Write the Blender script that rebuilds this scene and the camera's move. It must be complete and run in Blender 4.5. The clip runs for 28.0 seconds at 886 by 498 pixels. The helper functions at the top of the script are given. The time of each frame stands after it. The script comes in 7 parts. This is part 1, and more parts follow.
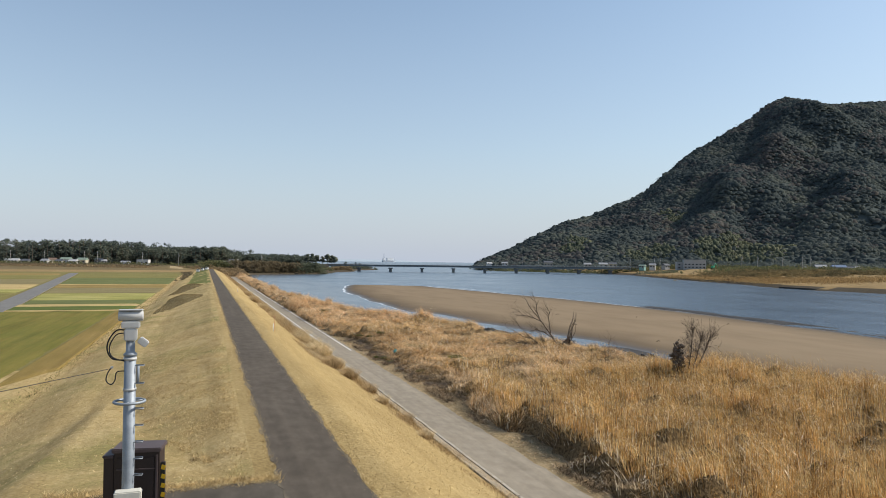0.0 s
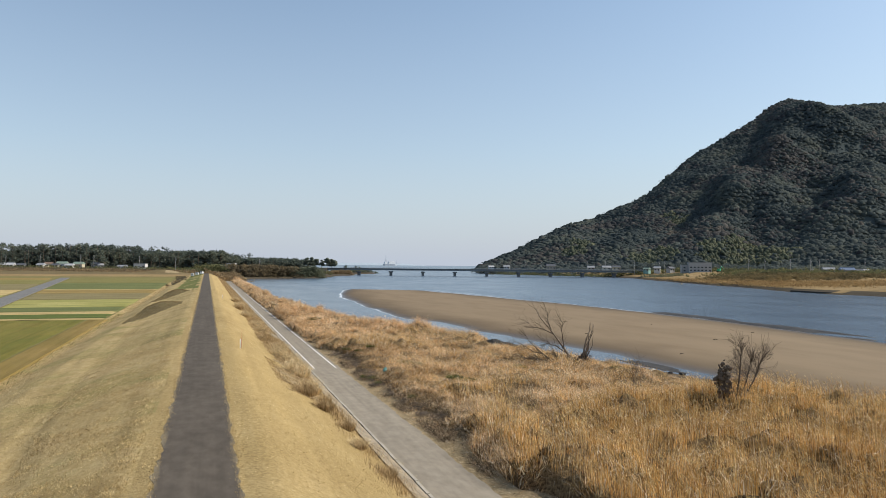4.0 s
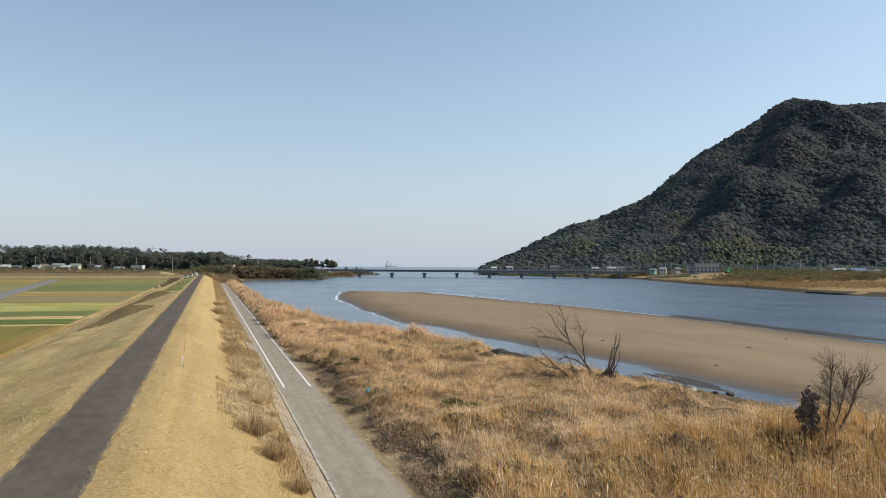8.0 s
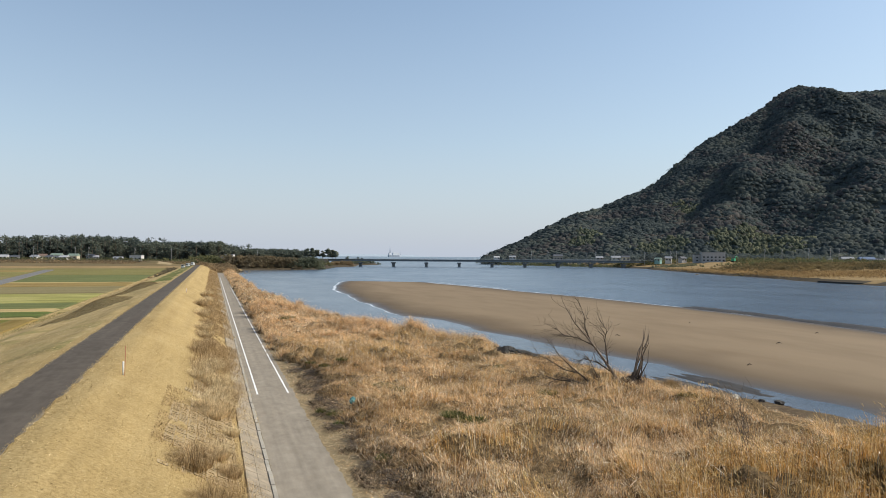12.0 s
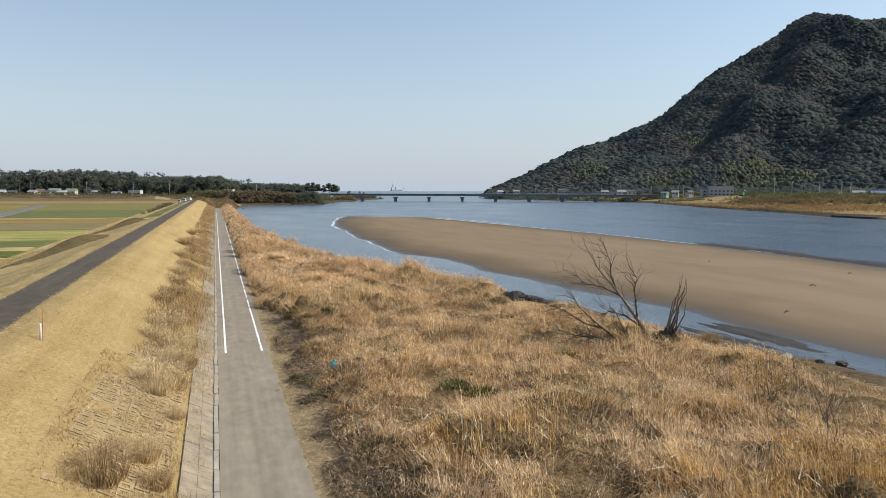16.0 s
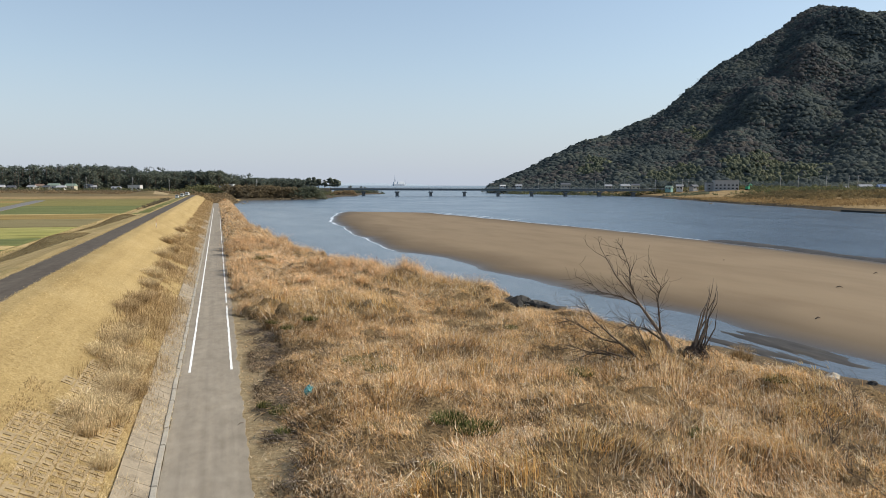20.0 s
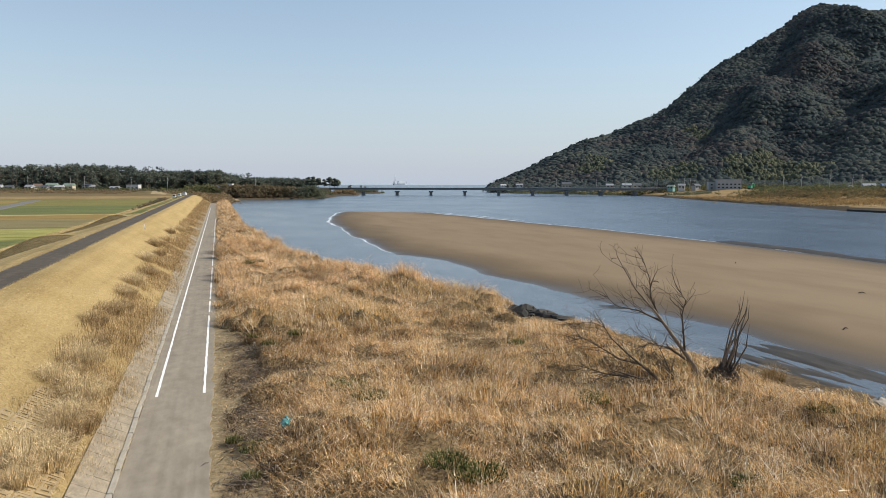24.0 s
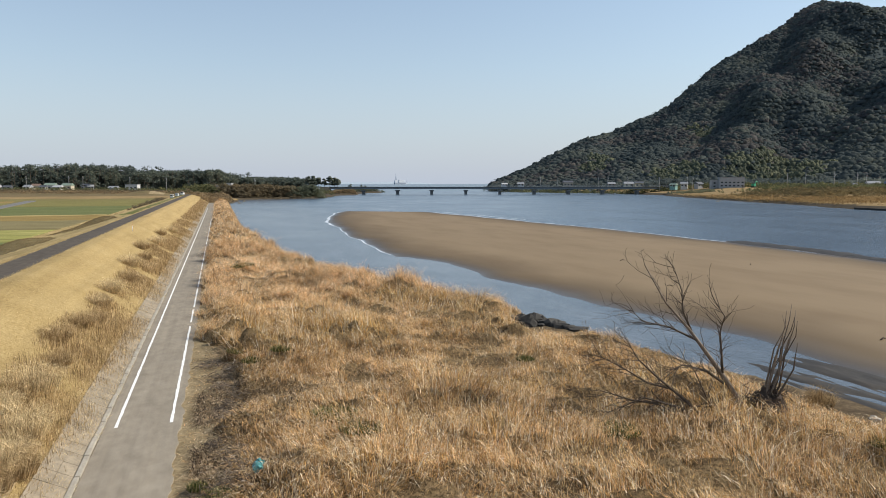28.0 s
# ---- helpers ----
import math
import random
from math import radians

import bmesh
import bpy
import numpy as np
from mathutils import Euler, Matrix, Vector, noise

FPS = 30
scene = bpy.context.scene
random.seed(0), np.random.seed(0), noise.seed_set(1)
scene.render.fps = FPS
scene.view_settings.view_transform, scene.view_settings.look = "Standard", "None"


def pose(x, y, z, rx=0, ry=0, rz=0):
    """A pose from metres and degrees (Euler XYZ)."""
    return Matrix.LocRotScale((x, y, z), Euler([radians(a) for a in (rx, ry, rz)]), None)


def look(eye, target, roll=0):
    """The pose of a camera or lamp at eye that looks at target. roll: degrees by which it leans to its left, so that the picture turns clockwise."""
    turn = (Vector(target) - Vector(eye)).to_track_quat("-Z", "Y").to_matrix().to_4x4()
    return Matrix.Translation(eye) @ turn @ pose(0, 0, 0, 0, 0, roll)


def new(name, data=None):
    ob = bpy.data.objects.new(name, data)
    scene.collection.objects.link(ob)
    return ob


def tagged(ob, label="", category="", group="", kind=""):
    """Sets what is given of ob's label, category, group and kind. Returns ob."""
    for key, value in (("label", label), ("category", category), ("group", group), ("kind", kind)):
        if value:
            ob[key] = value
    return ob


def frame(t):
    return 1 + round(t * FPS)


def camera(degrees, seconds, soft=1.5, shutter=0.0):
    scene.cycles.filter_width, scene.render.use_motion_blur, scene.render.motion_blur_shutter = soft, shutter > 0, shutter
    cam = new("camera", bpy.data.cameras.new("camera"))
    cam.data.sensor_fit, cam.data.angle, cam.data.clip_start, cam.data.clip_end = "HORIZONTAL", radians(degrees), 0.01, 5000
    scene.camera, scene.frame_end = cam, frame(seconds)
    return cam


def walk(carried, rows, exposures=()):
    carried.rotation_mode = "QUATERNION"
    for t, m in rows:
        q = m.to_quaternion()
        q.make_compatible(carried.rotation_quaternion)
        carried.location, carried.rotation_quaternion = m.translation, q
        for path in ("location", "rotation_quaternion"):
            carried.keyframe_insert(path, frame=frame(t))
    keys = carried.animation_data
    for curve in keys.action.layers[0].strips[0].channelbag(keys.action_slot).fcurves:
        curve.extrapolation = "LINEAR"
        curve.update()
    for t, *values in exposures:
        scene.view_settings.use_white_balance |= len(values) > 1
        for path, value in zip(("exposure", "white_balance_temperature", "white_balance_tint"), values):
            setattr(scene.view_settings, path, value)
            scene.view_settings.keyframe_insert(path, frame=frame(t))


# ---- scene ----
cam = camera(65.5, 28.0, 0.55)
PATH = [
    (0, (-3.639, -8.269, 11.035), (-2.987, -6.379, 11.069), 0.66),
    (1, (-2.964, -6.451, 11.093), (-2.312, -4.561, 11.130), 0.62),
    (2, (-2.138, -4.234, 11.127), (-1.486, -2.343, 11.165), 0.59),
    (3, (-1.100, -1.606, 11.129), (-0.450, 0.285, 11.170), 0.56),
    (5.5, (2.125, 6.286, 10.987), (2.770, 8.179, 11.033), 0.50),
    (7, (3.708, 10.367, 10.845), (4.351, 12.260, 10.892), 0.46),
    (8, (4.668, 12.938, 10.746), (5.309, 14.832, 10.794), 0.44),
    (9.5, (5.911, 16.221, 10.620), (6.550, 18.116, 10.668), 0.41),
    (11, (6.983, 19.192, 10.548), (7.619, 21.088, 10.597), 0.38),
    (11.5, (7.330, 20.142, 10.535), (7.966, 22.038, 10.575), 0.37),
    (12, (7.680, 21.072, 10.526), (8.315, 22.969, 10.544), 0.36),
    (12.5, (8.038, 22.021, 10.519), (8.673, 23.917, 10.515), 0.35),
    (14.5, (9.501, 26.069, 10.504), (10.130, 27.965, 10.402), 0.31),
    (15, (9.855, 27.108, 10.501), (10.484, 29.003, 10.376), 0.29),
    (15.5, (10.203, 28.081, 10.499), (10.829, 29.975, 10.349), 0.28),
    (16, (10.545, 28.953, 10.499), (11.170, 30.845, 10.327), 0.26),
    (16.5, (10.877, 29.717, 10.502), (11.500, 31.608, 10.315), 0.25),
    (17, (11.185, 30.387, 10.506), (11.808, 32.279, 10.319), 0.24),
    (18.5, (12.000, 32.254, 10.530), (12.620, 34.146, 10.343), 0.20),
    (20, (12.716, 34.177, 10.558), (13.334, 36.070, 10.370), 0.17),
    (21.5, (13.291, 35.769, 10.590), (13.909, 37.662, 10.402), 0.15),
    (23.5, (13.983, 37.596, 10.640), (14.600, 39.489, 10.450), 0.13),
    (25, (14.503, 39.219, 10.667), (15.118, 41.112, 10.477), 0.10),
    (26.5, (15.012, 40.679, 10.672), (15.626, 42.573, 10.481), 0.05),
    (28, (15.519, 42.376, 10.618), (16.133, 44.270, 10.425), -0.04),
]
walk(cam, [(t, look(eye, target, roll)) for t, eye, target, roll in PATH])

# ---- light ----
SUN_EL, SUN_AZ = 40.0, 100.0  # degrees; azimuth clockwise from +y
world = bpy.data.worlds.new("world")
scene.world = world
world.use_nodes = True
wn = world.node_tree.nodes
sky = wn.new("ShaderNodeTexSky")
sky.sky_type, sky.sun_disc = "NISHITA", False
sky.sun_elevation, sky.sun_rotation = radians(SUN_EL), radians(SUN_AZ)
sky.altitude, sky.air_density, sky.dust_density, sky.ozone_density = 0, 1.0, 0.9, 1.0
wn["Background"].inputs["Strength"].default_value = 0.125
tint = wn.new("ShaderNodeMix")
tint.data_type, tint.blend_type = "RGBA", "MULTIPLY"
tint.inputs[0].default_value = 1.0
tint.inputs[7].default_value = (0.96, 1.0, 0.96, 1)
world.node_tree.links.new(sky.outputs[0], tint.inputs[6])
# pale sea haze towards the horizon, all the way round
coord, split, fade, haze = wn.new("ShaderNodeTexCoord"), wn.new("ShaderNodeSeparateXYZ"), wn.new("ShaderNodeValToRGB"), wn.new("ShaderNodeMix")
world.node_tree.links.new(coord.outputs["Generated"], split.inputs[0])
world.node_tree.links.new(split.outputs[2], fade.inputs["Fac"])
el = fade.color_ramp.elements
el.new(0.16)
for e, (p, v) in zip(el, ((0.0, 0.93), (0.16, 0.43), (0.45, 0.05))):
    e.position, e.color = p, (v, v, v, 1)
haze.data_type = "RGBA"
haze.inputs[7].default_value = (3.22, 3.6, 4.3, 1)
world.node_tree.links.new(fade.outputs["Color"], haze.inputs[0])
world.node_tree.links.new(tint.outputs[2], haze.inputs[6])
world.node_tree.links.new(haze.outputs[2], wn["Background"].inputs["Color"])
sun = new("sun", bpy.data.lights.new("sun", "SUN"))
sun.data.energy, sun.data.angle, sun.data.color = 4.0, radians(0.53), (1.0, 0.93, 0.82)
sdir = Vector((math.sin(radians(SUN_AZ)) * math.cos(radians(SUN_EL)), math.cos(radians(SUN_AZ)) * math.cos(radians(SUN_EL)), math.sin(radians(SUN_EL))))
sun.matrix_world = look(sdir * 100, (0, 0, 0))
scene.view_settings.exposure = 0.36

# ---- materials ----


class Nodes:
    """A short way to wire a node material over world positions."""

    def __init__(self, name):
        self.m = bpy.data.materials.new(name)
        self.m.use_nodes = True
        self.t = self.m.node_tree
        self.b = self.t.nodes["Principled BSDF"]
        self.pos = self.t.nodes.new("ShaderNodeNewGeometry")

    def add(self, kind, **kw):
        n = self.t.nodes.new(kind)
        for k, v in kw.items():
            n.inputs[k.replace("_", " ")].default_value = v
        return n

    def link(self, a, b):
        self.t.links.new(a, b)

    def noise(self, scale, detail=4.0, rough=0.6, stretch=(1, 1, 1), out="Fac"):
        n = self.add("ShaderNodeTexNoise", Scale=scale, Detail=detail, Roughness=rough)
        if stretch != (1, 1, 1):
            mp = self.add("ShaderNodeMapping")
            mp.inputs["Scale"].default_value = stretch
            self.link(self.pos.outputs["Position"], mp.inputs["Vector"])
            self.link(mp.outputs[0], n.inputs["Vector"])
        else:
            self.link(self.pos.outputs["Position"], n.inputs["Vector"])
        return n.outputs[out]

    def ramp(self, fac, stops):
        n = self.t.nodes.new("ShaderNodeValToRGB")
        e = n.color_ramp.elements
        while len(e) < len(stops):
            e.new(0.5)
        for el, (p, c) in zip(e, stops):
            el.position, el.color = p, (*c, 1)
        self.link(fac, n.inputs["Fac"])
        return n.outputs["Color"]

    def mix(self, fac, a, b, mode="MIX"):
        n = self.t.nodes.new("ShaderNodeMix")
        n.data_type, n.blend_type = "RGBA", mode
        for sock, v in ((n.inputs[0], fac), (n.inputs[6], a), (n.inputs[7], b)):
            if isinstance(v, bpy.types.NodeSocket):
                self.link(v, sock)
            else:
                sock.default_value = v if isinstance(v, (int, float)) else (*v, 1)
        return n.outputs[2]

    def bump(self, height, strength=0.4, distance=0.05):
        n = self.add("ShaderNodeBump", Strength=strength, Distance=distance)
        self.link(height, n.inputs["Height"])
        self.link(n.outputs[0], self.b.inputs["Normal"])

    def done(self, color, rough=0.9, metal=0.0, spec=0.2):
        if isinstance(color, bpy.types.NodeSocket):
            self.link(color, self.b.inputs["Base Color"])
        else:
            self.b.inputs["Base Color"].default_value = (*color, 1)
        self.b.inputs["Roughness"].default_value = rough
        self.b.inputs["Metallic"].default_value = metal
        self.b.inputs["Specular IOR Level"].default_value = spec
        return self.m


def simple(name, col, rough=0.7, metal=0.0, vary=0.25, scale=2.0, bump=0.0, spec=0.3):
    """Paint, metal or concrete with fine and coarse variation."""
    n = Nodes(name)
    a = n.noise(scale, 5)
    b = n.noise(scale * 11, 3)
    dark = tuple(c * (1 - vary) for c in col)
    light = tuple(min(1, c * (1 + vary)) for c in col)
    c1 = n.ramp(a, [(0.3, dark), (0.7, light)])
    c2 = n.mix(0.35, c1, n.ramp(b, [(0.3, dark), (0.7, light)]))
    if bump:
        n.bump(b, bump, 0.02)
    return n.done(c2, rough, metal, spec)


def grass_ground(name, stops, streak=None, coarse=0.12, fine=3.0, grain=0.6, mottle=0.7, rows=None, sprout=None):
    n = Nodes(name)
    big = n.noise(coarse, 5, 0.65)
    mid = n.noise(fine, 6, 0.75, streak or (1, 1, 1))
    c = n.mix(0.5, n.ramp(big, stops), n.ramp(mid, stops))
    tiny = n.noise(45.0, 3, 0.7)
    if sprout:  # patches where fresh green comes through
        c = n.mix(n.ramp(n.noise(0.13, 6, 0.75), [(0.5, (0, 0, 0)), (0.66, (0.8, 0.8, 0.8))]), c, sprout)
    if rows:  # long lines left by mowing or sowing
        c = n.mix(rows[1], c, n.ramp(n.noise(1.0, 4, 0.6, rows[0]), [(0.36, (0.64, 0.6, 0.54)), (0.5, (1, 1, 1)), (0.64, (1.22, 1.2, 1.15))]), "MULTIPLY")
    c = n.mix(grain, c, n.ramp(tiny, [(0.3, (0.6, 0.57, 0.52)), (0.65, (1, 1, 1))]), "MULTIPLY")
    mott = n.noise(7.0, 4, 0.7)
    c = n.mix(mottle, c, n.ramp(mott, [(0.33, (0.68, 0.65, 0.6)), (0.6, (1.06, 1.05, 1.03))]), "MULTIPLY")
    n.bump(n.mix(0.5, mid, tiny), 0.7, 0.12)
    return n.done(c, 0.95, 0, 0.1)


M = {}
M["mown"] = grass_ground("dry_mown_grass", [(0.3, (0.345, 0.25, 0.108)), (0.5, (0.445, 0.33, 0.153)), (0.72, (0.53, 0.41, 0.212))], (1.8, 0.8, 1), 0.2, 2.6, 0.7, 0.9, ((0.8, 0.05, 1), 0.3))
M["mown_land"] = grass_ground("dull_mown_grass", [(0.34, (0.31, 0.232, 0.105)), (0.48, (0.45, 0.335, 0.155)), (0.66, (0.57, 0.445, 0.24))], (1.6, 0.7, 1), 0.22, 2.2, 0.6, 0.75, ((1.1, 0.05, 1), 0.35), (0.26, 0.232, 0.085))
M["litter"] = grass_ground("straw_litter", [(0.34, (0.17, 0.132, 0.08)), (0.48, (0.34, 0.265, 0.155)), (0.66, (0.52, 0.415, 0.26))], None, 0.5, 2.4, 0.8, 0.9)
M["far_grass"] = grass_ground("far_bank_grass", [(0.3, (0.19, 0.14, 0.068)), (0.5, (0.3, 0.21, 0.1)), (0.7, (0.4, 0.285, 0.14))], None, 0.05, 0.4)
M["mud"] = grass_ground("wet_mud", [(0.3, (0.05, 0.04, 0.03)), (0.7, (0.11, 0.09, 0.06))], None, 0.3, 2.0)
M["soil"] = grass_ground("field_soil", [(0.3, (0.15, 0.14, 0.05)), (0.7, (0.25, 0.21, 0.085))], None, 0.1, 1.0)
M["reed_floor"] = grass_ground("dark_reed_floor", [(0.3, (0.065, 0.046, 0.03)), (0.5, (0.13, 0.095, 0.058)), (0.72, (0.26, 0.195, 0.115))], None, 0.5, 2.0)
M["rough"] = grass_ground("rough_brown_ground", [(0.3, (0.10, 0.085, 0.042)), (0.5, (0.17, 0.13, 0.065)), (0.7, (0.27, 0.20, 0.105))], (0.25, 1, 1), 0.04, 0.25)
M["earth"] = grass_ground("weedy_heap_earth", [(0.3, (0.13, 0.105, 0.05)), (0.5, (0.20, 0.16, 0.08)), (0.7, (0.28, 0.225, 0.12))], None, 0.6, 1.6)
M["turf"] = grass_ground("green_turf", [(0.3, (0.12, 0.15, 0.04)), (0.5, (0.17, 0.185, 0.055)), (0.7, (0.27, 0.24, 0.09))], (1, 0.3, 1), 0.12, 0.9)


def asphalt(name, dark, light, wear, dust=None):
    n = Nodes(name)
    big = n.noise(0.5, 5, 0.6, (1.0, 0.18, 1))
    patch = n.noise(1.7, 4, 0.6, (1, 0.5, 1))
    tiny = n.noise(90, 2, 0.7)
    c = n.mix(0.5, n.ramp(big, [(0.3, dark), (0.7, light)]), n.ramp(patch, [(0.35, dark), (0.7, wear)]))
    c = n.mix(0.45, c, n.ramp(n.noise(1.0, 4, 0.6, (2.2, 0.05, 1)), [(0.33, (0.8, 0.79, 0.78)), (0.5, (1, 1, 1)), (0.67, (1.2, 1.19, 1.17))]), "MULTIPLY")
    c = n.mix(0.3, c, n.ramp(n.noise(0.33, 5, 0.7), [(0.33, (0.72, 0.71, 0.70)), (0.5, (1, 1, 1)), (0.7, (1.22, 1.2, 1.16))]), "MULTIPLY")
    if dust:  # blown dust and straw along both edges
        mid, half = dust
        sep = n.t.nodes.new("ShaderNodeSeparateXYZ")
        n.link(n.pos.outputs["Position"], sep.inputs[0])
        off, ab, add = (n.t.nodes.new("ShaderNodeMath") for _ in range(3))
        off.operation, ab.operation, add.operation = "SUBTRACT", "ABSOLUTE", "MULTIPLY_ADD"
        n.link(sep.outputs[0], off.inputs[0])
        off.inputs[1].default_value = mid
        n.link(off.outputs[0], ab.inputs[0])
        n.link(n.noise(1.3, 5, 0.7, (1, 0.3, 1)), add.inputs[0])
        add.inputs[1].default_value = 0.6
        n.link(ab.outputs[0], add.inputs[2])
        fac = n.t.nodes.new("ShaderNodeMapRange")
        for k, v in ((1, half + 0.16), (2, half + 0.42), (3, 0.0), (4, 0.75)):
            fac.inputs[k].default_value = v
        n.link(add.outputs[0], fac.inputs[0])
        c = n.mix(fac.outputs[0], c, (0.33, 0.265, 0.165))
    c = n.mix(0.5, c, n.ramp(tiny, [(0.3, (0.6, 0.6, 0.6)), (0.7, (1.1, 1.1, 1.1))]), "MULTIPLY")
    n.bump(tiny, 0.35, 0.01)
    return n.done(c, 0.9, 0, 0.15)


M["road"] = asphalt("old_asphalt", (0.074, 0.06, 0.046), (0.11, 0.091, 0.071), (0.14, 0.117, 0.091), (-0.05, 1.33))
M["bay"] = asphalt("lay_by_asphalt", (0.066, 0.056, 0.044), (0.104, 0.089, 0.071), (0.135, 0.116, 0.092))
M["path"] = asphalt("grey_path_asphalt", (0.235, 0.2, 0.153), (0.3, 0.259, 0.2), (0.365, 0.318, 0.251), (12.05, 1.66))
M["field_road"] = asphalt("field_road_asphalt", (0.15, 0.145, 0.138), (0.19, 0.183, 0.173), (0.225, 0.217, 0.205))
M["line"] = simple("white_road_paint", (0.78, 0.77, 0.73), 0.7, 0, 0.12, 3.0)
M["concrete"] = simple("weathered_concrete", (0.265, 0.218, 0.155), 0.9, 0, 0.48, 1.3, 0.6)

# ---- building helpers ----
def mesh_np(name, V, F, mat=None, smooth=False):
    """A mesh from vertex and face arrays (all faces with as many corners)."""
    me = bpy.data.meshes.new(name)
    V = np.ascontiguousarray(V, np.float32)
    F = np.ascontiguousarray(F, np.int32)
    me.vertices.add(len(V))
    me.vertices.foreach_set("co", V.ravel())
    me.loops.add(F.size)
    me.loops.foreach_set("vertex_index", F.ravel())
    me.polygons.add(len(F))
    me.polygons.foreach_set("loop_start", np.arange(len(F), dtype=np.int32) * F.shape[1])
    me.polygons.foreach_set("use_smooth", np.full(len(F), smooth))
    if mat:
        me.materials.append(mat)
    me.update(calc_edges=True)
    return me


def part(name, me, parent=None, label="", m=None):
    """Links a mesh as one object, under a thing or a part."""
    ob = new(name, me)
    if parent:
        ob.parent = parent
    if m is not None:
        ob.matrix_basis = m
    if label:
        ob["label"] = label
    return ob


def thing(name, label, category, m=None, group="", kind=""):
    ob = new(name)
    if m is not None:
        ob.matrix_basis = m
    return tagged(ob, label, category, group, kind)


def bm_mesh(name, bm, mat, smooth=False):
    me = bpy.data.meshes.new(name)
    bm.normal_update()
    bm.to_mesh(me)
    bm.free()
    me.materials.append(mat)
    if smooth:
        me.polygons.foreach_set("use_smooth", np.ones(len(me.polygons), bool))
    return me


def box(name, size, mat, at=(0, 0, 0), bevel=0.0, taper=1.0):
    """A box that stands on z = at.z, with softened edges."""
    bm = bmesh.new()
    bmesh.ops.create_cube(bm, size=1)
    for v in bm.verts:
        k = taper if v.co.z > 0 else 1.0
        v.co = Vector((v.co.x * size[0] * k, v.co.y * size[1] * k, (v.co.z + 0.5) * size[2])) + Vector(at)
    if bevel:
        bmesh.ops.bevel(bm, geom=list(bm.edges), offset=bevel, segments=2, affect="EDGES")
    return bm_mesh(name, bm, mat)


def tube(name, pts, radii, mat, seg=8):
    """A tapered tube along points."""
    pts = [Vector(p) for p in pts]
    V, F = [], []
    for i, p in enumerate(pts):
        d = (pts[min(i + 1, len(pts) - 1)] - pts[max(i - 1, 0)]).normalized()
        a = d.orthogonal().normalized() if i == 0 else (a - d * a.dot(d)).normalized()
        b = d.cross(a)
        r = radii[i] if isinstance(radii, (list, tuple)) else radii
        for k in range(seg):
            w = 2 * math.pi * k / seg
            V.append(p + (a * math.cos(w) + b * math.sin(w)) * r)
    for i in range(len(pts) - 1):
        for k in range(seg):
            q = (k + 1) % seg
            F.append((i * seg + k, i * seg + q, (i + 1) * seg + q, (i + 1) * seg + k))
    me = bpy.data.meshes.new(name)
    me.from_pydata([tuple(v) for v in V], [], F + [tuple(range(seg))[::-1], tuple(range((len(pts) - 1) * seg, len(pts) * seg))])
    me.materials.append(mat)
    me.polygons.foreach_set("use_smooth", np.ones(len(me.polygons), bool))
    return me


def ico(sub=1):
    bm = bmesh.new()
    bmesh.ops.create_icosphere(bm, subdivisions=sub, radius=1)
    bm.verts.ensure_lookup_table()
    V = np.array([v.co for v in bm.verts])
    F = np.array([[v.index for v in f.verts] for f in bm.faces])
    bm.free()
    return V, F


def scatter(V, F, P, S, rng, rough=0.25, squash=(1, 1, 1), flip=True):
    """Copies of a template at P with sizes S (n or n x 3), each turned about z and roughened."""
    n, k = len(P), len(V)
    a = rng.uniform(0, 6.283, n)
    ca, sa = np.cos(a)[:, None], np.sin(a)[:, None]
    S = np.asarray(S, float)
    S = np.repeat(S[:, None], 3, 1) if S.ndim == 1 else S
    T = V[None] * (1 + rng.uniform(-rough, rough, (n, k, 1)))
    X = T[:, :, 0] * ca - T[:, :, 1] * sa
    Y = T[:, :, 0] * sa + T[:, :, 1] * ca
    out = np.stack([X * S[:, :1] * squash[0], Y * S[:, 1:2] * squash[1], T[:, :, 2] * S[:, 2:] * squash[2]], 2) + np.asarray(P)[:, None]
    faces = (F[None] + (np.arange(n) * k)[:, None, None]).reshape(-1, F.shape[1])
    return out.reshape(-1, 3), faces


def blades(P, H, W, lean, rng, bend=0.45, az=None, single=False):
    """Grass blades: base at P, height H, width W, leaning by lean (metres at the tip)."""
    n = len(P)
    az = rng.uniform(0, 6.283, n) if az is None else az
    face = rng.uniform(0, 6.283, n)
    wx, wy = np.cos(face) * W / 2, np.sin(face) * W / 2
    lx, ly = np.cos(az) * lean, np.sin(az) * lean
    out = np.zeros((n, 5, 3))
    out[:, 0] = P + np.stack([-wx, -wy, np.zeros(n)], 1)
    out[:, 1] = P + np.stack([wx, wy, np.zeros(n)], 1)
    mid = P + np.stack([lx * bend * 0.6, ly * bend * 0.6, H * 0.6], 1)
    out[:, 2] = mid + np.stack([-wx * 0.8, -wy * 0.8, np.zeros(n)], 1)
    out[:, 3] = mid + np.stack([wx * 0.8, wy * 0.8, np.zeros(n)], 1)
    out[:, 4] = P + np.stack([lx, ly, H], 1)
    if single:  # far leaves: one triangle each
        faces = (np.array([[0, 1, 2]])[None] + (np.arange(n) * 3)[:, None, None]).reshape(-1, 3)
        return out[:, [0, 1, 4]].reshape(-1, 3), faces
    tri = np.array([[0, 1, 3], [0, 3, 2], [2, 3, 4]])
    faces = (tri[None] + (np.arange(n) * 5)[:, None, None]).reshape(-1, 3)
    return out.reshape(-1, 3), faces


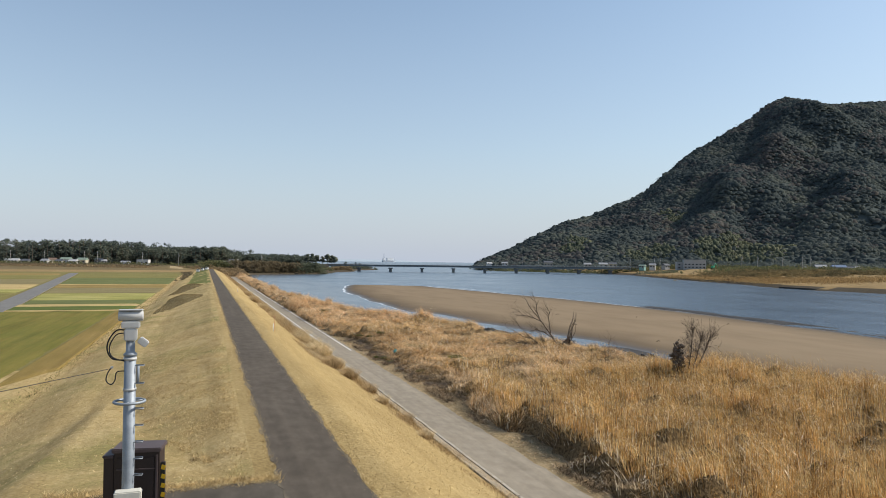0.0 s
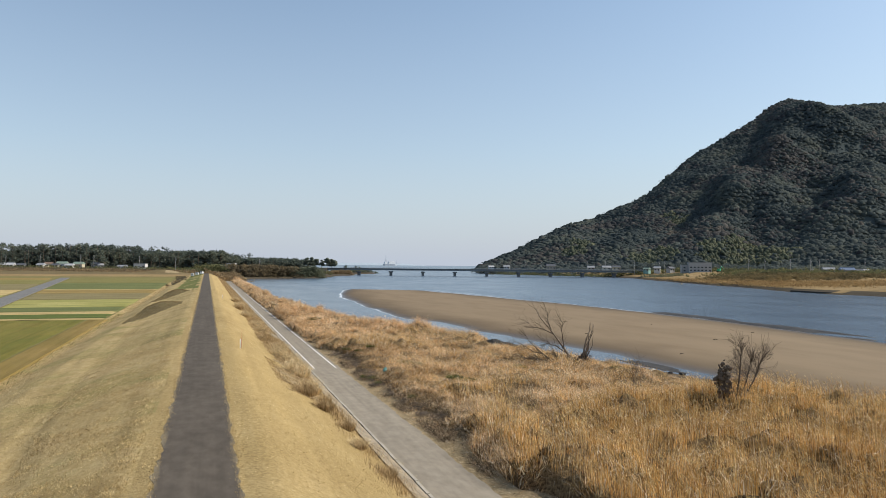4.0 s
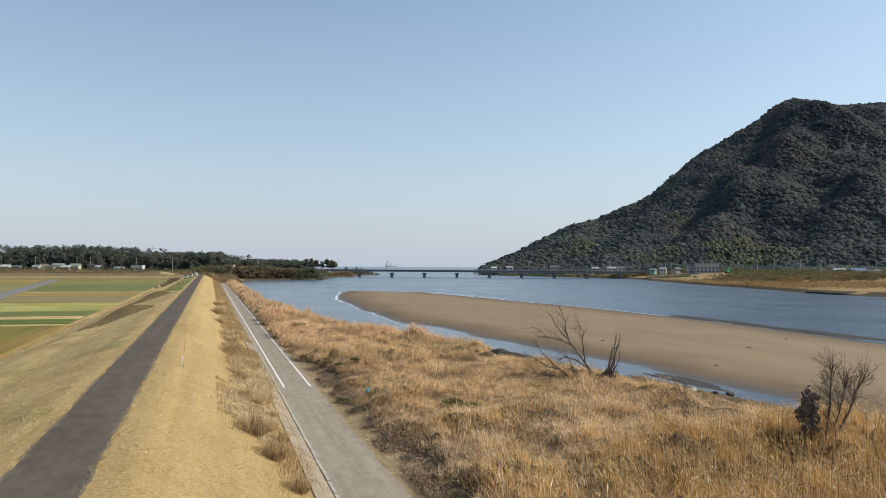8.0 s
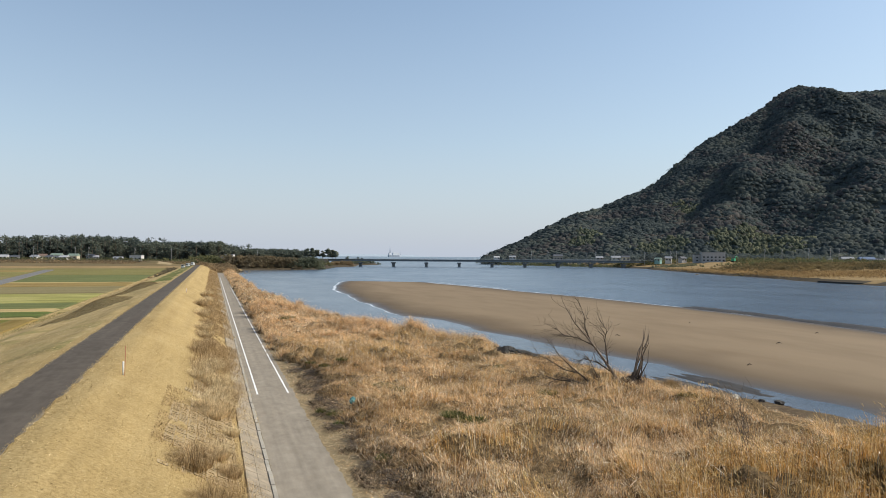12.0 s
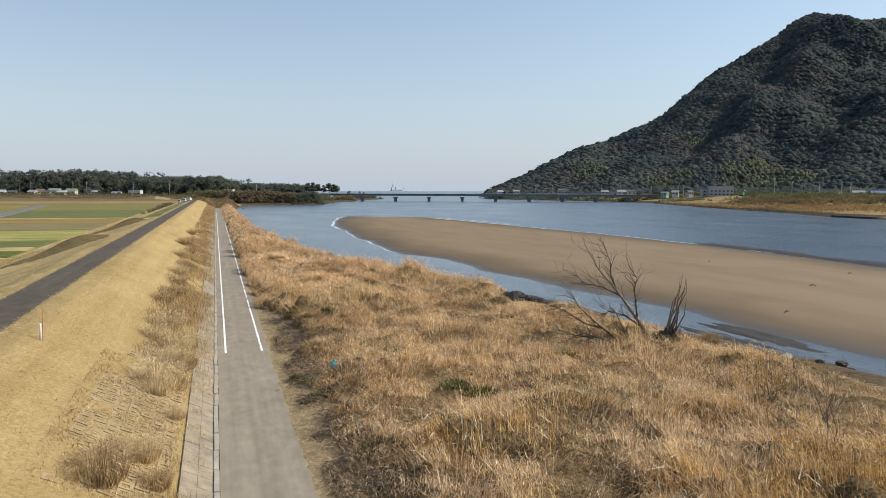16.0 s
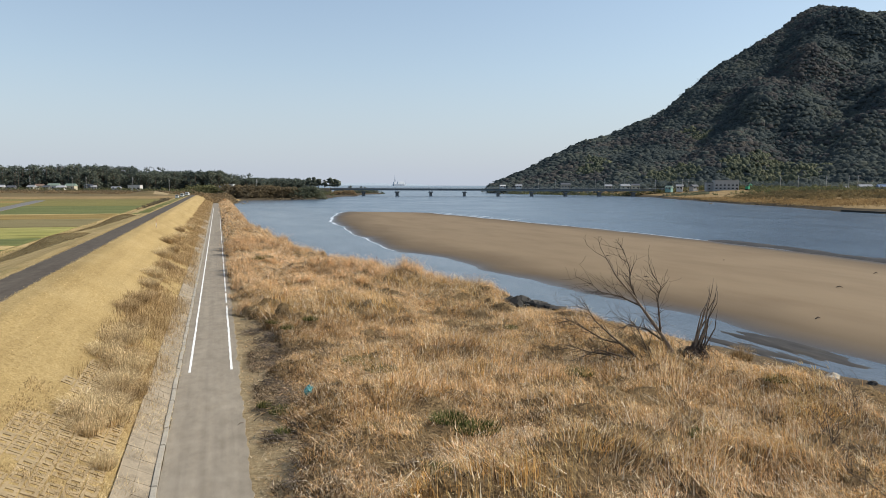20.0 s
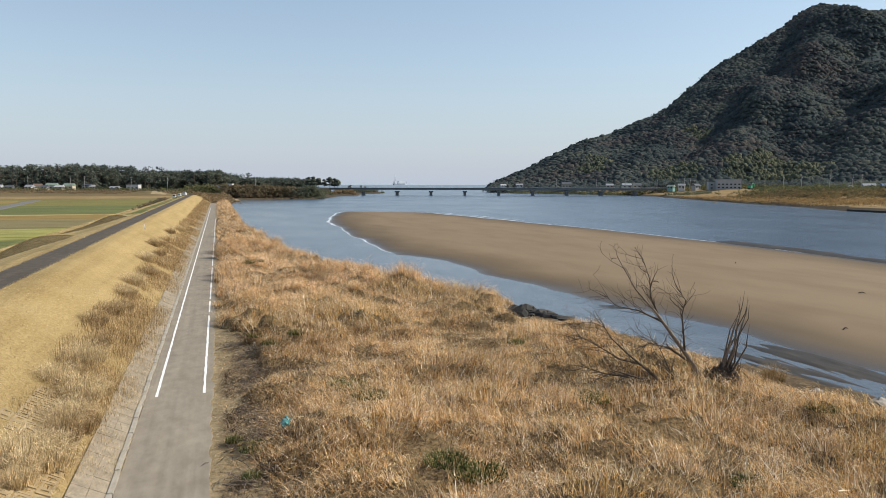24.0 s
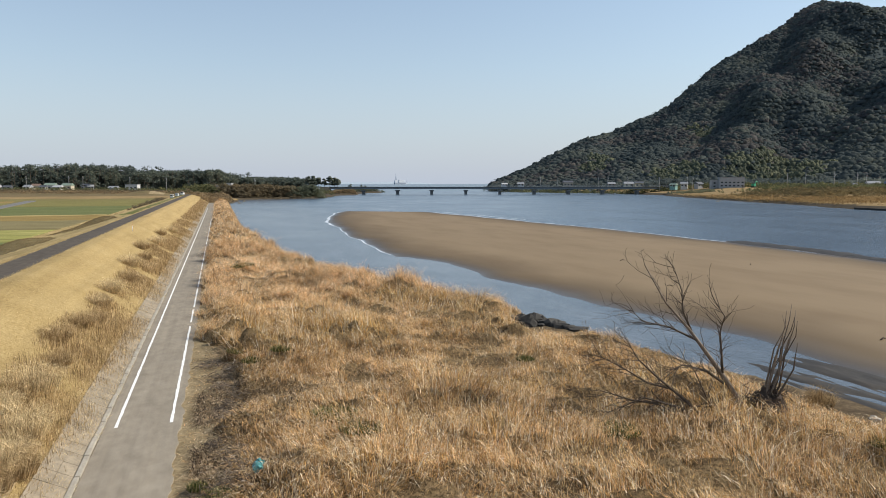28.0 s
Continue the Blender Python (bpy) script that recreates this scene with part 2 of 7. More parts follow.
def vnoise(x, y, s, seed=0):
    """Smooth value noise, 0 to 1, over arrays."""
    x, y = np.asarray(x, float) / s, np.asarray(y, float) / s
    xi, yi = np.floor(x).astype(int), np.floor(y).astype(int)
    fx, fy = x - xi, y - yi
    fx, fy = fx * fx * (3 - 2 * fx), fy * fy * (3 - 2 * fy)

    def h(a, b):
        v = np.sin(a * 127.1 + b * 311.7 + seed * 74.7) * 43758.5453
        return v - np.floor(v)
    return (h(xi, yi) * (1 - fx) + h(xi + 1, yi) * fx) * (1 - fy) + (h(xi, yi + 1) * (1 - fx) + h(xi + 1, yi + 1) * fx) * fy


# ---- the plan ----
WATER = -1.0
CROWN = 4.05
SHORE_Y = [-120, 0, 40, 61, 68, 77, 87, 96, 104, 120, 148, 225, 430, 470, 524, 533, 539, 546, 566, 643, 680, 760, 800, 850, 880, 905, 920]
SHORE_X = [57, 54, 50, 47.6, 45.6, 42.6, 40, 38.5, 34.5, 29.5, 24.5, 21, 21, 23, 30, 46, 66, 82, 93, 114, 136, 160, 190, 200, 150, -900, -3000]
FAR_Y = [-400, 200, 240, 270, 358, 393, 470, 553, 640, 700, 800, 875, 925, 960, 1200, 1700, 2600]
FAR_X = [255, 269, 271, 276, 309, 318, 348, 382, 408, 414, 408, 390, 372, 420, 700, 1300, 2300]


HEAPS = ((-8.0, 137, 3.3, 11, 1.25), (-8.0, 200, 3.2, 13, 1.05), (-31, 545, 16, 22, 3.0))


GROOVE_Y, GROOVE_X = [15, 17, 23, 29, 40, 64], [-2.9, -3.6, -5.4, -6.7, -8.0, -8.8]


def shore_x(y):
    return np.interp(y, SHORE_Y, SHORE_X)


def levee_z(x):
    return np.interp(x, [-16.5, -15.2, -14.2, -11.5, -8.5, -2.6, -1.6, 1.6, 2.5, 8.9, 10.15, 10.3], [0.9, 0.75, 1.0, 1.9, 2.3, 3.95, 4.05, 4.05, 3.95, 0.68, 0.05, 0.0])


def ground_z(x, y):
    x, y = np.asarray(x, float), np.asarray(y, float)
    z = levee_z(x)
    end = np.clip((y - 440) / 60, 0, 1)
    z = z * (1 - end) + np.where(x < 20, 2.2, z) * end
    # dunes under the pine wood, and the ramp from the lay-by down to the fields
    z = np.where((y > 600) & (x < 140), z + np.interp(y, [600, 690, 745, 800, 900], [0, 0.2, 0.8, 1.2, 1.6]) * np.clip((140 - x) / 60, 0, 1), z)
    ramp = CROWN - 0.02 - np.clip(y - 14.4, 0, 60) * 0.074 - np.clip(-9.0 - x, 0, 20) * 0.5
    z = np.where(x < 0, np.maximum(z, ramp), z)
    # groove where the ramp meets the slope
    z = z - np.where((x < -2) & (y > 15), 0.16 * np.exp(-((x - np.interp(y, GROOVE_Y, GROOVE_X)) / 0.3) ** 2) * np.clip((64 - y) / 20, 0, 1), 0)
    # old mower ruts and swells on the landward slope
    z = z + np.where((x < -1.9) & (x > -15) & (y > 15), 0.06 * (vnoise(x, y * 0.1, 0.9, 6) - 0.5) + 0.09 * (vnoise(x, y * 0.3, 2.6, 9) - 0.5), 0)
    # earth heaps on the landward slope
    for hx, hy, hr, ry, hh in HEAPS:
        z = z + hh * np.exp(-(((x - hx) / hr) ** 2 + ((y - hy) / ry) ** 2) * 1.5)
    flood = x > 13.9
    z = z + np.where(flood, 0.22 * np.minimum(1, (x - 13.9) / 3) * (0.4 + vnoise(x, y, 4, 3) + 0.5 * vnoise(x, y, 1.3, 5)), 0)
    d = shore_x(y) - x + 1.2 * (vnoise(x, y, 5, 8) - 0.5)
    z = np.where(d < 2.2, np.minimum(z, -2.2 + np.clip(d + 1.2, 0, 3.4) * 0.72), z)
    z = np.where(d < -1.2, -2.2, z)
    # far bank
    df = x - np.interp(y, FAR_Y, FAR_X) + 8 * (vnoise(x, y, 22, 2) - 0.5)
    right = -2.2 + np.clip(df + 2, 0, 4) * 0.7 + np.clip(df - 4, 0, 55) * 0.095
    z = np.where(df > -2, right, z)
    return z


def lines(*spans):
    return np.unique(np.concatenate([np.arange(a, b, s) for a, b, s in spans]))


def grid_mesh(name, xs, ys, zf, mats=(), pick=None, smooth=True):
    X, Y = np.meshgrid(xs, ys)
    Z = zf(X, Y)
    nx, ny = len(xs), len(ys)
    i = (np.arange(ny - 1)[:, None] * nx + np.arange(nx - 1)[None]).ravel()
    F = np.stack([i, i + 1, i + nx + 1, i + nx], 1)
    me = mesh_np(name, np.stack([X, Y, Z], 2).reshape(-1, 3), F, None, smooth)
    for m in mats:
        me.materials.append(m)
    if pick is not None:
        cx = (X[:-1, :-1] + X[1:, 1:]).ravel() / 2
        cy = (Y[:-1, :-1] + Y[1:, 1:]).ravel() / 2
        cz = (Z[:-1, :-1] + Z[1:, 1:]).ravel() / 2
        me.polygons.foreach_set("material_index", pick(cx, cy, cz).astype(np.int32))
    return me


# ---- ground and water ----
gx = lines((-3000, -700, 300), (-700, -100, 20), (-100, -20, 4), (-20, 16, 0.5), (16, 60, 0.8), (60, 210, 4), (210, 460, 6), (460, 2700, 70))
gy = lines((-400, -80, 40), (-80, -10, 5), (-10, 150, 1.1), (150, 350, 2), (350, 520, 4), (520, 580, 2), (580, 1000, 6), (1000, 2700, 70))


def heap_face(x, y):
    """The weedy faces of the earth heaps."""
    a = (x + 11.6) * 2.75 + 111
    b = (x + 12.0) * 3.1 + 168
    w = 2.5 * (vnoise(x, y, 1.5, 14) - 0.5)
    return ((x > -11.6) & (x < -4.0) & (y > a + w) & (y < a + w + np.interp(x, [-11.6, -9.6, -7.0, -4.0], [6, 34, 27, 6]))) | ((x > -12.0) & (x < -4.2) & (y > b + w) & (y < b + w + np.interp(x, [-12, -9.8, -7.0, -4.2], [6, 30, 22, 5])))


def ground_pick(x, y, z):
    k = np.full(len(x), 0)
    k[(x > -16.5) & (x < -2)] = 1
    k[(x < -16) & (x > -90) & (y < 62)] = 1
    k[(x >= -2) & (x < 10.2)] = 2
    k[x >= 10.2] = 3
    k[(x > 16.2 + 1.2 * vnoise(x, y, 2.5, 18)) & (y < 470)] = 9
    k[x > 130] = 4
    k[(y > 470) & (x < 130)] = 4
    k[(y > 511) & (x < 30)] = 6
    k[(y > 515) & (x < 200) & (z < 1.4)] = 5
    k[heap_face(x, y)] = 7
    edge = 196 + (-2.6 - x) * 6 + 30 * (vnoise(x, y, 2.2, 15) - 0.5)
    k[(x > -9.6 + vnoise(x, y, 8, 16)) & (x < -1.9) & (y > edge) & (y < 440) & (vnoise(x, y, 5, 17) > np.where(x > -3.2, 0.5, 0.22))] = 8
    k[(x > -30) & (x < -19) & (y > 528) & (y < 556)] = 3
    k[z < np.where(x > 200, 0.15, -0.55)] = 5
    return k


ground = part("ground", grid_mesh("ground", gx, gy, ground_z, [M["soil"], M["mown_land"], M["mown"], M["litter"], M["far_grass"], M["mud"], M["rough"], M["earth"], M["turf"], M["reed_floor"]], ground_pick))
tagged(ground, "grassy levee, flood plain and flat fields", "ground", kind="structure")

n = Nodes("river_water")
rip = n.noise(2.2, 5, 0.7, (1, 0.6, 1))
swell = n.noise(0.05, 4, 0.6, (1, 0.5, 1))
wsep = n.t.nodes.new("ShaderNodeSeparateXYZ")
n.link(n.pos.outputs["Position"], wsep.inputs[0])
calm = n.t.nodes.new("ShaderNodeMapRange")  # the side channel lies still
for k, v in ((1, 48), (2, 66), (3, 0.26), (4, 0.42)):
    calm.inputs[k].default_value = v
n.link(wsep.outputs[0], calm.inputs[0])
wb = n.add("ShaderNodeBump", Distance=0.2)
n.link(calm.outputs[0], wb.inputs["Strength"])
n.link(rip, wb.inputs["Height"])
n.link(wb.outputs[0], n.b.inputs["Normal"])
silt_sky = n.t.nodes.new("ShaderNodeMapRange")  # side channel: shallow silt, plus sky reflection put into a paler base colour
for k, v in ((1, 46), (2, 64), (3, 1.0), (4, 0.0)):
    silt_sky.inputs[k].default_value = v
n.link(wsep.outputs[0], silt_sky.inputs[0])
deep = n.ramp(swell, [(0.35, (0.066, 0.094, 0.13)), (0.65, (0.08, 0.11, 0.146))])
M["water"] = n.done(n.mix(silt_sky.outputs[0], deep, n.ramp(n.noise(0.35, 4, 0.6, (1, 0.5, 1)), [(0.35, (0.085, 0.105, 0.125)), (0.65, (0.13, 0.15, 0.172))])), 0.2, 0, 0.5)
n.link(n.ramp(swell, [(0.35, (0.2, 0.2, 0.2)), (0.65, (0.27, 0.27, 0.27))]), n.b.inputs["Roughness"])
wx = lines((-4800, -200, 400), (-200, 400, 50), (400, 4801, 400))
wy = lines((-400, 1000, 50), (1000, 4851, 350))
water = part("water", grid_mesh("water", wx, wy, lambda x, y: x * 0 + WATER, [M["water"]]))
tagged(water, "calm blue river running into the open sea", "water", kind="structure")

# sandbar: dome over a tapering outline
SB_Y = [-90, 0, 40, 70, 78, 87, 98, 104, 112, 120, 136, 147, 178, 227, 262, 300, 318]
SB_L = [62, 57, 54.5, 53, 52, 52.5, 50, 48.8, 48.2, 45.8, 45.8, 41.5, 42, 44.5, 48.5, 57, 64]
SB_R = [84, 94, 99, 102, 103, 104.5, 106, 106.8, 107.5, 108, 109, 109, 108.5, 102.5, 99, 93, 66]


def sand_z(x, y):
    w = 2.2 * (vnoise(x, y, 9, 21) - 0.5) + 1.0 * (vnoise(x, y, 3.2, 22) - 0.5)
    d = np.minimum(x - np.interp(y, SB_Y, SB_L), np.interp(y, SB_Y, SB_R) - x) + w
    d = np.minimum(d, (320 - y) * 0.6)
    z = WATER + np.where(d > 0, 0.42 * (1 - np.exp(-d / 9)), d * 0.12)
    rill = 0.03 * (vnoise(x, y, 2.5, 30) - 0.5) + 0.05 * (vnoise(x, y * 0.4, 6, 31) - 0.5)
    z = np.maximum(z + np.clip(d / 6, 0, 1) * rill, WATER - 0.6)
    return z



n = Nodes("damp_sand")
sep = n.t.nodes.new("ShaderNodeSeparateXYZ")
n.link(n.pos.outputs["Position"], sep.inputs[0])
h = n.t.nodes.new("ShaderNodeMapRange")
h.inputs[1].default_value, h.inputs[2].default_value = WATER, WATER + 0.34
n.link(sep.outputs[2], h.inputs[0])
wetc = n.ramp(h.outputs[0], [(0.0, (0.06, 0.043, 0.026)), (0.45, (0.118, 0.082, 0.043)), (0.75, (0.162, 0.112, 0.06)), (1.0, (0.208, 0.147, 0.082))])
band = n.noise(0.10, 5, 0.6, (1.6, 0.5, 1))
c = n.mix(0.55, wetc, n.ramp(band, [(0.3, (0.72, 0.66, 0.58)), (0.55, (1, 1, 1)), (0.75, (1.1, 1.1, 1.1))]), "MULTIPLY")
n.bump(n.noise(6, 4, 0.6), 0.25, 0.03)
n.link(n.ramp(h.outputs[0], [(0.0, (0.3, 0.3, 0.3)), (0.4, (0.8, 0.8, 0.8))]), n.b.inputs["Roughness"])
M["sand"] = n.done(c, 0.8, 0, 0.3)
n.t.links.new(n.ramp(h.outputs[0], [(0.0, (0.25, 0.25, 0.25)), (0.5, (0.85, 0.85, 0.85))]), n.b.inputs["Roughness"])
sandbar = part("sandbar", grid_mesh("sandbar", lines((36, 116, 0.8)), lines((-80, 324, 1.2)), sand_z, [M["sand"]]))
tagged(sandbar, "long low brown sandbar in the river", "sandbar", kind="structure")


def mud_z(x, y):
    # low mud bars in the side channel, and mud flats off the outer edge
    u, v = y - 72, x - 50 + 0.13 * (y - 72)
    zone = np.exp(-(u / 8.5) ** 2) * np.clip((x - 45.0) / 2.0, 0, 1) * np.clip((54.5 - x) / 2.0, 0, 1)
    bars = WATER - 0.17 + 0.31 * zone * (0.12 + 0.65 * vnoise(u * 0.2 + vnoise(u, v, 3, 34), v * 2.2, 1.0, 35) + 0.4 * vnoise(u * 0.4, v * 5.0, 1.0, 37))
    outer = x - np.interp(y, SB_Y, SB_R)
    flat = WATER - 0.2 + 0.52 * np.exp(-((outer - 2.6) / 3.0) ** 2) * np.clip((175 - y) / 20, 0, 1) * np.clip(vnoise(x, y * 0.3, 4, 36) * 1.5 + 0.7 * vnoise(x, y * 0.5, 1.3, 38) - 0.35, 0, 1)
    return np.maximum(bars, flat)


n = Nodes("black_mud")
c = n.ramp(n.noise(0.8, 4, 0.6, (1, 0.4, 1)), [(0.3, (0.022, 0.02, 0.018)), (0.7, (0.06, 0.05, 0.038))])
n.bump(n.noise(3, 4), 0.4, 0.05)
M["blackmud"] = n.done(c, 0.6, 0, 0.2)
mudflat = part("mud_flat", grid_mesh("mud_flat", np.concatenate([np.arange(42, 57, 0.3), np.arange(98, 117, 0.7)]), lines((-40, 50, 3), (50, 90, 0.35), (90, 190, 1.1)), mud_z, [M["blackmud"]]))
tagged(mudflat, "dark wet mud bars beside the sandbar", "mud", kind="structure")

# white wash along the sandbar's edges
M["foam"] = simple("white_foam", (0.52, 0.56, 0.6), 0.6, 0, 0.25, 1.5)


def wash(side, y0, y1, off, width, seed):
    ys = np.arange(y0, y1, 0.8)
    e = np.interp(ys, SB_Y, SB_R if side > 0 else SB_L)
    # follow the real edge: march outwards until the sand dips under water
    xs = e.copy()
    for k in range(len(ys)):
        cand = e[k] + side * np.arange(-4, 5, 0.15)
        below = sand_z(cand, np.full(len(cand), ys[k])) < WATER
        xs[k] = cand[np.argmax(below)] if below.any() else e[k]
    xs = np.convolve(np.pad(xs, 5, "edge"), np.ones(11) / 11, "valid")
    w = width * np.clip(vnoise(ys, ys * 0, 6, seed) * 1.8 - 0.2, 0.4, 1) * (0.6 + 0.6 * vnoise(ys, ys * 0, 1.4, seed + 1))
    a = xs + side * (off - 0.25 + 0.2 * (vnoise(ys, ys * 0, 5, seed + 2) - 0.5))
    V = np.stack([np.stack([a, ys, np.full(len(ys), WATER + 0.012)], 1), np.stack([a + side * w, ys, np.full(len(ys), WATER + 0.012)], 1)], 1).reshape(-1, 3)
    i = np.arange(len(ys) - 1) * 2
    return mesh_np("wash_line", V, np.stack([i, i + 1, i + 3, i + 2], 1), M["foam"])


for sd, y0, y1, off, wd in ((1, 215, 318, 0.1, 1.1), (1, 238, 318, 4.5, 0.8), (-1, 225, 318, 0.2, 1.1), (-1, 150, 225, 0.2, 0.4), (1, 120, 215, 0.2, 0.5)):
    tagged(part("wash_line", wash(sd, y0, y1, off, wd, int(y0 + off * 10))), "thin white wash along the sandbar edge", "foam", kind="structure")


# ---- roads ----
def strip(name, x0, x1, y0, y1, z, mat, wob=0.0, seed=1, step=0.35, thick=0.1, left_wob=True):
    """A paved strip with a crown and uneven edges, and its thickness."""
    ys = np.arange(y0, y1 + step, step)
    wl = wob if left_wob else 0.02
    a = x0 + wl * (vnoise(ys, ys * 0, 1.3, seed) - 0.5) + wl * (vnoise(ys, ys * 0, 0.45, seed + 4) - 0.5)
    b = x1 + wob * (vnoise(ys, ys * 0, 1.3, seed + 9) - 0.5) + wob * (vnoise(ys, ys * 0, 0.45, seed + 13) - 0.5)
    cols = [(a, z - thick), (a + 0.01, z), ((a * 2 + b) / 3, z + 0.015), ((a + b * 2) / 3, z + 0.015), (b - 0.01, z), (b, z - thick)]
    V = np.stack([np.stack([c, ys, np.full(len(ys), h)], 1) for c, h in cols], 1).reshape(-1, 3)
    i = (np.arange(len(ys) - 1)[:, None] * 6 + np.arange(5)[None]).ravel()
    return mesh_np(name, V, np.stack([i, i + 1, i + 7, i + 6], 1), mat, False)


road = part("road", strip("road", -1.38, 1.28, -60, 446, CROWN + 0.014, M["road"], 0.16, 3))
tagged(road, "narrow worn asphalt road along the levee crest", "road", kind="structure")
path = part("pavement", strip("pavement", 10.47, 13.62, -60, 420, 0.05, M["path"], 0.16, 7, left_wob=False))
tagged(path, "pale grey asphalt cycle path at the levee foot", "path", kind="structure")
# ---- mountain ----
rng = np.random.default_rng(5)
# blue-grey ground: matches the canopy, aerial haze mixed into its colour
n = Nodes("hazed_mountain_ground")
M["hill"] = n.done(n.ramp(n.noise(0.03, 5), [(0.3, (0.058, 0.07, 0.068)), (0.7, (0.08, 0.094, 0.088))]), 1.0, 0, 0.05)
# ridge: (x, y, height) from the headland to the far shoulder
RIDGE = np.array([(372, 922, 6), (450, 978, 28), (612, 1100, 80), (690, 1140, 97), (867, 1223, 154), (1016, 1275, 250), (1100, 1300, 291), (1265, 1346, 368), (1340, 1372, 412), (1420, 1395, 446), (1500, 1394, 436), (1591, 1391, 440), (1764, 1384, 463), (2100, 1350, 475)], float)
FOOT = np.array([(360, 905), (381, 868), (431, 773), (476, 712), (540, 640), (707, 545), (900, 440), (1200, 300)], float)
RARC = np.concatenate([[0], np.cumsum(np.hypot(*np.diff(RIDGE[:, :2], axis=0).T))])
FARC = np.concatenate([[0], np.cumsum(np.hypot(*np.diff(FOOT, axis=0).T))])


SPURS = (((0.1, 0.35, 0.6, 0.95), (36.5, 40.0, 43.8, 46.6), 3.3, 0.10), ((0.2, 0.5, 0.9), (35.5, 38.5, 42.5), 1.9, -0.05), ((0.15, 0.45, 0.7), (45.2, 46.0, 46.8), 1.4, -0.03),
         ((0.2, 0.5, 0.9), (49.5, 50.6, 49.0), 1.9, 0.03), ((0.1, 0.4, 0.8), (31.0, 33.5, 36.5), 1.6, 0.08), ((0.1, 0.5), (42.6, 43.2), 1.2, -0.06))


def hill_at(s, f):
    """A point of the hill: s along the ridge 0-1, f from foot 0 to ridge 1 and down behind 2."""
    r = np.stack([np.interp(s * RARC[-1], RARC, RIDGE[:, k]) for k in range(3)], -1)
    g = np.stack([np.interp(s * FARC[-1], FARC, FOOT[:, k]) for k in range(2)], -1)
    up = np.minimum(f, 2 - f)
    back = r[..., :2] + (r[..., :2] - g) * 0.8
    xy = np.where((f <= 1)[..., None], g + (r[..., :2] - g) * f[..., None], r[..., :2] + (back - r[..., :2]) * (f - 1)[..., None])
    x, y = xy[..., 0], xy[..., 1]
    spur = (vnoise(x + 0.35 * y, y * 0.6, 170, 41) - 0.5) * 0.22 + (vnoise(x, y, 75, 42) - 0.5) * 0.12 + (vnoise(x, y, 33, 43) - 0.5) * 0.06
    bear = np.degrees(np.arctan2(x, y))
    for fs, bs, wide, rise in SPURS:  # crests and gullies run down from the ridge
        spur = spur + rise * np.exp(-((bear - np.interp(up, fs, bs)) / wide) ** 2)
    hgt = 2.0 + (r[..., 2] - 2.0) * np.clip(up ** 1.18 + spur * np.sin(np.clip(up, 0, 1) * np.pi), 0, None)
    return np.concatenate([xy, hgt[..., None]], -1)


S_, F_ = np.meshgrid(np.linspace(0, 1, 180), np.linspace(0, 2, 90))
G = hill_at(S_, F_)
ii = (np.arange(89)[:, None] * 180 + np.arange(179)[None]).ravel()
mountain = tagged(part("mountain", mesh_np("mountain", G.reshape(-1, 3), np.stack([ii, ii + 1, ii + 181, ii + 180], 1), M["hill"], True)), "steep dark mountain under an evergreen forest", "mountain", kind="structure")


def crown_template(sides=5, seed=0):
    """The upper shell of a broadleaf crown: a top and two uneven rings."""
    r = np.random.default_rng(seed)
    V, F = [(0, 0, 0.9)], []
    for q, (rad, z) in enumerate(((0.66, 0.62), (1.0, -0.25))):
        V += [(rad * math.cos(a) * r.uniform(0.8, 1.15), rad * math.sin(a) * r.uniform(0.8, 1.15), z + r.uniform(-0.12, 0.12)) for a in (np.arange(sides) + 0.5 * q) * 6.2832 / sides]
    for k in range(sides):
        n = (k + 1) % sides
        F.append((0, 1 + k, 1 + n))
        for q in (0,):
            a, b = 1 + q * sides, 1 + (q + 1) * sides
            F += [(a + k, b + k, a + n), (a + n, b + k, b + n)]
    return np.array(V), np.array(F)


def foliage(name, stops, scale=0.9, patch=0.02, bump=0.9, dist=0.35, wide=0.8, trans=0.4):
    """Leaf masses: each clump has a tone of its own, broken up by leafy grain and wide patches."""
    n = Nodes(name)
    isl = n.ramp(n.pos.outputs["Random Per Island"], stops)
    big = n.ramp(n.noise(patch, 3), [(0.36, (0.6, 0.65, 0.7)), (0.5, (0.95, 0.96, 0.96)), (0.64, (1.26, 1.19, 1.06))])
    leaf = n.noise(scale, 3, 0.75)
    c = n.mix(wide, isl, big, "MULTIPLY")
    c = n.mix(0.9, c, n.ramp(leaf, [(0.34, (0.68, 0.7, 0.7)), (0.5, (0.97, 0.97, 0.97)), (0.64, (1.2, 1.19, 1.15))]), "MULTIPLY")
    n.bump(leaf, bump, dist)
    mixer, tl = n.t.nodes.new("ShaderNodeMixShader"), n.t.nodes.new("ShaderNodeBsdfTranslucent")
    n.link(c, tl.inputs["Color"])
    mixer.inputs[0].default_value = trans
    n.link(n.b.outputs[0], mixer.inputs[1])
    n.link(tl.outputs[0], mixer.inputs[2])
    n.link(mixer.outputs[0], n.t.nodes["Material Output"].inputs["Surface"])
    return n.done(c, 0.9, 0, 0.05)


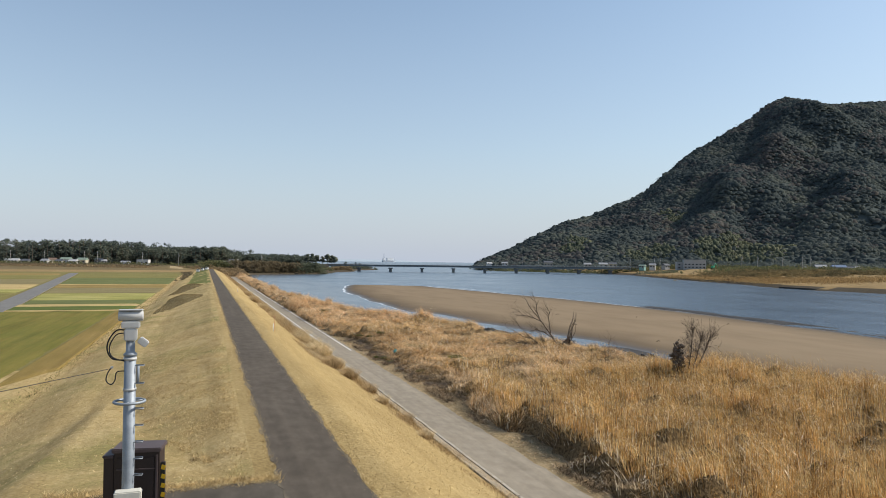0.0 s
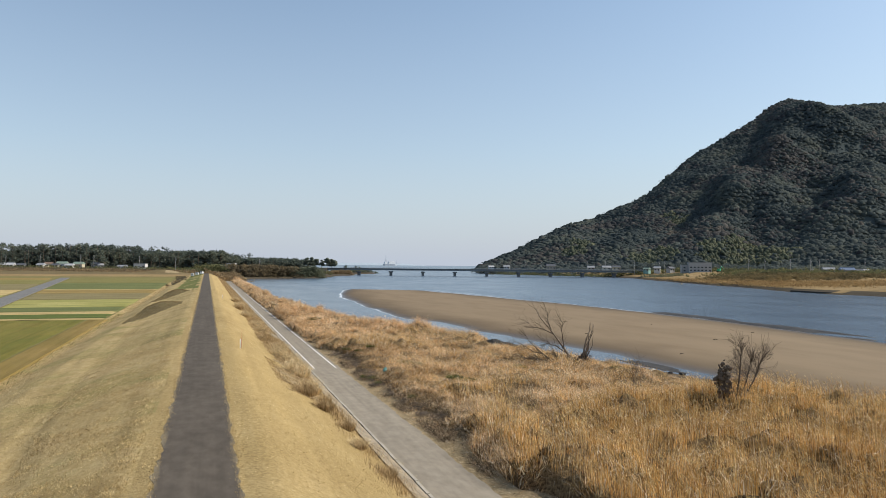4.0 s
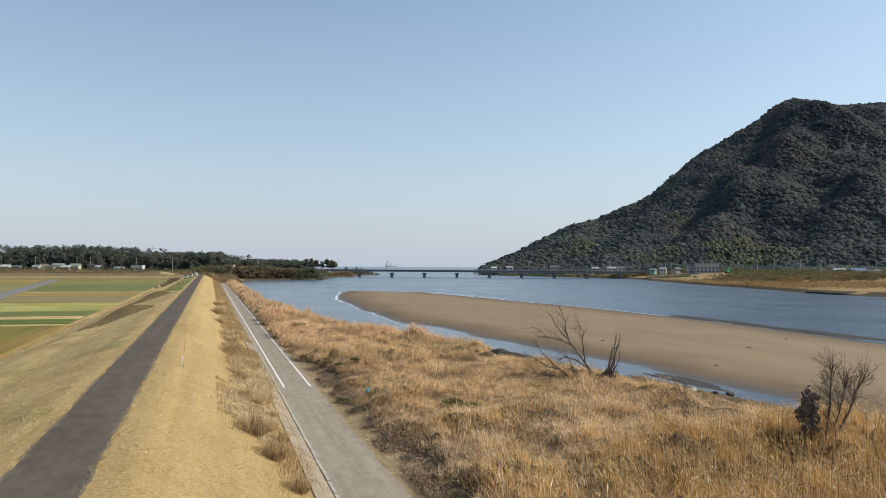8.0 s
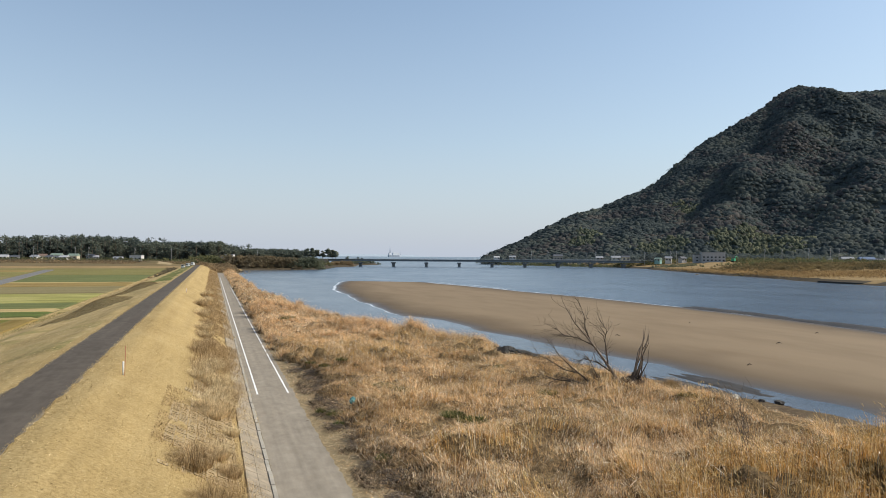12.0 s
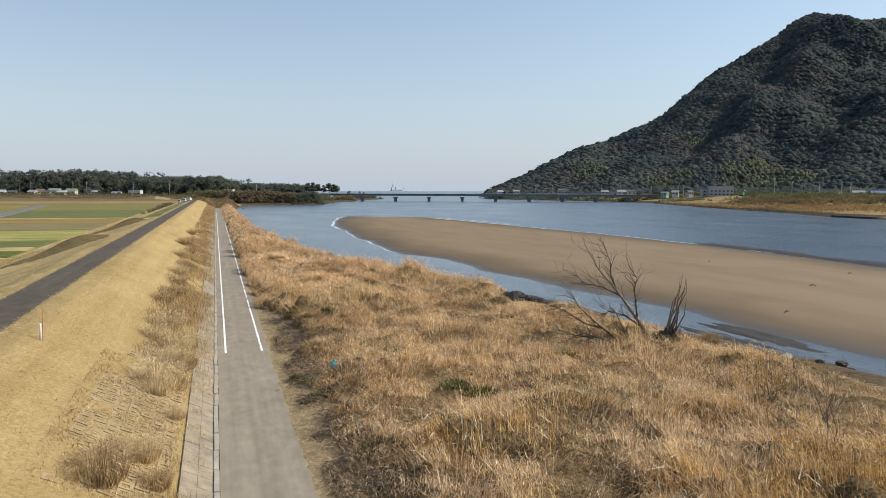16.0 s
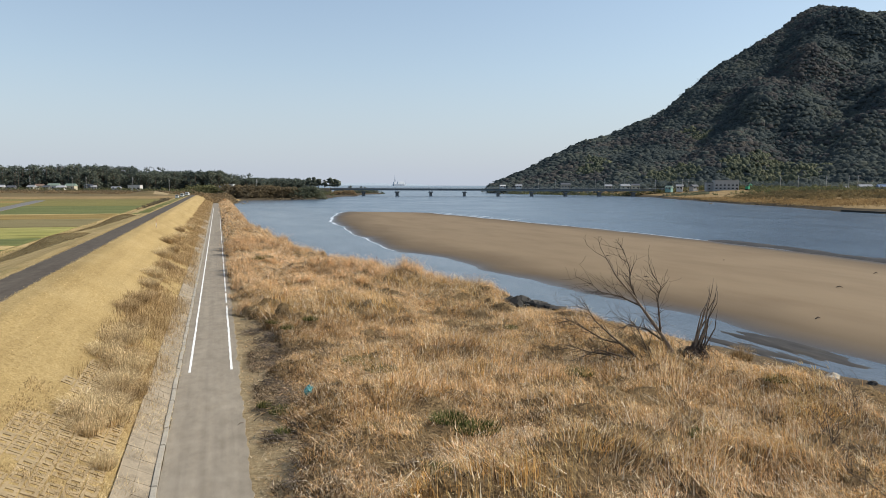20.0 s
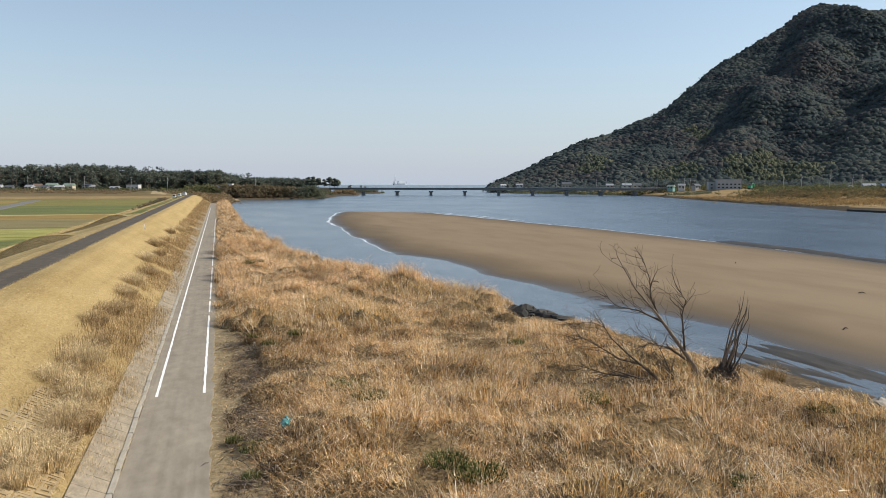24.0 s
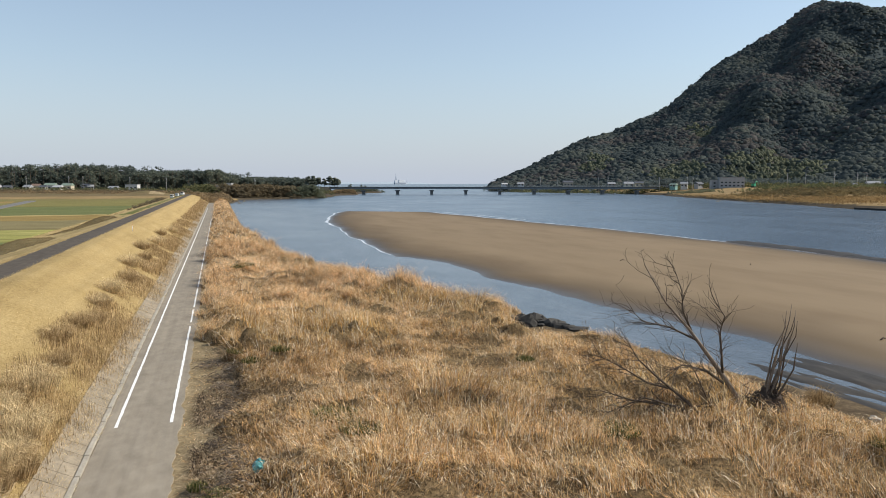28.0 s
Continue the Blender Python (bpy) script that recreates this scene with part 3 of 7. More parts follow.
# canopy greens lifted and shifted to blue-grey: aerial haze put into the colour
M["forest"] = foliage("hazed_evergreen_canopy", [(0.0, (0.124, 0.147, 0.146)), (0.5, (0.134, 0.157, 0.152)), (0.9, (0.145, 0.166, 0.156)), (1.0, (0.158, 0.174, 0.157))], 0.2, 0.012, 0.1, 0.5, 1.0, 0.6)
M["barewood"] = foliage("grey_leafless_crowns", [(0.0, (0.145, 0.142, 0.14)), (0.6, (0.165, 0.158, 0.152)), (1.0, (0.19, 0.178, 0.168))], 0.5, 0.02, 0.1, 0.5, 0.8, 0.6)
M["bamboo"] = foliage("bamboo_canopy", [(0.0, (0.132, 0.145, 0.098)), (0.6, (0.158, 0.168, 0.112)), (1.0, (0.19, 0.194, 0.13))], 0.6, 0.02, 0.4, 0.5)
M["pine"] = foliage("pine_needles", [(0.0, (0.112, 0.132, 0.112)), (0.5, (0.13, 0.149, 0.12)), (0.9, (0.148, 0.163, 0.127)), (1.0, (0.178, 0.178, 0.135))], 0.6, 0.03, 0.3, 0.4)
M["shrub"] = foliage("evergreen_shrubs", [(0.0, (0.105, 0.111, 0.057)), (0.5, (0.151, 0.155, 0.076)), (1.0, (0.227, 0.211, 0.111))], 1.1, 0.05, 0.7, 0.3)
M["drybrush"] = foliage("dry_brushwood", [(0.0, (0.172, 0.127, 0.076)), (0.5, (0.270, 0.196, 0.115)), (1.0, (0.380, 0.282, 0.167))], 1.4, 0.05, 0.5, 0.3)
M["umber"] = foliage("brown_bare_thicket", [(0.0, (0.138, 0.115, 0.077)), (0.5, (0.195, 0.156, 0.100)), (1.0, (0.268, 0.211, 0.133))], 1.2, 0.05, 0.7, 0.3)
M["bark"] = simple("grey_bark", (0.13, 0.102, 0.078), 0.95, 0, 0.4, 6.0, 0.5, 0.1)
M["deadwood"] = simple("bleached_dead_wood", (0.23, 0.18, 0.135), 0.9, 0, 0.45, 4.0, 0.4, 0.1)
M["darkwood"] = simple("dark_wet_wood", (0.075, 0.055, 0.042), 0.9, 0, 0.5, 5.0, 0.5, 0.15)

I0, I1, I2 = ico(1), ico(2), ico(3)
CR = crown_template()


def leafy_template(k, seed):
    """A loose ball of leaf sprays, each one triangle."""
    r = np.random.default_rng(seed)
    c = r.normal(0, 1, (k, 3))
    c = c / np.linalg.norm(c, axis=1)[:, None] * r.uniform(0.35, 0.95, (k, 1))
    return (c[:, None] + r.normal(0, 0.33, (k, 3, 3))).reshape(-1, 3), np.arange(k * 3).reshape(-1, 3)


LEAFY = leafy_template(15, 3)
SPRAY = leafy_template(5, 9)
# canopy of the mountain
ns = 330 * 165
ks = np.arange(ns)
s_, f_ = (ks % 330 + rng.uniform(0, 1, ns)) / 330 * 0.86, ((ks // 330 + rng.uniform(0, 1, ns)) / 165 * 1.03) ** 0.9
P = hill_at(s_, f_)
bear_ = np.degrees(np.arctan2(P[:, 0], P[:, 1]))
keep = (bear_ < 54.5) & (rng.uniform(0, 1, ns) < np.interp(f_, [0, 0.25, 0.6], [0.62, 0.85, 1.0]) * np.interp(s_, [0, 0.1, 0.3], [0.5, 0.7, 1.0]))
P, f_ = P[keep], f_[keep]
# bamboo groves at the foot and in a gully
bam = np.zeros(len(P), bool)
for gx_, gy_, ra, rb in ((548, 765, 34, 40), (655, 712, 62, 50), (690, 735, 40, 40), (500, 880, 14, 22), (530, 905, 14, 24), (742, 962, 18, 30)):
    bam |= ((P[:, 0] - gx_) / ra) ** 2 + ((P[:, 1] - gy_) / rb) ** 2 < 0.55 + 0.9 * vnoise(P[:, 0], P[:, 1], 14, 77)
bam &= rng.uniform(0, 1, len(P)) < 0.85
leafless = ~bam & (rng.uniform(0, 1, len(P)) < np.clip(vnoise(P[:, 0], P[:, 1], 70, 78) * 2.0 - 1.1, 0.03, 0.75))
size = (3.0 + 4.4 * rng.uniform(0, 1, len(P)) ** 2.2) * np.interp(f_, [0, 1], [0.85, 1.15])
S3 = np.stack([size, size, size * rng.uniform(0.55, 0.85, len(P))], 1)
P[:, 2] += size * (rng.uniform(-0.1, 0.16, len(P)) + 0.25 * (vnoise(P[:, 0], P[:, 1], 16, 79) - 0.5))
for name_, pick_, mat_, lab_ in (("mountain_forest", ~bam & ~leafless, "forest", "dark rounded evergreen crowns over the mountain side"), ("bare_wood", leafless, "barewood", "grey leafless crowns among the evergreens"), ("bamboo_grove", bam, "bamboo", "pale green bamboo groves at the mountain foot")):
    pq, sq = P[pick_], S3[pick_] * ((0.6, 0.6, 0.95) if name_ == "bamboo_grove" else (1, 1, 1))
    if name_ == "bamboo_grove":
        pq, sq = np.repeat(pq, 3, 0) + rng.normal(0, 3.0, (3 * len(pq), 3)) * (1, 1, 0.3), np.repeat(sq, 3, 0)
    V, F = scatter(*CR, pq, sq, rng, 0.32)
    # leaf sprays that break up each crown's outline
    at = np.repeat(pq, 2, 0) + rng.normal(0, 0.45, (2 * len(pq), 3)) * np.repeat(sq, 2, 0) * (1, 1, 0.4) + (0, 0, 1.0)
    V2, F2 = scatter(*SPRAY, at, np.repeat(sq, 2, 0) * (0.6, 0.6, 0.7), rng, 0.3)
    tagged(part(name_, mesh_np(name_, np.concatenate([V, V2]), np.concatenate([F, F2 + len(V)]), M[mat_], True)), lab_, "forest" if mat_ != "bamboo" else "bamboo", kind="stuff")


# ---- reeds and grasses ----
def straw(name, stops, patch=0.09, trans=0.25, patch_stops=None, fleck=0.7):
    n = Nodes(name)
    isl = n.ramp(n.pos.outputs["Random Per Island"], stops)
    big = n.ramp(n.noise(patch, 4, 0.65), patch_stops or [(0.3, (0.70, 0.62, 0.55)), (0.5, (1.0, 0.96, 0.9)), (0.7, (1.15, 1.12, 1.1))])
    c = n.mix(0.85, isl, big, "MULTIPLY")
    c = n.mix(0.6, c, n.ramp(n.noise(patch * 9, 3, 0.6), [(0.34, (0.62, 0.56, 0.54)), (0.5, (1, 1, 1)), (0.66, (1.14, 1.14, 1.16))]), "MULTIPLY")
    c = n.mix(fleck, c, n.ramp(n.noise(3.2, 4, 0.7), [(0.36, (0.42, 0.38, 0.36)), (0.5, (1, 1, 1)), (0.63, (1.4, 1.38, 1.34))]), "MULTIPLY")
    out = n.t.nodes["Material Output"]
    mixer = n.t.nodes.new("ShaderNodeMixShader")
    tl = n.t.nodes.new("ShaderNodeBsdfTranslucent")
    n.link(c, tl.inputs["Color"])
    mixer.inputs[0].default_value = trans
    n.link(n.b.outputs[0], mixer.inputs[1])
    n.link(tl.outputs[0], mixer.inputs[2])
    n.link(mixer.outputs[0], out.inputs["Surface"])
    return n.done(c, 0.85, 0, 0.03)


M["reed"] = straw("golden_reed", [(0.00, (0.059, 0.034, 0.021)), (0.17, (0.171, 0.099, 0.047)), (0.30, (0.54, 0.315, 0.105)), (0.50, (0.78, 0.47, 0.16)), (0.66, (0.63, 0.36, 0.12)), (0.78, (0.88, 0.62, 0.27)), (0.92, (0.94, 0.79, 0.47))], 0.09, 0.25, [(0.3, (0.74, 0.68, 0.58)), (0.5, (1.03, 0.99, 0.91)), (0.7, (1.15, 1.12, 1.08))])
M["bent_reed"] = straw("bleached_bent_reed", [(0.00, (0.061, 0.039, 0.034)), (0.12, (0.22, 0.138, 0.08)), (0.27, (0.64, 0.405, 0.2)), (0.50, (0.87, 0.585, 0.29)), (0.62, (0.69, 0.425, 0.21)), (0.74, (0.95, 0.74, 0.445)), (0.9, (0.96, 0.87, 0.68))], 0.12, 0.25, [(0.3, (0.66, 0.6, 0.55)), (0.5, (1.03, 0.99, 0.93)), (0.7, (1.2, 1.17, 1.15))])
M["tuft"] = straw("pampas_straw", [(0.0, (0.24, 0.185, 0.105)), (0.25, (0.52, 0.41, 0.235)), (0.65, (0.74, 0.605, 0.365)), (1.0, (0.9, 0.79, 0.54))])
M["browngrass"] = straw("brown_slope_brush", [(0.0, (0.14, 0.1, 0.053)), (0.35, (0.36, 0.262, 0.137)), (0.7, (0.56, 0.42, 0.228)), (1.0, (0.78, 0.63, 0.4))], 0.35)
M["fuzz"] = straw("short_dry_grass", [(0.0, (0.26, 0.195, 0.095)), (0.12, (0.45, 0.34, 0.165)), (0.4, (0.53, 0.405, 0.205)), (0.8, (0.63, 0.505, 0.275)), (1.0, (0.74, 0.62, 0.38))], 0.13, 0.4)
M["green"] = straw("green_weeds", [(0.0, (0.03, 0.042, 0.017)), (0.5, (0.075, 0.105, 0.035)), (0.75, (0.15, 0.18, 0.06)), (0.88, (0.36, 0.31, 0.14)), (1.0, (0.6, 0.48, 0.25))], 0.5)
M["plume"] = straw("seed_plume", [(0.0, (0.44, 0.31, 0.12)), (0.6, (0.66, 0.5, 0.24)), (1.0, (0.85, 0.74, 0.5))])

WIND = 2.6  # the direction in which the reeds lean


def verge_x(x, y):
    """Where the reeds begin beside the path."""
    return np.interp(y, [-20, 20, 36, 48, 64, 84, 90, 130, 430], [14.9, 14.9, 15.2, 15.6, 15.4, 15.5, 14.0, 13.8, 13.7]) + 1.6 * (vnoise(x, y, 2.2, 50) - 0.5) + 0.7 * (vnoise(x, y, 0.8, 49) - 0.5)


def reed_end(y):
    """Where the reeds end; a bare muddy bank is left along the bend of the shore."""
    return shore_x(y) - np.interp(y, [38, 50, 66, 72, 80], [0.6, 4.2, 4.4, 2.4, 0.6])


def tallness(x, y):
    """Standing height of the reeds: tall upstream, fallen into waves in the middle, waist-high further down."""
    up = np.clip((50 + 6 * (vnoise(x, y, 9, 51) - 0.5) - y + 0.25 * (x - 22)) / 10, 0, 1) * np.clip((x - 14.8) / 1.8, 0.3, 1)
    mid = 0.2 + 0.95 * vnoise(x, y, 6, 52) + 0.75 * np.clip(vnoise(x, y, 2.8, 53) * 1.6 - 0.4, 0, 1)
    down = np.clip((y - 78) / 10, 0, 1) * np.interp(y, [120, 200], [1.0, 0.5]) * (0.2 + 0.5 * vnoise(x, y, 11, 54))
    side = np.clip((x - reed_end(y) + 5) / 5, 0, 1) * np.clip((100 - y) / 10, 0, 1) * (y > 50)
    low = np.clip((19.0 - x) / 3, 0, 1) * (y < 84)
    clear = np.exp(-(((x - 37.6) / 3.2) ** 2 + ((y - 85.5) / 4.0) ** 2))
    h = np.maximum(up * 1.75, mid + down) * (1 - 0.4 * low * (y > 44)) * (1 - 0.8 * clear) * (1 - 0.7 * side)
    return np.maximum(h, 0.2)


def mat_z(x, y):
    """The matted surface of dead stalks from which the standing blades rise."""
    rocky = np.clip((((x - 38.0) / 2.6) ** 2 + ((y - 87.0) / 3.4) ** 2 - 0.7) * 2, 0, 1)
    cover = np.clip((x - verge_x(x, y)) / 0.9, 0, 1) * np.clip((reed_end(y) - x) / 1.2, 0, 1) * rocky
    cut = np.clip((y - 38) / 5, 0, 1) * np.clip((60 - y) / 6, 0, 1) * np.clip((30 - x) / 6, 0, 1)
    pit = np.clip(-0.14 * cut + vnoise(x, y, 1.5, 63) * 0.7 + vnoise(x, y, 0.7, 56) * 0.75 - 0.3, 0.0, 1)
    ridge = 0.34 * np.exp(-((x - verge_x(x, y) - 1.2) / 0.9) ** 2) * np.clip((y - 34) / 8, 0, 1) * np.clip((88 - y) / 5, 0, 1) * np.clip(vnoise(x, y, 1.5, 48) * 1.2 + vnoise(x, y, 0.6, 46) * 0.8 - 0.6, 0, 1)
    return ground_z(x, y) - 0.12 + ridge + cover * (0.12 + tallness(x, y) * (0.12 + 0.8 * pit) + 0.1 * (vnoise(x, y, 0.5, 57) - 0.5))


n = Nodes("matted_straw")
fibre = n.noise(7.0, 6, 0.8)
tone = n.ramp(n.noise(0.35, 5, 0.65), [(0.34, (0.13, 0.092, 0.053)), (0.5, (0.24, 0.168, 0.09)), (0.7, (0.37, 0.265, 0.145))])
c = n.mix(0.85, tone, n.ramp(fibre, [(0.4, (0.12, 0.105, 0.09)), (0.5, (0.75, 0.73, 0.7)), (0.64, (1.3, 1.28, 1.22))]), "MULTIPLY")
n.bump(n.noise(13.0, 5, 0.8), 1.0, 0.12)
M["matted"] = n.done(c, 0.95, 0, 0.05)
for xs_, ys_ in ((lines((13.6, 58, 0.3)), lines((4, 112, 0.3))), (lines((13.4, 34, 0.5)), lines((111.6, 434, 0.9)))):
    tagged(part("reed_mat", grid_mesh("reed_mat", xs_, ys_, mat_z, [M["matted"]])), "matted dead reed stalks under the standing reeds", "reeds", kind="stuff")


def reed_blades(P, H, W, az, lean, dip, rng):
    """Bent leaves of two joints: base at P, rising by H, the tip leaning by lean and dipping by dip."""
    n = len(P)
    face = az + 1.571 + rng.normal(0, 0.6, n)
    w = np.stack([np.cos(face) * W / 2, np.sin(face) * W / 2, np.zeros(n)], 1)
    d = np.stack([np.cos(az), np.sin(az), np.zeros(n)], 1)
    up = np.array([0, 0, 1.0])
    bow = np.clip(lean / H, 0, 1.6) / 1.6
    joint = P + d * (lean * (0.3 + 0.3 * bow))[:, None] + up * (H * (0.95 - 0.2 * bow))[:, None]
    tip = P + d * lean[:, None] + up * (H * (1.15 - dip))[:, None]
    V = np.stack([P - w, P + w, joint, joint + w * 1.3, tip], 1).reshape(-1, 3)
    F = (np.array([[0, 1, 2], [2, 3, 4]])[None] + (np.arange(n) * 5)[:, None, None]).reshape(-1, 3)
    return V, F


def reeds(name, y0, y1, density, wid, mat, label, seed, tall=None):
    """Standing and fallen reeds over the mat; tall picks the upright or the fallen stretch."""
    rng = np.random.default_rng(seed)
    xm = float(np.max(shore_x(np.linspace(y0, y1, 20)))) + 0.5
    m = int((y1 - y0) * (xm - 13.5) * density)
    x, y = rng.uniform(13.5, xm, m), rng.uniform(y0, y1, m)
    T = tallness(x, y)
    clump = vnoise(x, y, 1.3, 58) * 0.6 + vnoise(x, y, 3.1, 59) * 0.4
    k = (x > verge_x(x, y) + 0.15) & (x < reed_end(y) + 0.1) & (rng.uniform(0, 1, m) < np.clip(clump * 2.6 - 0.65, 0.08, 1))
    k &= ~(((x - 38.0) / 2.6) ** 2 + ((y - 87.0) / 3.4) ** 2 < 1)
    if tall is not None:
        k &= (rng.uniform(0, 1, m) < np.clip((T - 1.1) * 2.5, 0.0, 1)) == tall
    x, y, T, clump = x[k], y[k], T[k], clump[k]
    n = len(x)
    up = np.clip((T - 1.0) * 1.6, 0, 1) if y1 < 101 else np.full(n, 0.5)
    swirl = WIND + 5.0 * (vnoise(x, y, 4.5, 61) - 0.5) + 3.0 * (vnoise(x, y, 1.6, 62) - 0.5)
    az = swirl + rng.normal(0, 1, n) * 0.85
    H = T * (0.26 + 0.42 * clump) * rng.uniform(0.35, 1.15, n) * (1 + 0.35 * up) + 0.06
    lean = H * rng.uniform(0.25, 2.4, n) * (1.25 - 0.85 * up)
    dip = rng.uniform(0.0, 1.0, n) * (1.1 - 0.65 * up)
    base = np.stack([x, y, mat_z(x, y) - 0.08], 1)
    V, F = reed_blades(base, H, wid * rng.uniform(0.5, 1.3, n) * np.where(rng.uniform(0, 1, n) < 0.08, 2.0, 1.0), az, lean, dip, rng)
    return tagged(part(name, mesh_np(name, V, F, mat)), label, "reeds", kind="stuff")


reeds("reed_bed", 8, 60, 135, 0.022, M["reed"], "tall golden dry reeds standing on the flood plain", 11, True)
reeds("trampled_reeds", 30, 101, 165, 0.022, M["bent_reed"], "bleached reeds lying bent in tangled heaps", 12, False)
reeds("reed_bed", 58, 101, 70, 0.02, M["reed"], "waist-high golden dry reeds", 13)
reeds("reed_bed", 99, 152, 190, 0.032, M["bent_reed"], "tawny dry reeds beside the river", 14)
reeds("reed_bed", 150, 432, 26, 0.08, M["bent_reed"], "far dry reeds between path and river", 15)
M["bleached"] = straw("bleached_curled_leaves", [(0.0, (0.7, 0.55, 0.34)), (0.5, (0.88, 0.76, 0.54)), (1.0, (0.95, 0.9, 0.76))], 0.2, 0.2, None, 0.2)
reeds("bleached_leaves", 14, 101, 12, 0.042, M["bleached"], "pale curled dead leaves catching the sun over the reeds", 23)
# broken stalks thrown about on the mat and along the verge
M["broken"] = straw("broken_reed_stalks", [(0.0, (0.035, 0.027, 0.02)), (0.42, (0.085, 0.064, 0.045)), (0.56, (0.26, 0.195, 0.13)), (0.78, (0.46, 0.36, 0.24)), (1.0, (0.72, 0.61, 0.45))], 0.3)
rng = np.random.default_rng(22)
m = 150000
x, y = 14.3 + 15 * rng.uniform(0, 1, m) ** 2.2, rng.uniform(14, 88, m)
k = rng.uniform(0, 1, m) < np.clip(vnoise(x, y, 2.4, 45) * 2.6 - 0.95, 0.02, 1) * np.interp(y, [14, 36, 62, 84, 88], [0.5, 0.9, 0.9, 0.6, 0]) * np.interp(x, [14.3, 15.4, 20, 29], [0.6, 1, 0.8, 0.15])
x, y = x[k], y[k]
n_ = len(x)
hh = rng.uniform(0.05, 0.3, n_)
V, F = reed_blades(np.stack([x, y, np.maximum(mat_z(x, y), ground_z(x, y)) - 0.03], 1), hh, rng.uniform(0.02, 0.05, n_), rng.uniform(0, 6.283, n_), rng.uniform(0.2, 0.7, n_), rng.uniform(0.3, 1.2, n_), rng)
tagged(part("broken_stalks", mesh_np("broken_stalks", V, F, M["broken"])), "broken dark and bleached stalks strewn along the verge", "litter", kind="stuff")
# seed heads over the tall reeds
rng = np.random.default_rng(16)
m = 26000
x, y = rng.uniform(15, 57, m), rng.uniform(8, 62, m)
k = (tallness(x, y) > 1.3) & (x > verge_x(x, y) + 0.6) & (x < shore_x(y) - 1) & (rng.uniform(0, 1, m) < vnoise(x, y, 2.5, 66) * 1.3)
x, y = x[k], y[k]
foot = mat_z(x, y)
h = tallness(x, y) * rng.uniform(0.5, 0.85, len(x))
top = np.repeat(np.stack([x, y, foot + h - 0.06], 1), 2, 0)
V, F = blades(top, rng.uniform(0.12, 0.26, len(top)), rng.uniform(0.02, 0.045, len(top)), rng.uniform(0.05, 0.2, len(top)), rng, 0.6, np.repeat(WIND + rng.normal(0, 0.5, len(x)), 2), True)
V2, F2 = blades(np.stack([x, y, foot - 0.1], 1), h + 0.1, np.full(len(x), 0.015), h * 0.02, rng, 0.45, None, True)
tagged(part("reed_plumes", mesh_np("reed_plumes", V, F, M["plume"])), "pale feathery seed heads above the reeds", "reeds", kind="stuff")
tagged(part("reed_stems", mesh_np("reed_stems", V2, F2, M["reed"])), "thin upright stems of the tallest reeds", "reeds", kind="stuff")

# verge litter beside the path: low straw and twigs
rng = np.random.default_rng(17)
m = 90000
x, y = rng.uniform(13.5, 18.4, m), rng.uniform(12, 92, m)
k = rng.uniform(0, 1, m) < (0.2 + 0.8 * vnoise(x, y, 1.8, 70)) * np.where(y > 86, 0.25, np.where(y < 36, 0.6, 1)) * np.clip((x - 13.4) / 1.6, 0.15, 1)
x, y = x[k], y[k]
V, F = blades(np.stack([x, y, ground_z(x, y) - 0.02], 1), rng.uniform(0.02, 0.1, len(x)) * (1 + 1.2 * np.clip((x - 15.2) / 1.5, 0, 1)), rng.uniform(0.015, 0.04, len(x)), rng.uniform(0.1, 0.45, len(x)), rng, 0.45, None, True)
tagged(part("verge_litter", mesh_np("verge_litter", V, F, M["bent_reed"])), "trodden straw and twigs along the path verge", "litter", kind="stuff")

# short grass on the levee
rng = np.random.default_rng(18)
m = 26000
x = np.where(rng.uniform(0, 1, m) < 0.6, rng.uniform(1.25, 8.6, m), rng.uniform(-15, -1.3, m))
y = 4 + 92 * rng.uniform(0, 1, m) ** 1.25
k = ~((y < 14.4) & (x > -7.5) & (x < 0))
x, y = x[k], y[k]
V, F = blades(np.stack([x, y, ground_z(x, y) - 0.01], 1), rng.uniform(0.015, 0.05, len(x)) * (0.6 + 0.8 * vnoise(x, y, 1.5, 71)), rng.uniform(0.025, 0.06, len(x)), rng.uniform(0.03, 0.16, len(x)), rng)
tagged(part("levee_grass", mesh_np("levee_grass", V, F, M["fuzz"])), "short mown straw-coloured grass on the levee", "grass", kind="stuff")
# longer rough grass on the slope above the ramp, dark straw in the groove
m = 62000
y = 15 + 60 * rng.uniform(0, 1, m) ** 1.2
gx0 = np.interp(y, GROOVE_Y, GROOVE_X)
x = gx0 + (-2.1 - gx0) * rng.uniform(-0.03, 1, m)
k = rng.uniform(0, 1, m) < np.clip(vnoise(x, y, 1.3, 27) * 2 - 0.5, 0.05, 1) * np.clip((78 - y) / 25, 0, 1)
x, y = x[k], y[k]
V, F = reed_blades(np.stack([x, y, ground_z(x, y) - 0.01], 1), rng.uniform(0.03, 0.11, len(x)), rng.uniform(0.015, 0.035, len(x)), rng.uniform(0, 6.283, len(x)), rng.uniform(0.04, 0.22, len(x)), rng.uniform(0.1, 0.8, len(x)), rng)
tagged(part("rough_slope_grass", mesh_np("rough_slope_grass", V, F, M["fuzz"])), "rough dry grass standing on the landward slope", "grass", kind="stuff")
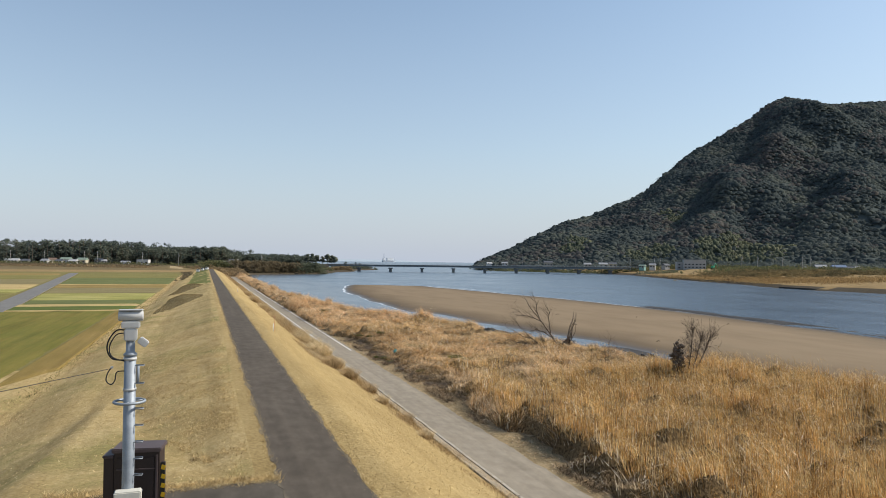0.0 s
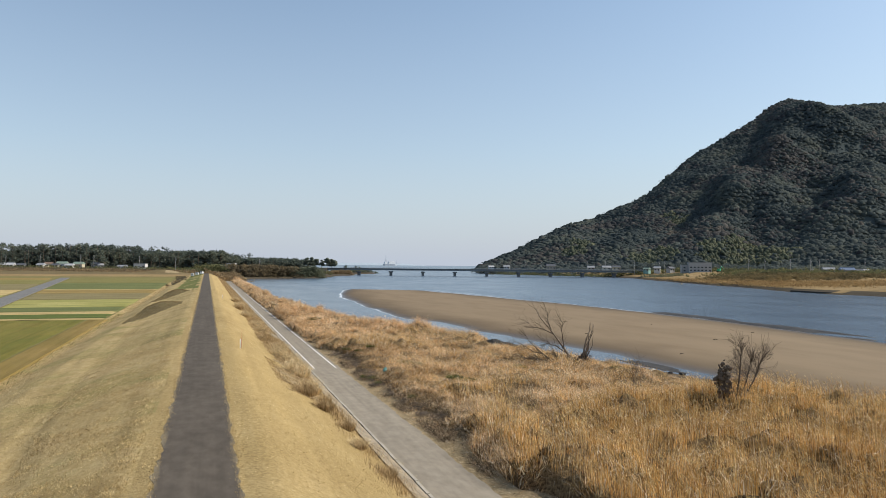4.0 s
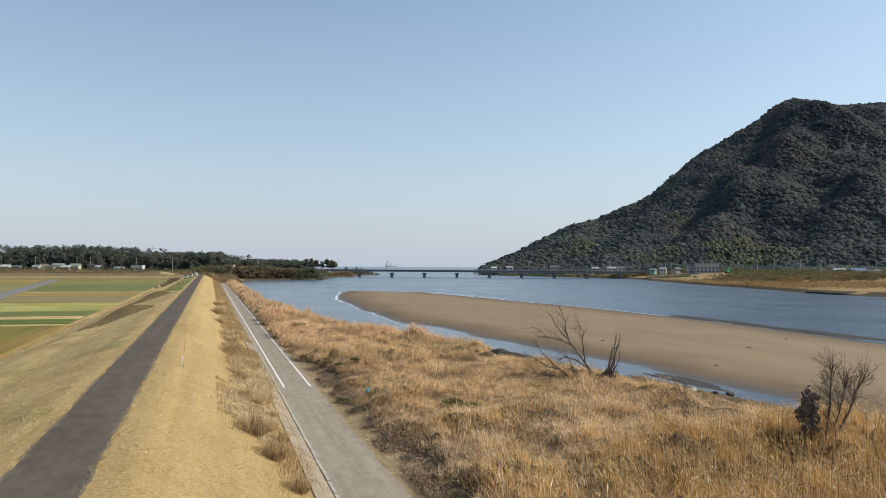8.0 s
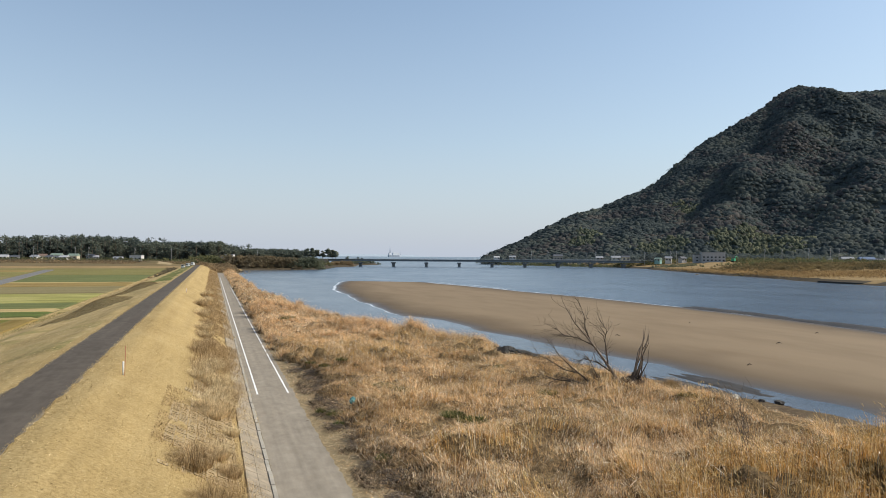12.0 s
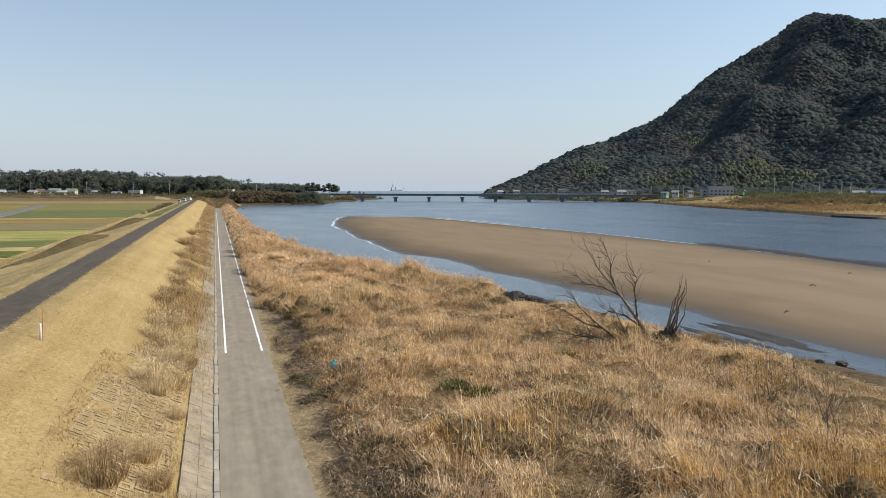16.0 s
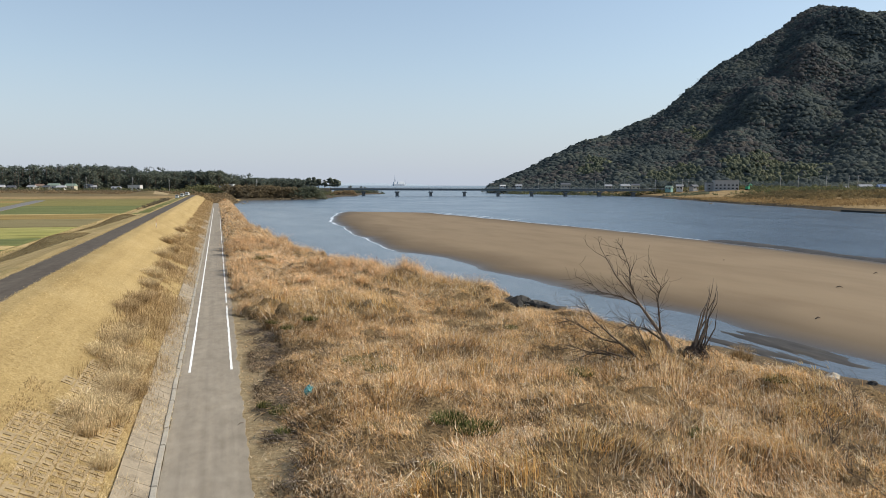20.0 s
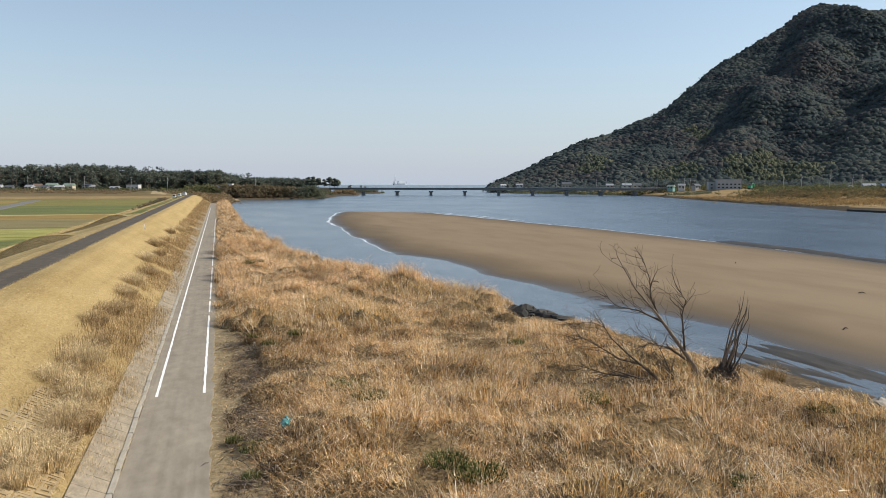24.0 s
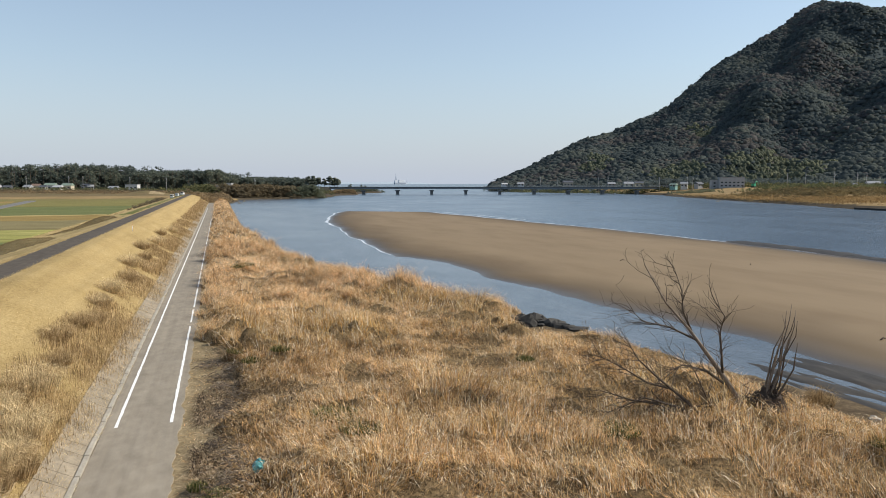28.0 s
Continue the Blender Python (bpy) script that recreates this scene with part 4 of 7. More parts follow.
# ragged grass fringe along both road edges
m = 16000
side = rng.integers(0, 2, m)
x = np.where(side == 0, -1.36, 1.26) + rng.normal(0, 0.09, m)
y = -6 + 200 * rng.uniform(0, 1, m) ** 1.3
k = ~((y < 14.6) & (x < 0))
x, y = x[k], y[k]
V, F = blades(np.stack([x, y, np.full(len(x), CROWN)], 1), rng.uniform(0.02, 0.09, len(x)), rng.uniform(0.012, 0.035, len(x)), rng.uniform(0.03, 0.18, len(x)), rng, 0.45, None, True)
tagged(part("road_edge_grass", mesh_np("road_edge_grass", V, F, M["fuzz"])), "pale grass fringe over the road edges", "grass", kind="stuff")

# dry growth on the lower river slope
rng = np.random.default_rng(19)
m = 350000
x, y = rng.uniform(4.8, 10.4, m), 6 + 412 * rng.uniform(0, 1, m) ** 2.1
dense = vnoise(x, y, 3.0, 72) * 0.6 + vnoise(x, y, 1.1, 74) * 0.4
upper = np.interp(y, [18, 50, 60, 72, 90, 140, 420], [7.9, 7.2, 6.8, 6.0, 5.8, 6.0, 6.2])
lower = np.interp(y, [6, 24, 32, 60, 70, 85, 100, 420], [10.8, 10.7, 10.0, 10.1, 10.25, 10.4, 10.5, 10.6])
edge = np.clip(np.minimum(x - upper, lower - x) / 1.1 + 0.55 * (vnoise(x, y, 2.2, 75) - 0.6), 0, 1)
k = (rng.uniform(0, 1, m) < edge * np.clip(dense * 3.2 - np.interp(y, [20, 40, 55, 66, 420], [0.45, 0.85, 0.9, 0.55, 0.5]), 0.04, 1)) & (x < 10.28) & ~((y > 51) & (y < 61.5) & (x < 8.6) & (dense < 0.62))
x, y, dense = x[k], y[k], dense[k]
hh = (0.12 + 0.95 * np.clip(dense - 0.2, 0, 1)) * rng.uniform(0.35, 1.1, len(x)) * np.interp(y, [20, 55, 70, 420], [0.6, 0.8, 1.0, 0.9])
az = 1.9 + 6.0 * (vnoise(x, y, 1.5, 76) - 0.5) + rng.normal(0, 1.5, len(x))
V, F = reed_blades(np.stack([x, y, ground_z(x, y) - 0.03], 1), hh, np.interp(y, [20, 60, 110, 420], [0.014, 0.017, 0.03, 0.09]) * rng.uniform(0.6, 1.4, len(x)), az, hh * rng.uniform(0.15, 0.9, len(x)), rng.uniform(0, 0.7, len(x)), rng)
tagged(part("slope_brush", mesh_np("slope_brush", V, F, M["browngrass"])), "dry brown weeds on the lower levee slope", "weeds", kind="stuff")


def tuft_mesh(seed, mat, count=1250, h=1.0, spread=0.52, leaf=1.0):
    rng = np.random.default_rng(seed)
    r = np.sqrt(rng.uniform(0, 1, count)) * spread
    a = rng.uniform(0, 6.283, count)
    P = np.stack([r * np.cos(a), r * np.sin(a), np.full(count, -0.06)], 1)
    H = h * rng.uniform(0.5, 1.05, count) * (1 - 0.35 * r / spread)
    V, F = reed_blades(P, H, leaf * rng.uniform(0.009, 0.02, count), a + rng.normal(0, 0.5, count), (0.15 + 0.9 * r / spread) * H * 0.7, rng.uniform(0, 0.5, count), rng)
    return mesh_np("grass_tuft", V, F, mat)


TUFTS = [tuft_mesh(80 + i, M[("tuft", "browngrass")[i % 2]]) for i in range(4)]
spots = [(7.9, 54.3, 1.0), (7.7, 47.8, 1.15), (8.1, 67.9, 1.2), (8.5, 52.3, 0.8), (8.7, 59.7, 0.7), (7.0, 51.6, 1.3), (8.2, 69.1, 1.1), (7.5, 81.2, 1.0), (8.2, 64.1, 1.4), (7.1, 52.8, 1.1),
         (7.0, 72.6, 1.2), (7.0, 89.9, 1.2), (7.6, 63.6, 1.5), (8.3, 66.6, 1.1), (7.4, 76.4, 1.6), (6.6, 85.3, 1.2), (8.1, 71.4, 1.5), (8.6, 68.2, 1.2), (7.0, 97.8, 1.2), (5.9, 137.6, 1.5), (7.8, 62.2, 1.0),
         (7.4, 92.5, 1.1), (6.8, 104.0, 1.4), (7.3, 112.0, 1.2), (6.4, 121.0, 1.5), (7.0, 130.0, 1.3), (6.7, 150.0, 1.6), (6.2, 164.0, 1.4), (7.1, 178.0, 1.5), (8.4, 43.5, 0.9), (8.1, 38.5, 0.8), (8.6, 34.0, 0.7), (8.3, 29.0, 0.7)]
rng = np.random.default_rng(20)
for i, (x, y, s) in enumerate(spots):
    ob = new("grass_tuft", TUFTS[i % 4])
    ob.matrix_basis = pose(x, y, float(ground_z(x, y)), 0, 0, float(rng.uniform(0, 360))) @ Matrix.Diagonal((s * 1.15, s * 1.15, s * 0.95, 1))
    tagged(ob, ("bushy straw-coloured pampas tuft on the levee slope", "bushy dull brown grass tuft on the levee slope")[i % 2], "grass", "tufts on the slope")

ob = new("grass_tuft", TUFTS[1])
ob.matrix_basis = pose(42.2, 67.0, float(ground_z(42.2, 67.0)), 0, 0, 40) @ Matrix.Diagonal((1.1, 1.1, 1.1, 1))
tagged(ob, "lone dry brown grass tuft on the muddy shore", "grass")

# green weed patches among the reeds
GREENS = [tuft_mesh(90 + i, M["green"], 500, 0.34, 0.72, 2.6) for i in range(3)]
for i, (x, y, s) in enumerate([(19.9, 70.7, 1.4), (18.5, 81.0, 0.8), (16.4, 83.6, 1.0), (22.5, 59.6, 1.3), (18.4, 60.9, 0.8), (15.8, 54.1, 0.7), (15.3, 65.3, 0.9), (17.9, 121.4, 1.6), (19.7, 55.7, 0.9), (30.4, 65.6, 1.2), (14.5, 66.5, 0.5),
                               (31.5, 76.8, 0.7), (20.6, 68.4, 1.2), (30.5, 55.4, 1.1), (21.6, 60.6, 1.1), (16.9, 80.4, 0.7), (17.2, 120.0, 1.2), (15.0, 62.6, 0.5), (38.6, 60.5, 0.9)]):
    ob = new("weed_patch", GREENS[i % 3])
    ob.matrix_basis = pose(x, y, float(ground_z(x, y)) + 0.22 + max(0.0, float(mat_z(x, y) - ground_z(x, y))), 0, 0, 57.0 * i) @ Matrix.Diagonal((s, s, 0.85, 1))
    tagged(ob, "low dark green weeds among dry reeds", "weeds", "weed patches")


# ---- path details: lines, kerb, revetment ----
def wavy_strip(name, x0, x1, ys, z, mat, wob, seed):
    a = x0 + wob * (vnoise(ys, ys * 0, 0.6, seed) - 0.5)
    b = x1 + wob * (vnoise(ys, ys * 0, 0.6, seed + 1) - 0.5)
    V = np.stack([np.stack([a, ys, z + 0 * ys], 1), np.stack([b, ys, z + 0 * ys], 1)], 1).reshape(-1, 3)
    i = np.arange(len(ys) - 1) * 2
    return mesh_np(name, V, np.stack([i, i + 1, i + 3, i + 2], 1), mat)


part("line_marking", wavy_strip("line_marking", 10.90, 11.03, np.arange(74.2, 345, 0.5), 0.066, M["line"], 0.03, 4), path, "worn white edge line")
pos_ = 74.2
rng = np.random.default_rng(31)
while pos_ < 250:
    run = 22 if pos_ < 75 else float(rng.uniform(5, 18))
    part("line_marking", wavy_strip("line_marking", 13.14, 13.27, np.arange(pos_, pos_ + run, 0.5), 0.066, M["line"], 0.04, int(pos_)), path, "broken white edge line")
    pos_ += run + float(rng.uniform(0.3, 1.1))

M["kerb"] = simple("pale_kerb_concrete", (0.36, 0.325, 0.265), 0.9, 0, 0.3, 1.5, 0.4)
kerb = thing("kerb", "low pale concrete kerb at the levee foot", "kerb", kind="structure")
kme = [box("kerb_stone", (0.2, 1.96, 0.16 + 0.01 * i), M["kerb"], (0, 0, 0), 0.02) for i in range(3)]
for i in range(150):
    part("kerb_stone", kme[i % 3], kerb, "", pose(10.36 + 0.012 * math.sin(i * 2.3), 8 + i * 2.0, -0.02, 0, 0, 0.35 * math.sin(i * 5.1)))
part("kerb_run", box("kerb_run", (0.2, 90, 0.15), M["kerb"], (10.36, 352, -0.02), 0.02), kerb)
# revetment slabs: sloping concrete with open joints
rev = thing("revetment", "weathered concrete slab revetment with open joints", "revetment", kind="structure")
ang = math.degrees(math.atan2(0.68 - 0.05, 10.15 - 8.9))
sme = [box("slab", (0.606, 0.992 - 0.003 * i, 0.10), M["concrete"], (0, 0, 0), 0.008) for i in range(3)]
rng = np.random.default_rng(32)
for i in range(145):
    for q in range(2):
        x = 9.42 + 0.545 * q
        part("slab", sme[(i + q) % 3], rev, "", pose(x, 18.6 + i * 1.0, 0.345 - (x - 9.55) * 0.504 + float(rng.uniform(-0.008, 0.008)), 0, ang, float(rng.uniform(-0.6, 0.6))))
part("slab_run", box("slab_run", (1.3, 60, 0.1), M["concrete"], (0, 0, 0), 0.02), rev, "", pose(9.55, -12, 0.335, 0, ang, 0))
part("slab_run", box("slab_run", (1.3, 258, 0.1), M["concrete"], (0, 0, 0), 0.02), rev, "", pose(9.55, 292.2, 0.335, 0, ang, 0))
# hollow turf blocks where the brush is thin
turf = thing("turf_blocks", "hollow concrete turf blocks in the slope", "revetment", kind="structure")
M["turfblock"] = simple("mossy_turf_block", (0.3, 0.225, 0.125), 0.95, 0, 0.35, 2.2, 0.6)


def hollow_block():
    bm = bmesh.new()
    o, i_, h = 0.235, 0.13, 0.07
    top = [bm.verts.new((sx * o, sy * o, h)) for sx, sy in ((-1, -1), (1, -1), (1, 1), (-1, 1))]
    inn = [bm.verts.new((sx * i_, sy * i_ * 0.75, h)) for sx, sy in ((-1, -1), (1, -1), (1, 1), (-1, 1))]
    bot = [bm.verts.new((sx * o, sy * o, -0.05)) for sx, sy in ((-1, -1), (1, -1), (1, 1), (-1, 1))]
    ib = [bm.verts.new((sx * i_ * 0.8, sy * i_ * 0.6, -0.05)) for sx, sy in ((-1, -1), (1, -1), (1, 1), (-1, 1))]
    for k in range(4):
        q = (k + 1) % 4
        for a, b in ((top, inn), (bot, top), (inn, ib)):
            bm.faces.new((a[k], a[q], b[q], b[k]))
    return bm_mesh("turf_block", bm, M["turfblock"])


hb = hollow_block()
sl = math.degrees(math.atan(0.511))
for r in range(7):
    for k in range(42):
        x, y = 5.85 + r * 0.46, 50.6 + k * 0.5 + 0.25 * (r % 2)
        if vnoise(x, y, 1.6, 91) + 0.3 * (r < 2) > 0.82:
            continue
        part("turf_block", hb, turf, "", pose(x, y, 3.95 - 0.511 * (x - 2.5) - 0.055 + float(rng.uniform(-0.02, 0.02)), float(rng.uniform(-3, 3)), sl + float(rng.uniform(-3, 3)), float(rng.uniform(-4, 4))))

m = 15000
x, y = rng.uniform(5.2, 9.0, m), rng.uniform(49, 66, m)
k = rng.uniform(0, 1, m) < np.clip(vnoise(x, y, 1.1, 92) * 1.6 - 0.35, 0.05, 1)
x, y = x[k], y[k]
V, F = blades(np.stack([x, y, ground_z(x, y) + 0.02], 1), rng.uniform(0.04, 0.14, len(x)), rng.uniform(0.008, 0.02, len(x)), rng.uniform(0.05, 0.25, len(x)), rng)
tagged(part("block_grass", mesh_np("block_grass", V, F, M["browngrass"])), "dry grass growing through the turf blocks", "grass", kind="stuff")
m = 34000
x, y = rng.uniform(8.85, 10.5, m), 10 + 110 * rng.uniform(0, 1, m)
k = rng.uniform(0, 1, m) < np.clip(vnoise(x, y, 1.2, 93) * 2.4 - 1.15 + 0.6 * np.clip(9.5 - x, 0, 1), 0, 1)
x, y = x[k], y[k]
V, F = blades(np.stack([x, y, ground_z(x, y) + 0.08], 1), rng.uniform(0.04, 0.2, len(x)), rng.uniform(0.01, 0.022, len(x)), rng.uniform(0.05, 0.3, len(x)), rng, 0.45, None, True)
tagged(part("joint_weeds", mesh_np("joint_weeds", V, F, M["tuft"])), "dry weeds in the revetment joints", "weeds", kind="stuff")

# lay-by beside the road
bay = part("lay_by", box("lay_by", (6.3, 30, 0.1), M["bay"], (-3.6, -0.8, CROWN - 0.094), 0.004))
tagged(bay, "small asphalt lay-by beside the levee road", "pavement", kind="structure")

rng = np.random.default_rng(35)
m = 5200
x, y = rng.uniform(-8.0, -1.2, m), 14.25 + rng.normal(0, 0.16, m) + 0.25 * np.sin(rng.uniform(0, 6.28, m))
V, F = blades(np.stack([x, y, np.full(m, CROWN - 0.03)], 1), rng.uniform(0.05, 0.15, m), rng.uniform(0.015, 0.04, m), rng.uniform(0.05, 0.22, m), rng, 0.45, None, True)
tagged(part("lay_by_grass", mesh_np("lay_by_grass", V, F, M["fuzz"])), "dry grass creeping over the lay-by edge", "grass", kind="stuff")

# ---- fields ----
CROPS = {"green": [(0.3, (0.127, 0.135, 0.030)), (0.46, (0.160, 0.152, 0.036)), (0.58, (0.205, 0.172, 0.045)), (0.72, (0.271, 0.197, 0.066))], "bright": [(0.3, (0.082, 0.111, 0.029)), (0.7, (0.127, 0.156, 0.041))],
         "mid": [(0.3, (0.118, 0.138, 0.052)), (0.7, (0.172, 0.186, 0.071))], "olive": [(0.3, (0.166, 0.157, 0.052)), (0.5, (0.204, 0.186, 0.065)), (0.7, (0.267, 0.224, 0.086))],
         "pale": [(0.3, (0.190, 0.204, 0.057)), (0.48, (0.285, 0.276, 0.086)), (0.62, (0.437, 0.399, 0.161)), (0.75, (0.523, 0.476, 0.238))], "dun": [(0.3, (0.181, 0.157, 0.077)), (0.7, (0.267, 0.224, 0.114))],
         "brown": [(0.3, (0.229, 0.161, 0.057)), (0.7, (0.324, 0.238, 0.090))], "straw": [(0.3, (0.380, 0.285, 0.124)), (0.7, (0.523, 0.409, 0.200))], "ochre": [(0.3, (0.172, 0.139, 0.041)), (0.5, (0.246, 0.176, 0.057)), (0.7, (0.312, 0.226, 0.090))]}
for k, st in CROPS.items():
    lengthwise = k in ("green", "ochre")
    M["crop_" + k] = grass_ground("field_" + k, st, (0.9, 0.07, 1) if lengthwise else (0.06, 0.8, 1), 0.045, 1.0 if k == "pale" else 0.7, 0.5, 0.5, ((0.9, 0.025, 1) if lengthwise else (0.03, 1.0, 1), 0.45 if lengthwise else 0.9))


def field(crop, pts, label, z=1.0):
    """A field plot: a low slab with an uneven rim between four corners."""
    (ax, ay), (bx, by), (cx, cy), (dx, dy) = pts
    u = np.linspace(0, 1, 41)
    uu, vv = np.meshgrid(u, u)
    X = ax * (1 - uu) * (1 - vv) + bx * uu * (1 - vv) + cx * uu * vv + dx * (1 - uu) * vv
    Y = ay * (1 - uu) * (1 - vv) + by * uu * (1 - vv) + cy * uu * vv + dy * (1 - uu) * vv
    edge = np.minimum(np.minimum(uu, 1 - uu), np.minimum(vv, 1 - vv))
    X = X + np.where(edge < 0.01, 0.5 * (vnoise(X, Y, 3, 5) - 0.5), 0)
    Y = Y + np.where(edge < 0.01, 0.5 * (vnoise(X, Y, 3, 6) - 0.5), 0)
    Z = z + 0.05 * vnoise(X, Y, 2.5, 7) + np.where(edge < 0.01, -0.25, 0.0)
    i = (np.arange(40)[:, None] * 41 + np.arange(40)[None]).ravel()
    me = mesh_np("field", np.stack([X, Y, Z], 2).reshape(-1, 3), np.stack([i, i + 1, i + 42, i + 41], 1), M["crop_" + crop], True)
    tagged(part("field", me), label, "field", kind="structure")


field("green", ((-75, 40), (-18.6, 51.5), (-18.8, 134.6), (-75, 134.6)), "green field of young grass turning ochre")
field("ochre", ((-18.8, 51.5), (-15.9, 60), (-16.0, 134.6), (-19.0, 134.6)), "ochre margin of the green field")
field("straw", ((-75, 134.4), (-16.0, 134.4), (-16.0, 136.0), (-75, 136.0)), "thin straw bank between fields", 1.03)
field("bright", ((-75, 136.2), (-16.0, 136.2), (-16.1, 147.4), (-75, 147.4)), "bright green field strip")
field("straw", ((-75, 147.8), (-16.1, 147.8), (-16.2, 153.8), (-75, 153.8)), "straw-coloured farm track between fields", 1.02)
field("mid", ((-39.5, 154.4), (-16.2, 154.4), (-16.4, 169.4), (-41.4, 169.4)), "green field strip")
field("pale", ((-41.4, 170.0), (-16.4, 170.0), (-16.2, 202), (-45.4, 202)), "pale yellow-green stubble field in rows")
field("dun", ((-45.4, 202.8), (-16.2, 202.8), (-16.0, 240), (-50, 240)), "dull brown harvested field")
field("brown", ((-50, 240.8), (-16.0, 240.8), (-16.0, 266), (-53.2, 266)), "brown field strip")
field("straw", ((-53.2, 266.4), (-16.0, 266.4), (-16.0, 270.5), (-53.6, 270.5)), "straw-coloured bank between fields", 1.05)
field("mid", ((-53.6, 271), (-16.0, 271), (-16.6, 355), (-64, 355)), "green field beyond the stubble")
field("olive", ((-64, 356), (-16.6, 356), (-20, 510), (-82, 510)), "olive field near the village")
field("olive", ((-130, 156), (-46.5, 156), (-51, 208), (-140, 208)), "olive field beyond the farm road")
field("pale", ((-140, 209), (-51.5, 209), (-53.5, 229), (-145, 229)), "pale stubble field beyond the farm road")
field("straw", ((-145, 230), (-53.8, 230), (-58, 270), (-155, 270)), "straw-coloured field beyond the farm road")
field("dun", ((-155, 271), (-58.4, 271), (-66, 335), (-180, 335)), "dull brown field beyond the farm road")
field("olive", ((-180, 336), (-66.6, 336), (-76, 410), (-220, 410)), "olive field beyond the farm road")
field("brown", ((-220, 411), (-76.6, 411), (-88, 510), (-270, 510)), "brown field beyond the farm road")
fr = np.array([(-42.6, 132, 1.13), (-37.4, 132, 1.13), (-39.8, 157, 1.13), (-81.6, 505, 1.16), (-86.4, 505, 1.16), (-44.4, 157, 1.13)])
frf = [(0, 1, 2, 5), (5, 2, 3, 4)] + [(q, q + 6, (q + 1) % 6 + 6, (q + 1) % 6) for q in range(6)]
tagged(part("farm_road", mesh_np("farm_road", np.concatenate([fr, fr - (0, 0, 0.3)]), np.array(frf), M["field_road"])), "grey asphalt farm road across the fields", "road", kind="structure")

# weeds along the ditch between levee and fields
rng = np.random.default_rng(33)
m = 9000
y = 30 + 400 * rng.uniform(0, 1, m) ** 1.6
x = -15.3 + rng.normal(0, 0.95, m)
V, F = blades(np.stack([x, y, ground_z(x, y) - 0.03], 1), rng.uniform(0.05, 0.24, m), np.interp(y, [30, 430], [0.022, 0.09]) * rng.uniform(0.6, 1.4, m), rng.uniform(0.1, 0.4, m), rng)
tagged(part("ditch_weeds", mesh_np("ditch_weeds", V, F, M["browngrass"])), "dry weeds along the field ditch", "weeds", kind="stuff")
m = 3000
y = 48 + 100 * rng.uniform(0, 1, m)
x = -15.6 + rng.normal(0, 0.35, m)
V, F = blades(np.stack([x, y, ground_z(x, y) - 0.03], 1), rng.uniform(0.05, 0.2, m), rng.uniform(0.02, 0.05, m), rng.uniform(0.05, 0.3, m), rng)
tagged(part("ditch_greens", mesh_np("ditch_greens", V, F, M["green"])), "green weeds along the field ditch", "weeds", kind="stuff")
# coarse weeds over the earth heaps
m = 52000
x, y = rng.uniform(-12, -4, m), rng.uniform(108, 216, m)
k = heap_face(x, y)
x, y = x[k], y[k]
V, F = blades(np.stack([x, y, ground_z(x, y) - 0.02], 1), rng.uniform(0.04, 0.14, len(x)), rng.uniform(0.03, 0.06, len(x)), rng.uniform(0.05, 0.2, len(x)), rng, 0.45, None, True)
M["heapweed"] = straw("brown_heap_weeds", [(0.0, (0.11, 0.083, 0.042)), (0.5, (0.23, 0.17, 0.085)), (1.0, (0.38, 0.285, 0.15))])
tagged(part("heap_weeds", mesh_np("heap_weeds", V, F, M["heapweed"])), "dull brown weeds on earth heaps", "weeds", kind="stuff")

# ---- monitoring camera pole and its cabinet ----
M["galv"] = simple("galvanised_steel", (0.27, 0.30, 0.335), 0.55, 0.3, 0.2, 5.0, 0.1)
M["whitecase"] = simple("white_painted_case", (0.46, 0.46, 0.45), 0.45, 0, 0.08, 4.0)
M["cable"] = simple("black_cable", (0.02, 0.02, 0.022), 0.6)
M["brown"] = simple("dark_brown_painted_steel", (0.035, 0.024, 0.022), 0.45, 0, 0.2, 2.0)
M["brown_top"] = simple("faded_brown_steel", (0.085, 0.062, 0.06), 0.5, 0, 0.25, 2.0)
M["yellow"] = simple("yellow_hazard_paint", (0.62, 0.38, 0.02), 0.5, 0, 0.15)
M["black"] = simple("black_hazard_paint", (0.02, 0.02, 0.02), 0.5)
M["beige"] = simple("beige_enclosure", (0.55, 0.53, 0.46), 0.6, 0, 0.1)



def curve_pts(pts, n=6):
    """A smooth curve through points."""
    p = [Vector(q) for q in pts]
    p = [p[0]] + p + [p[-1]]
    out = []
    for i in range(1, len(p) - 2):
        for k in range(n):
            t = k / n
            out.append(0.5 * (2 * p[i] + (p[i + 1] - p[i - 1]) * t + (2 * p[i - 1] - 5 * p[i] + 4 * p[i + 1] - p[i + 2]) * t * t + (3 * p[i] - p[i - 1] - 3 * p[i + 1] + p[i + 2]) * t ** 3))
    return out + [p[-1]]


PX, PY = -5.05, 7.1
pole = thing("camera_pole", "tall galvanised pole carrying a river monitoring camera", "camera pole", pose(PX, PY, CROWN))
part("base_plate", box("base_plate", (0.6, 0.6, 0.04), M["galv"], (0, 0, 0), 0.01), pole)
part("pole", tube("pole", [(0, 0, 0), (0, 0, 2.5), (0, 0, 5.0)], [0.118, 0.116, 0.112], M["galv"], 20), pole)
part("cap", tube("cap", [(0, 0, 4.98), (0, 0, 5.02), (0, 0, 5.06), (0, 0, 5.30)], [0.13, 0.13, 0.085, 0.085], M["galv"], 18), pole, "flange and neck")
part("ring", tube("ring", [(0.29 * math.cos(w), 0.29 * math.sin(w), 4.05) for w in np.linspace(0, 6.2832, 25)], 0.028, M["galv"], 8), pole, "round guard ring")
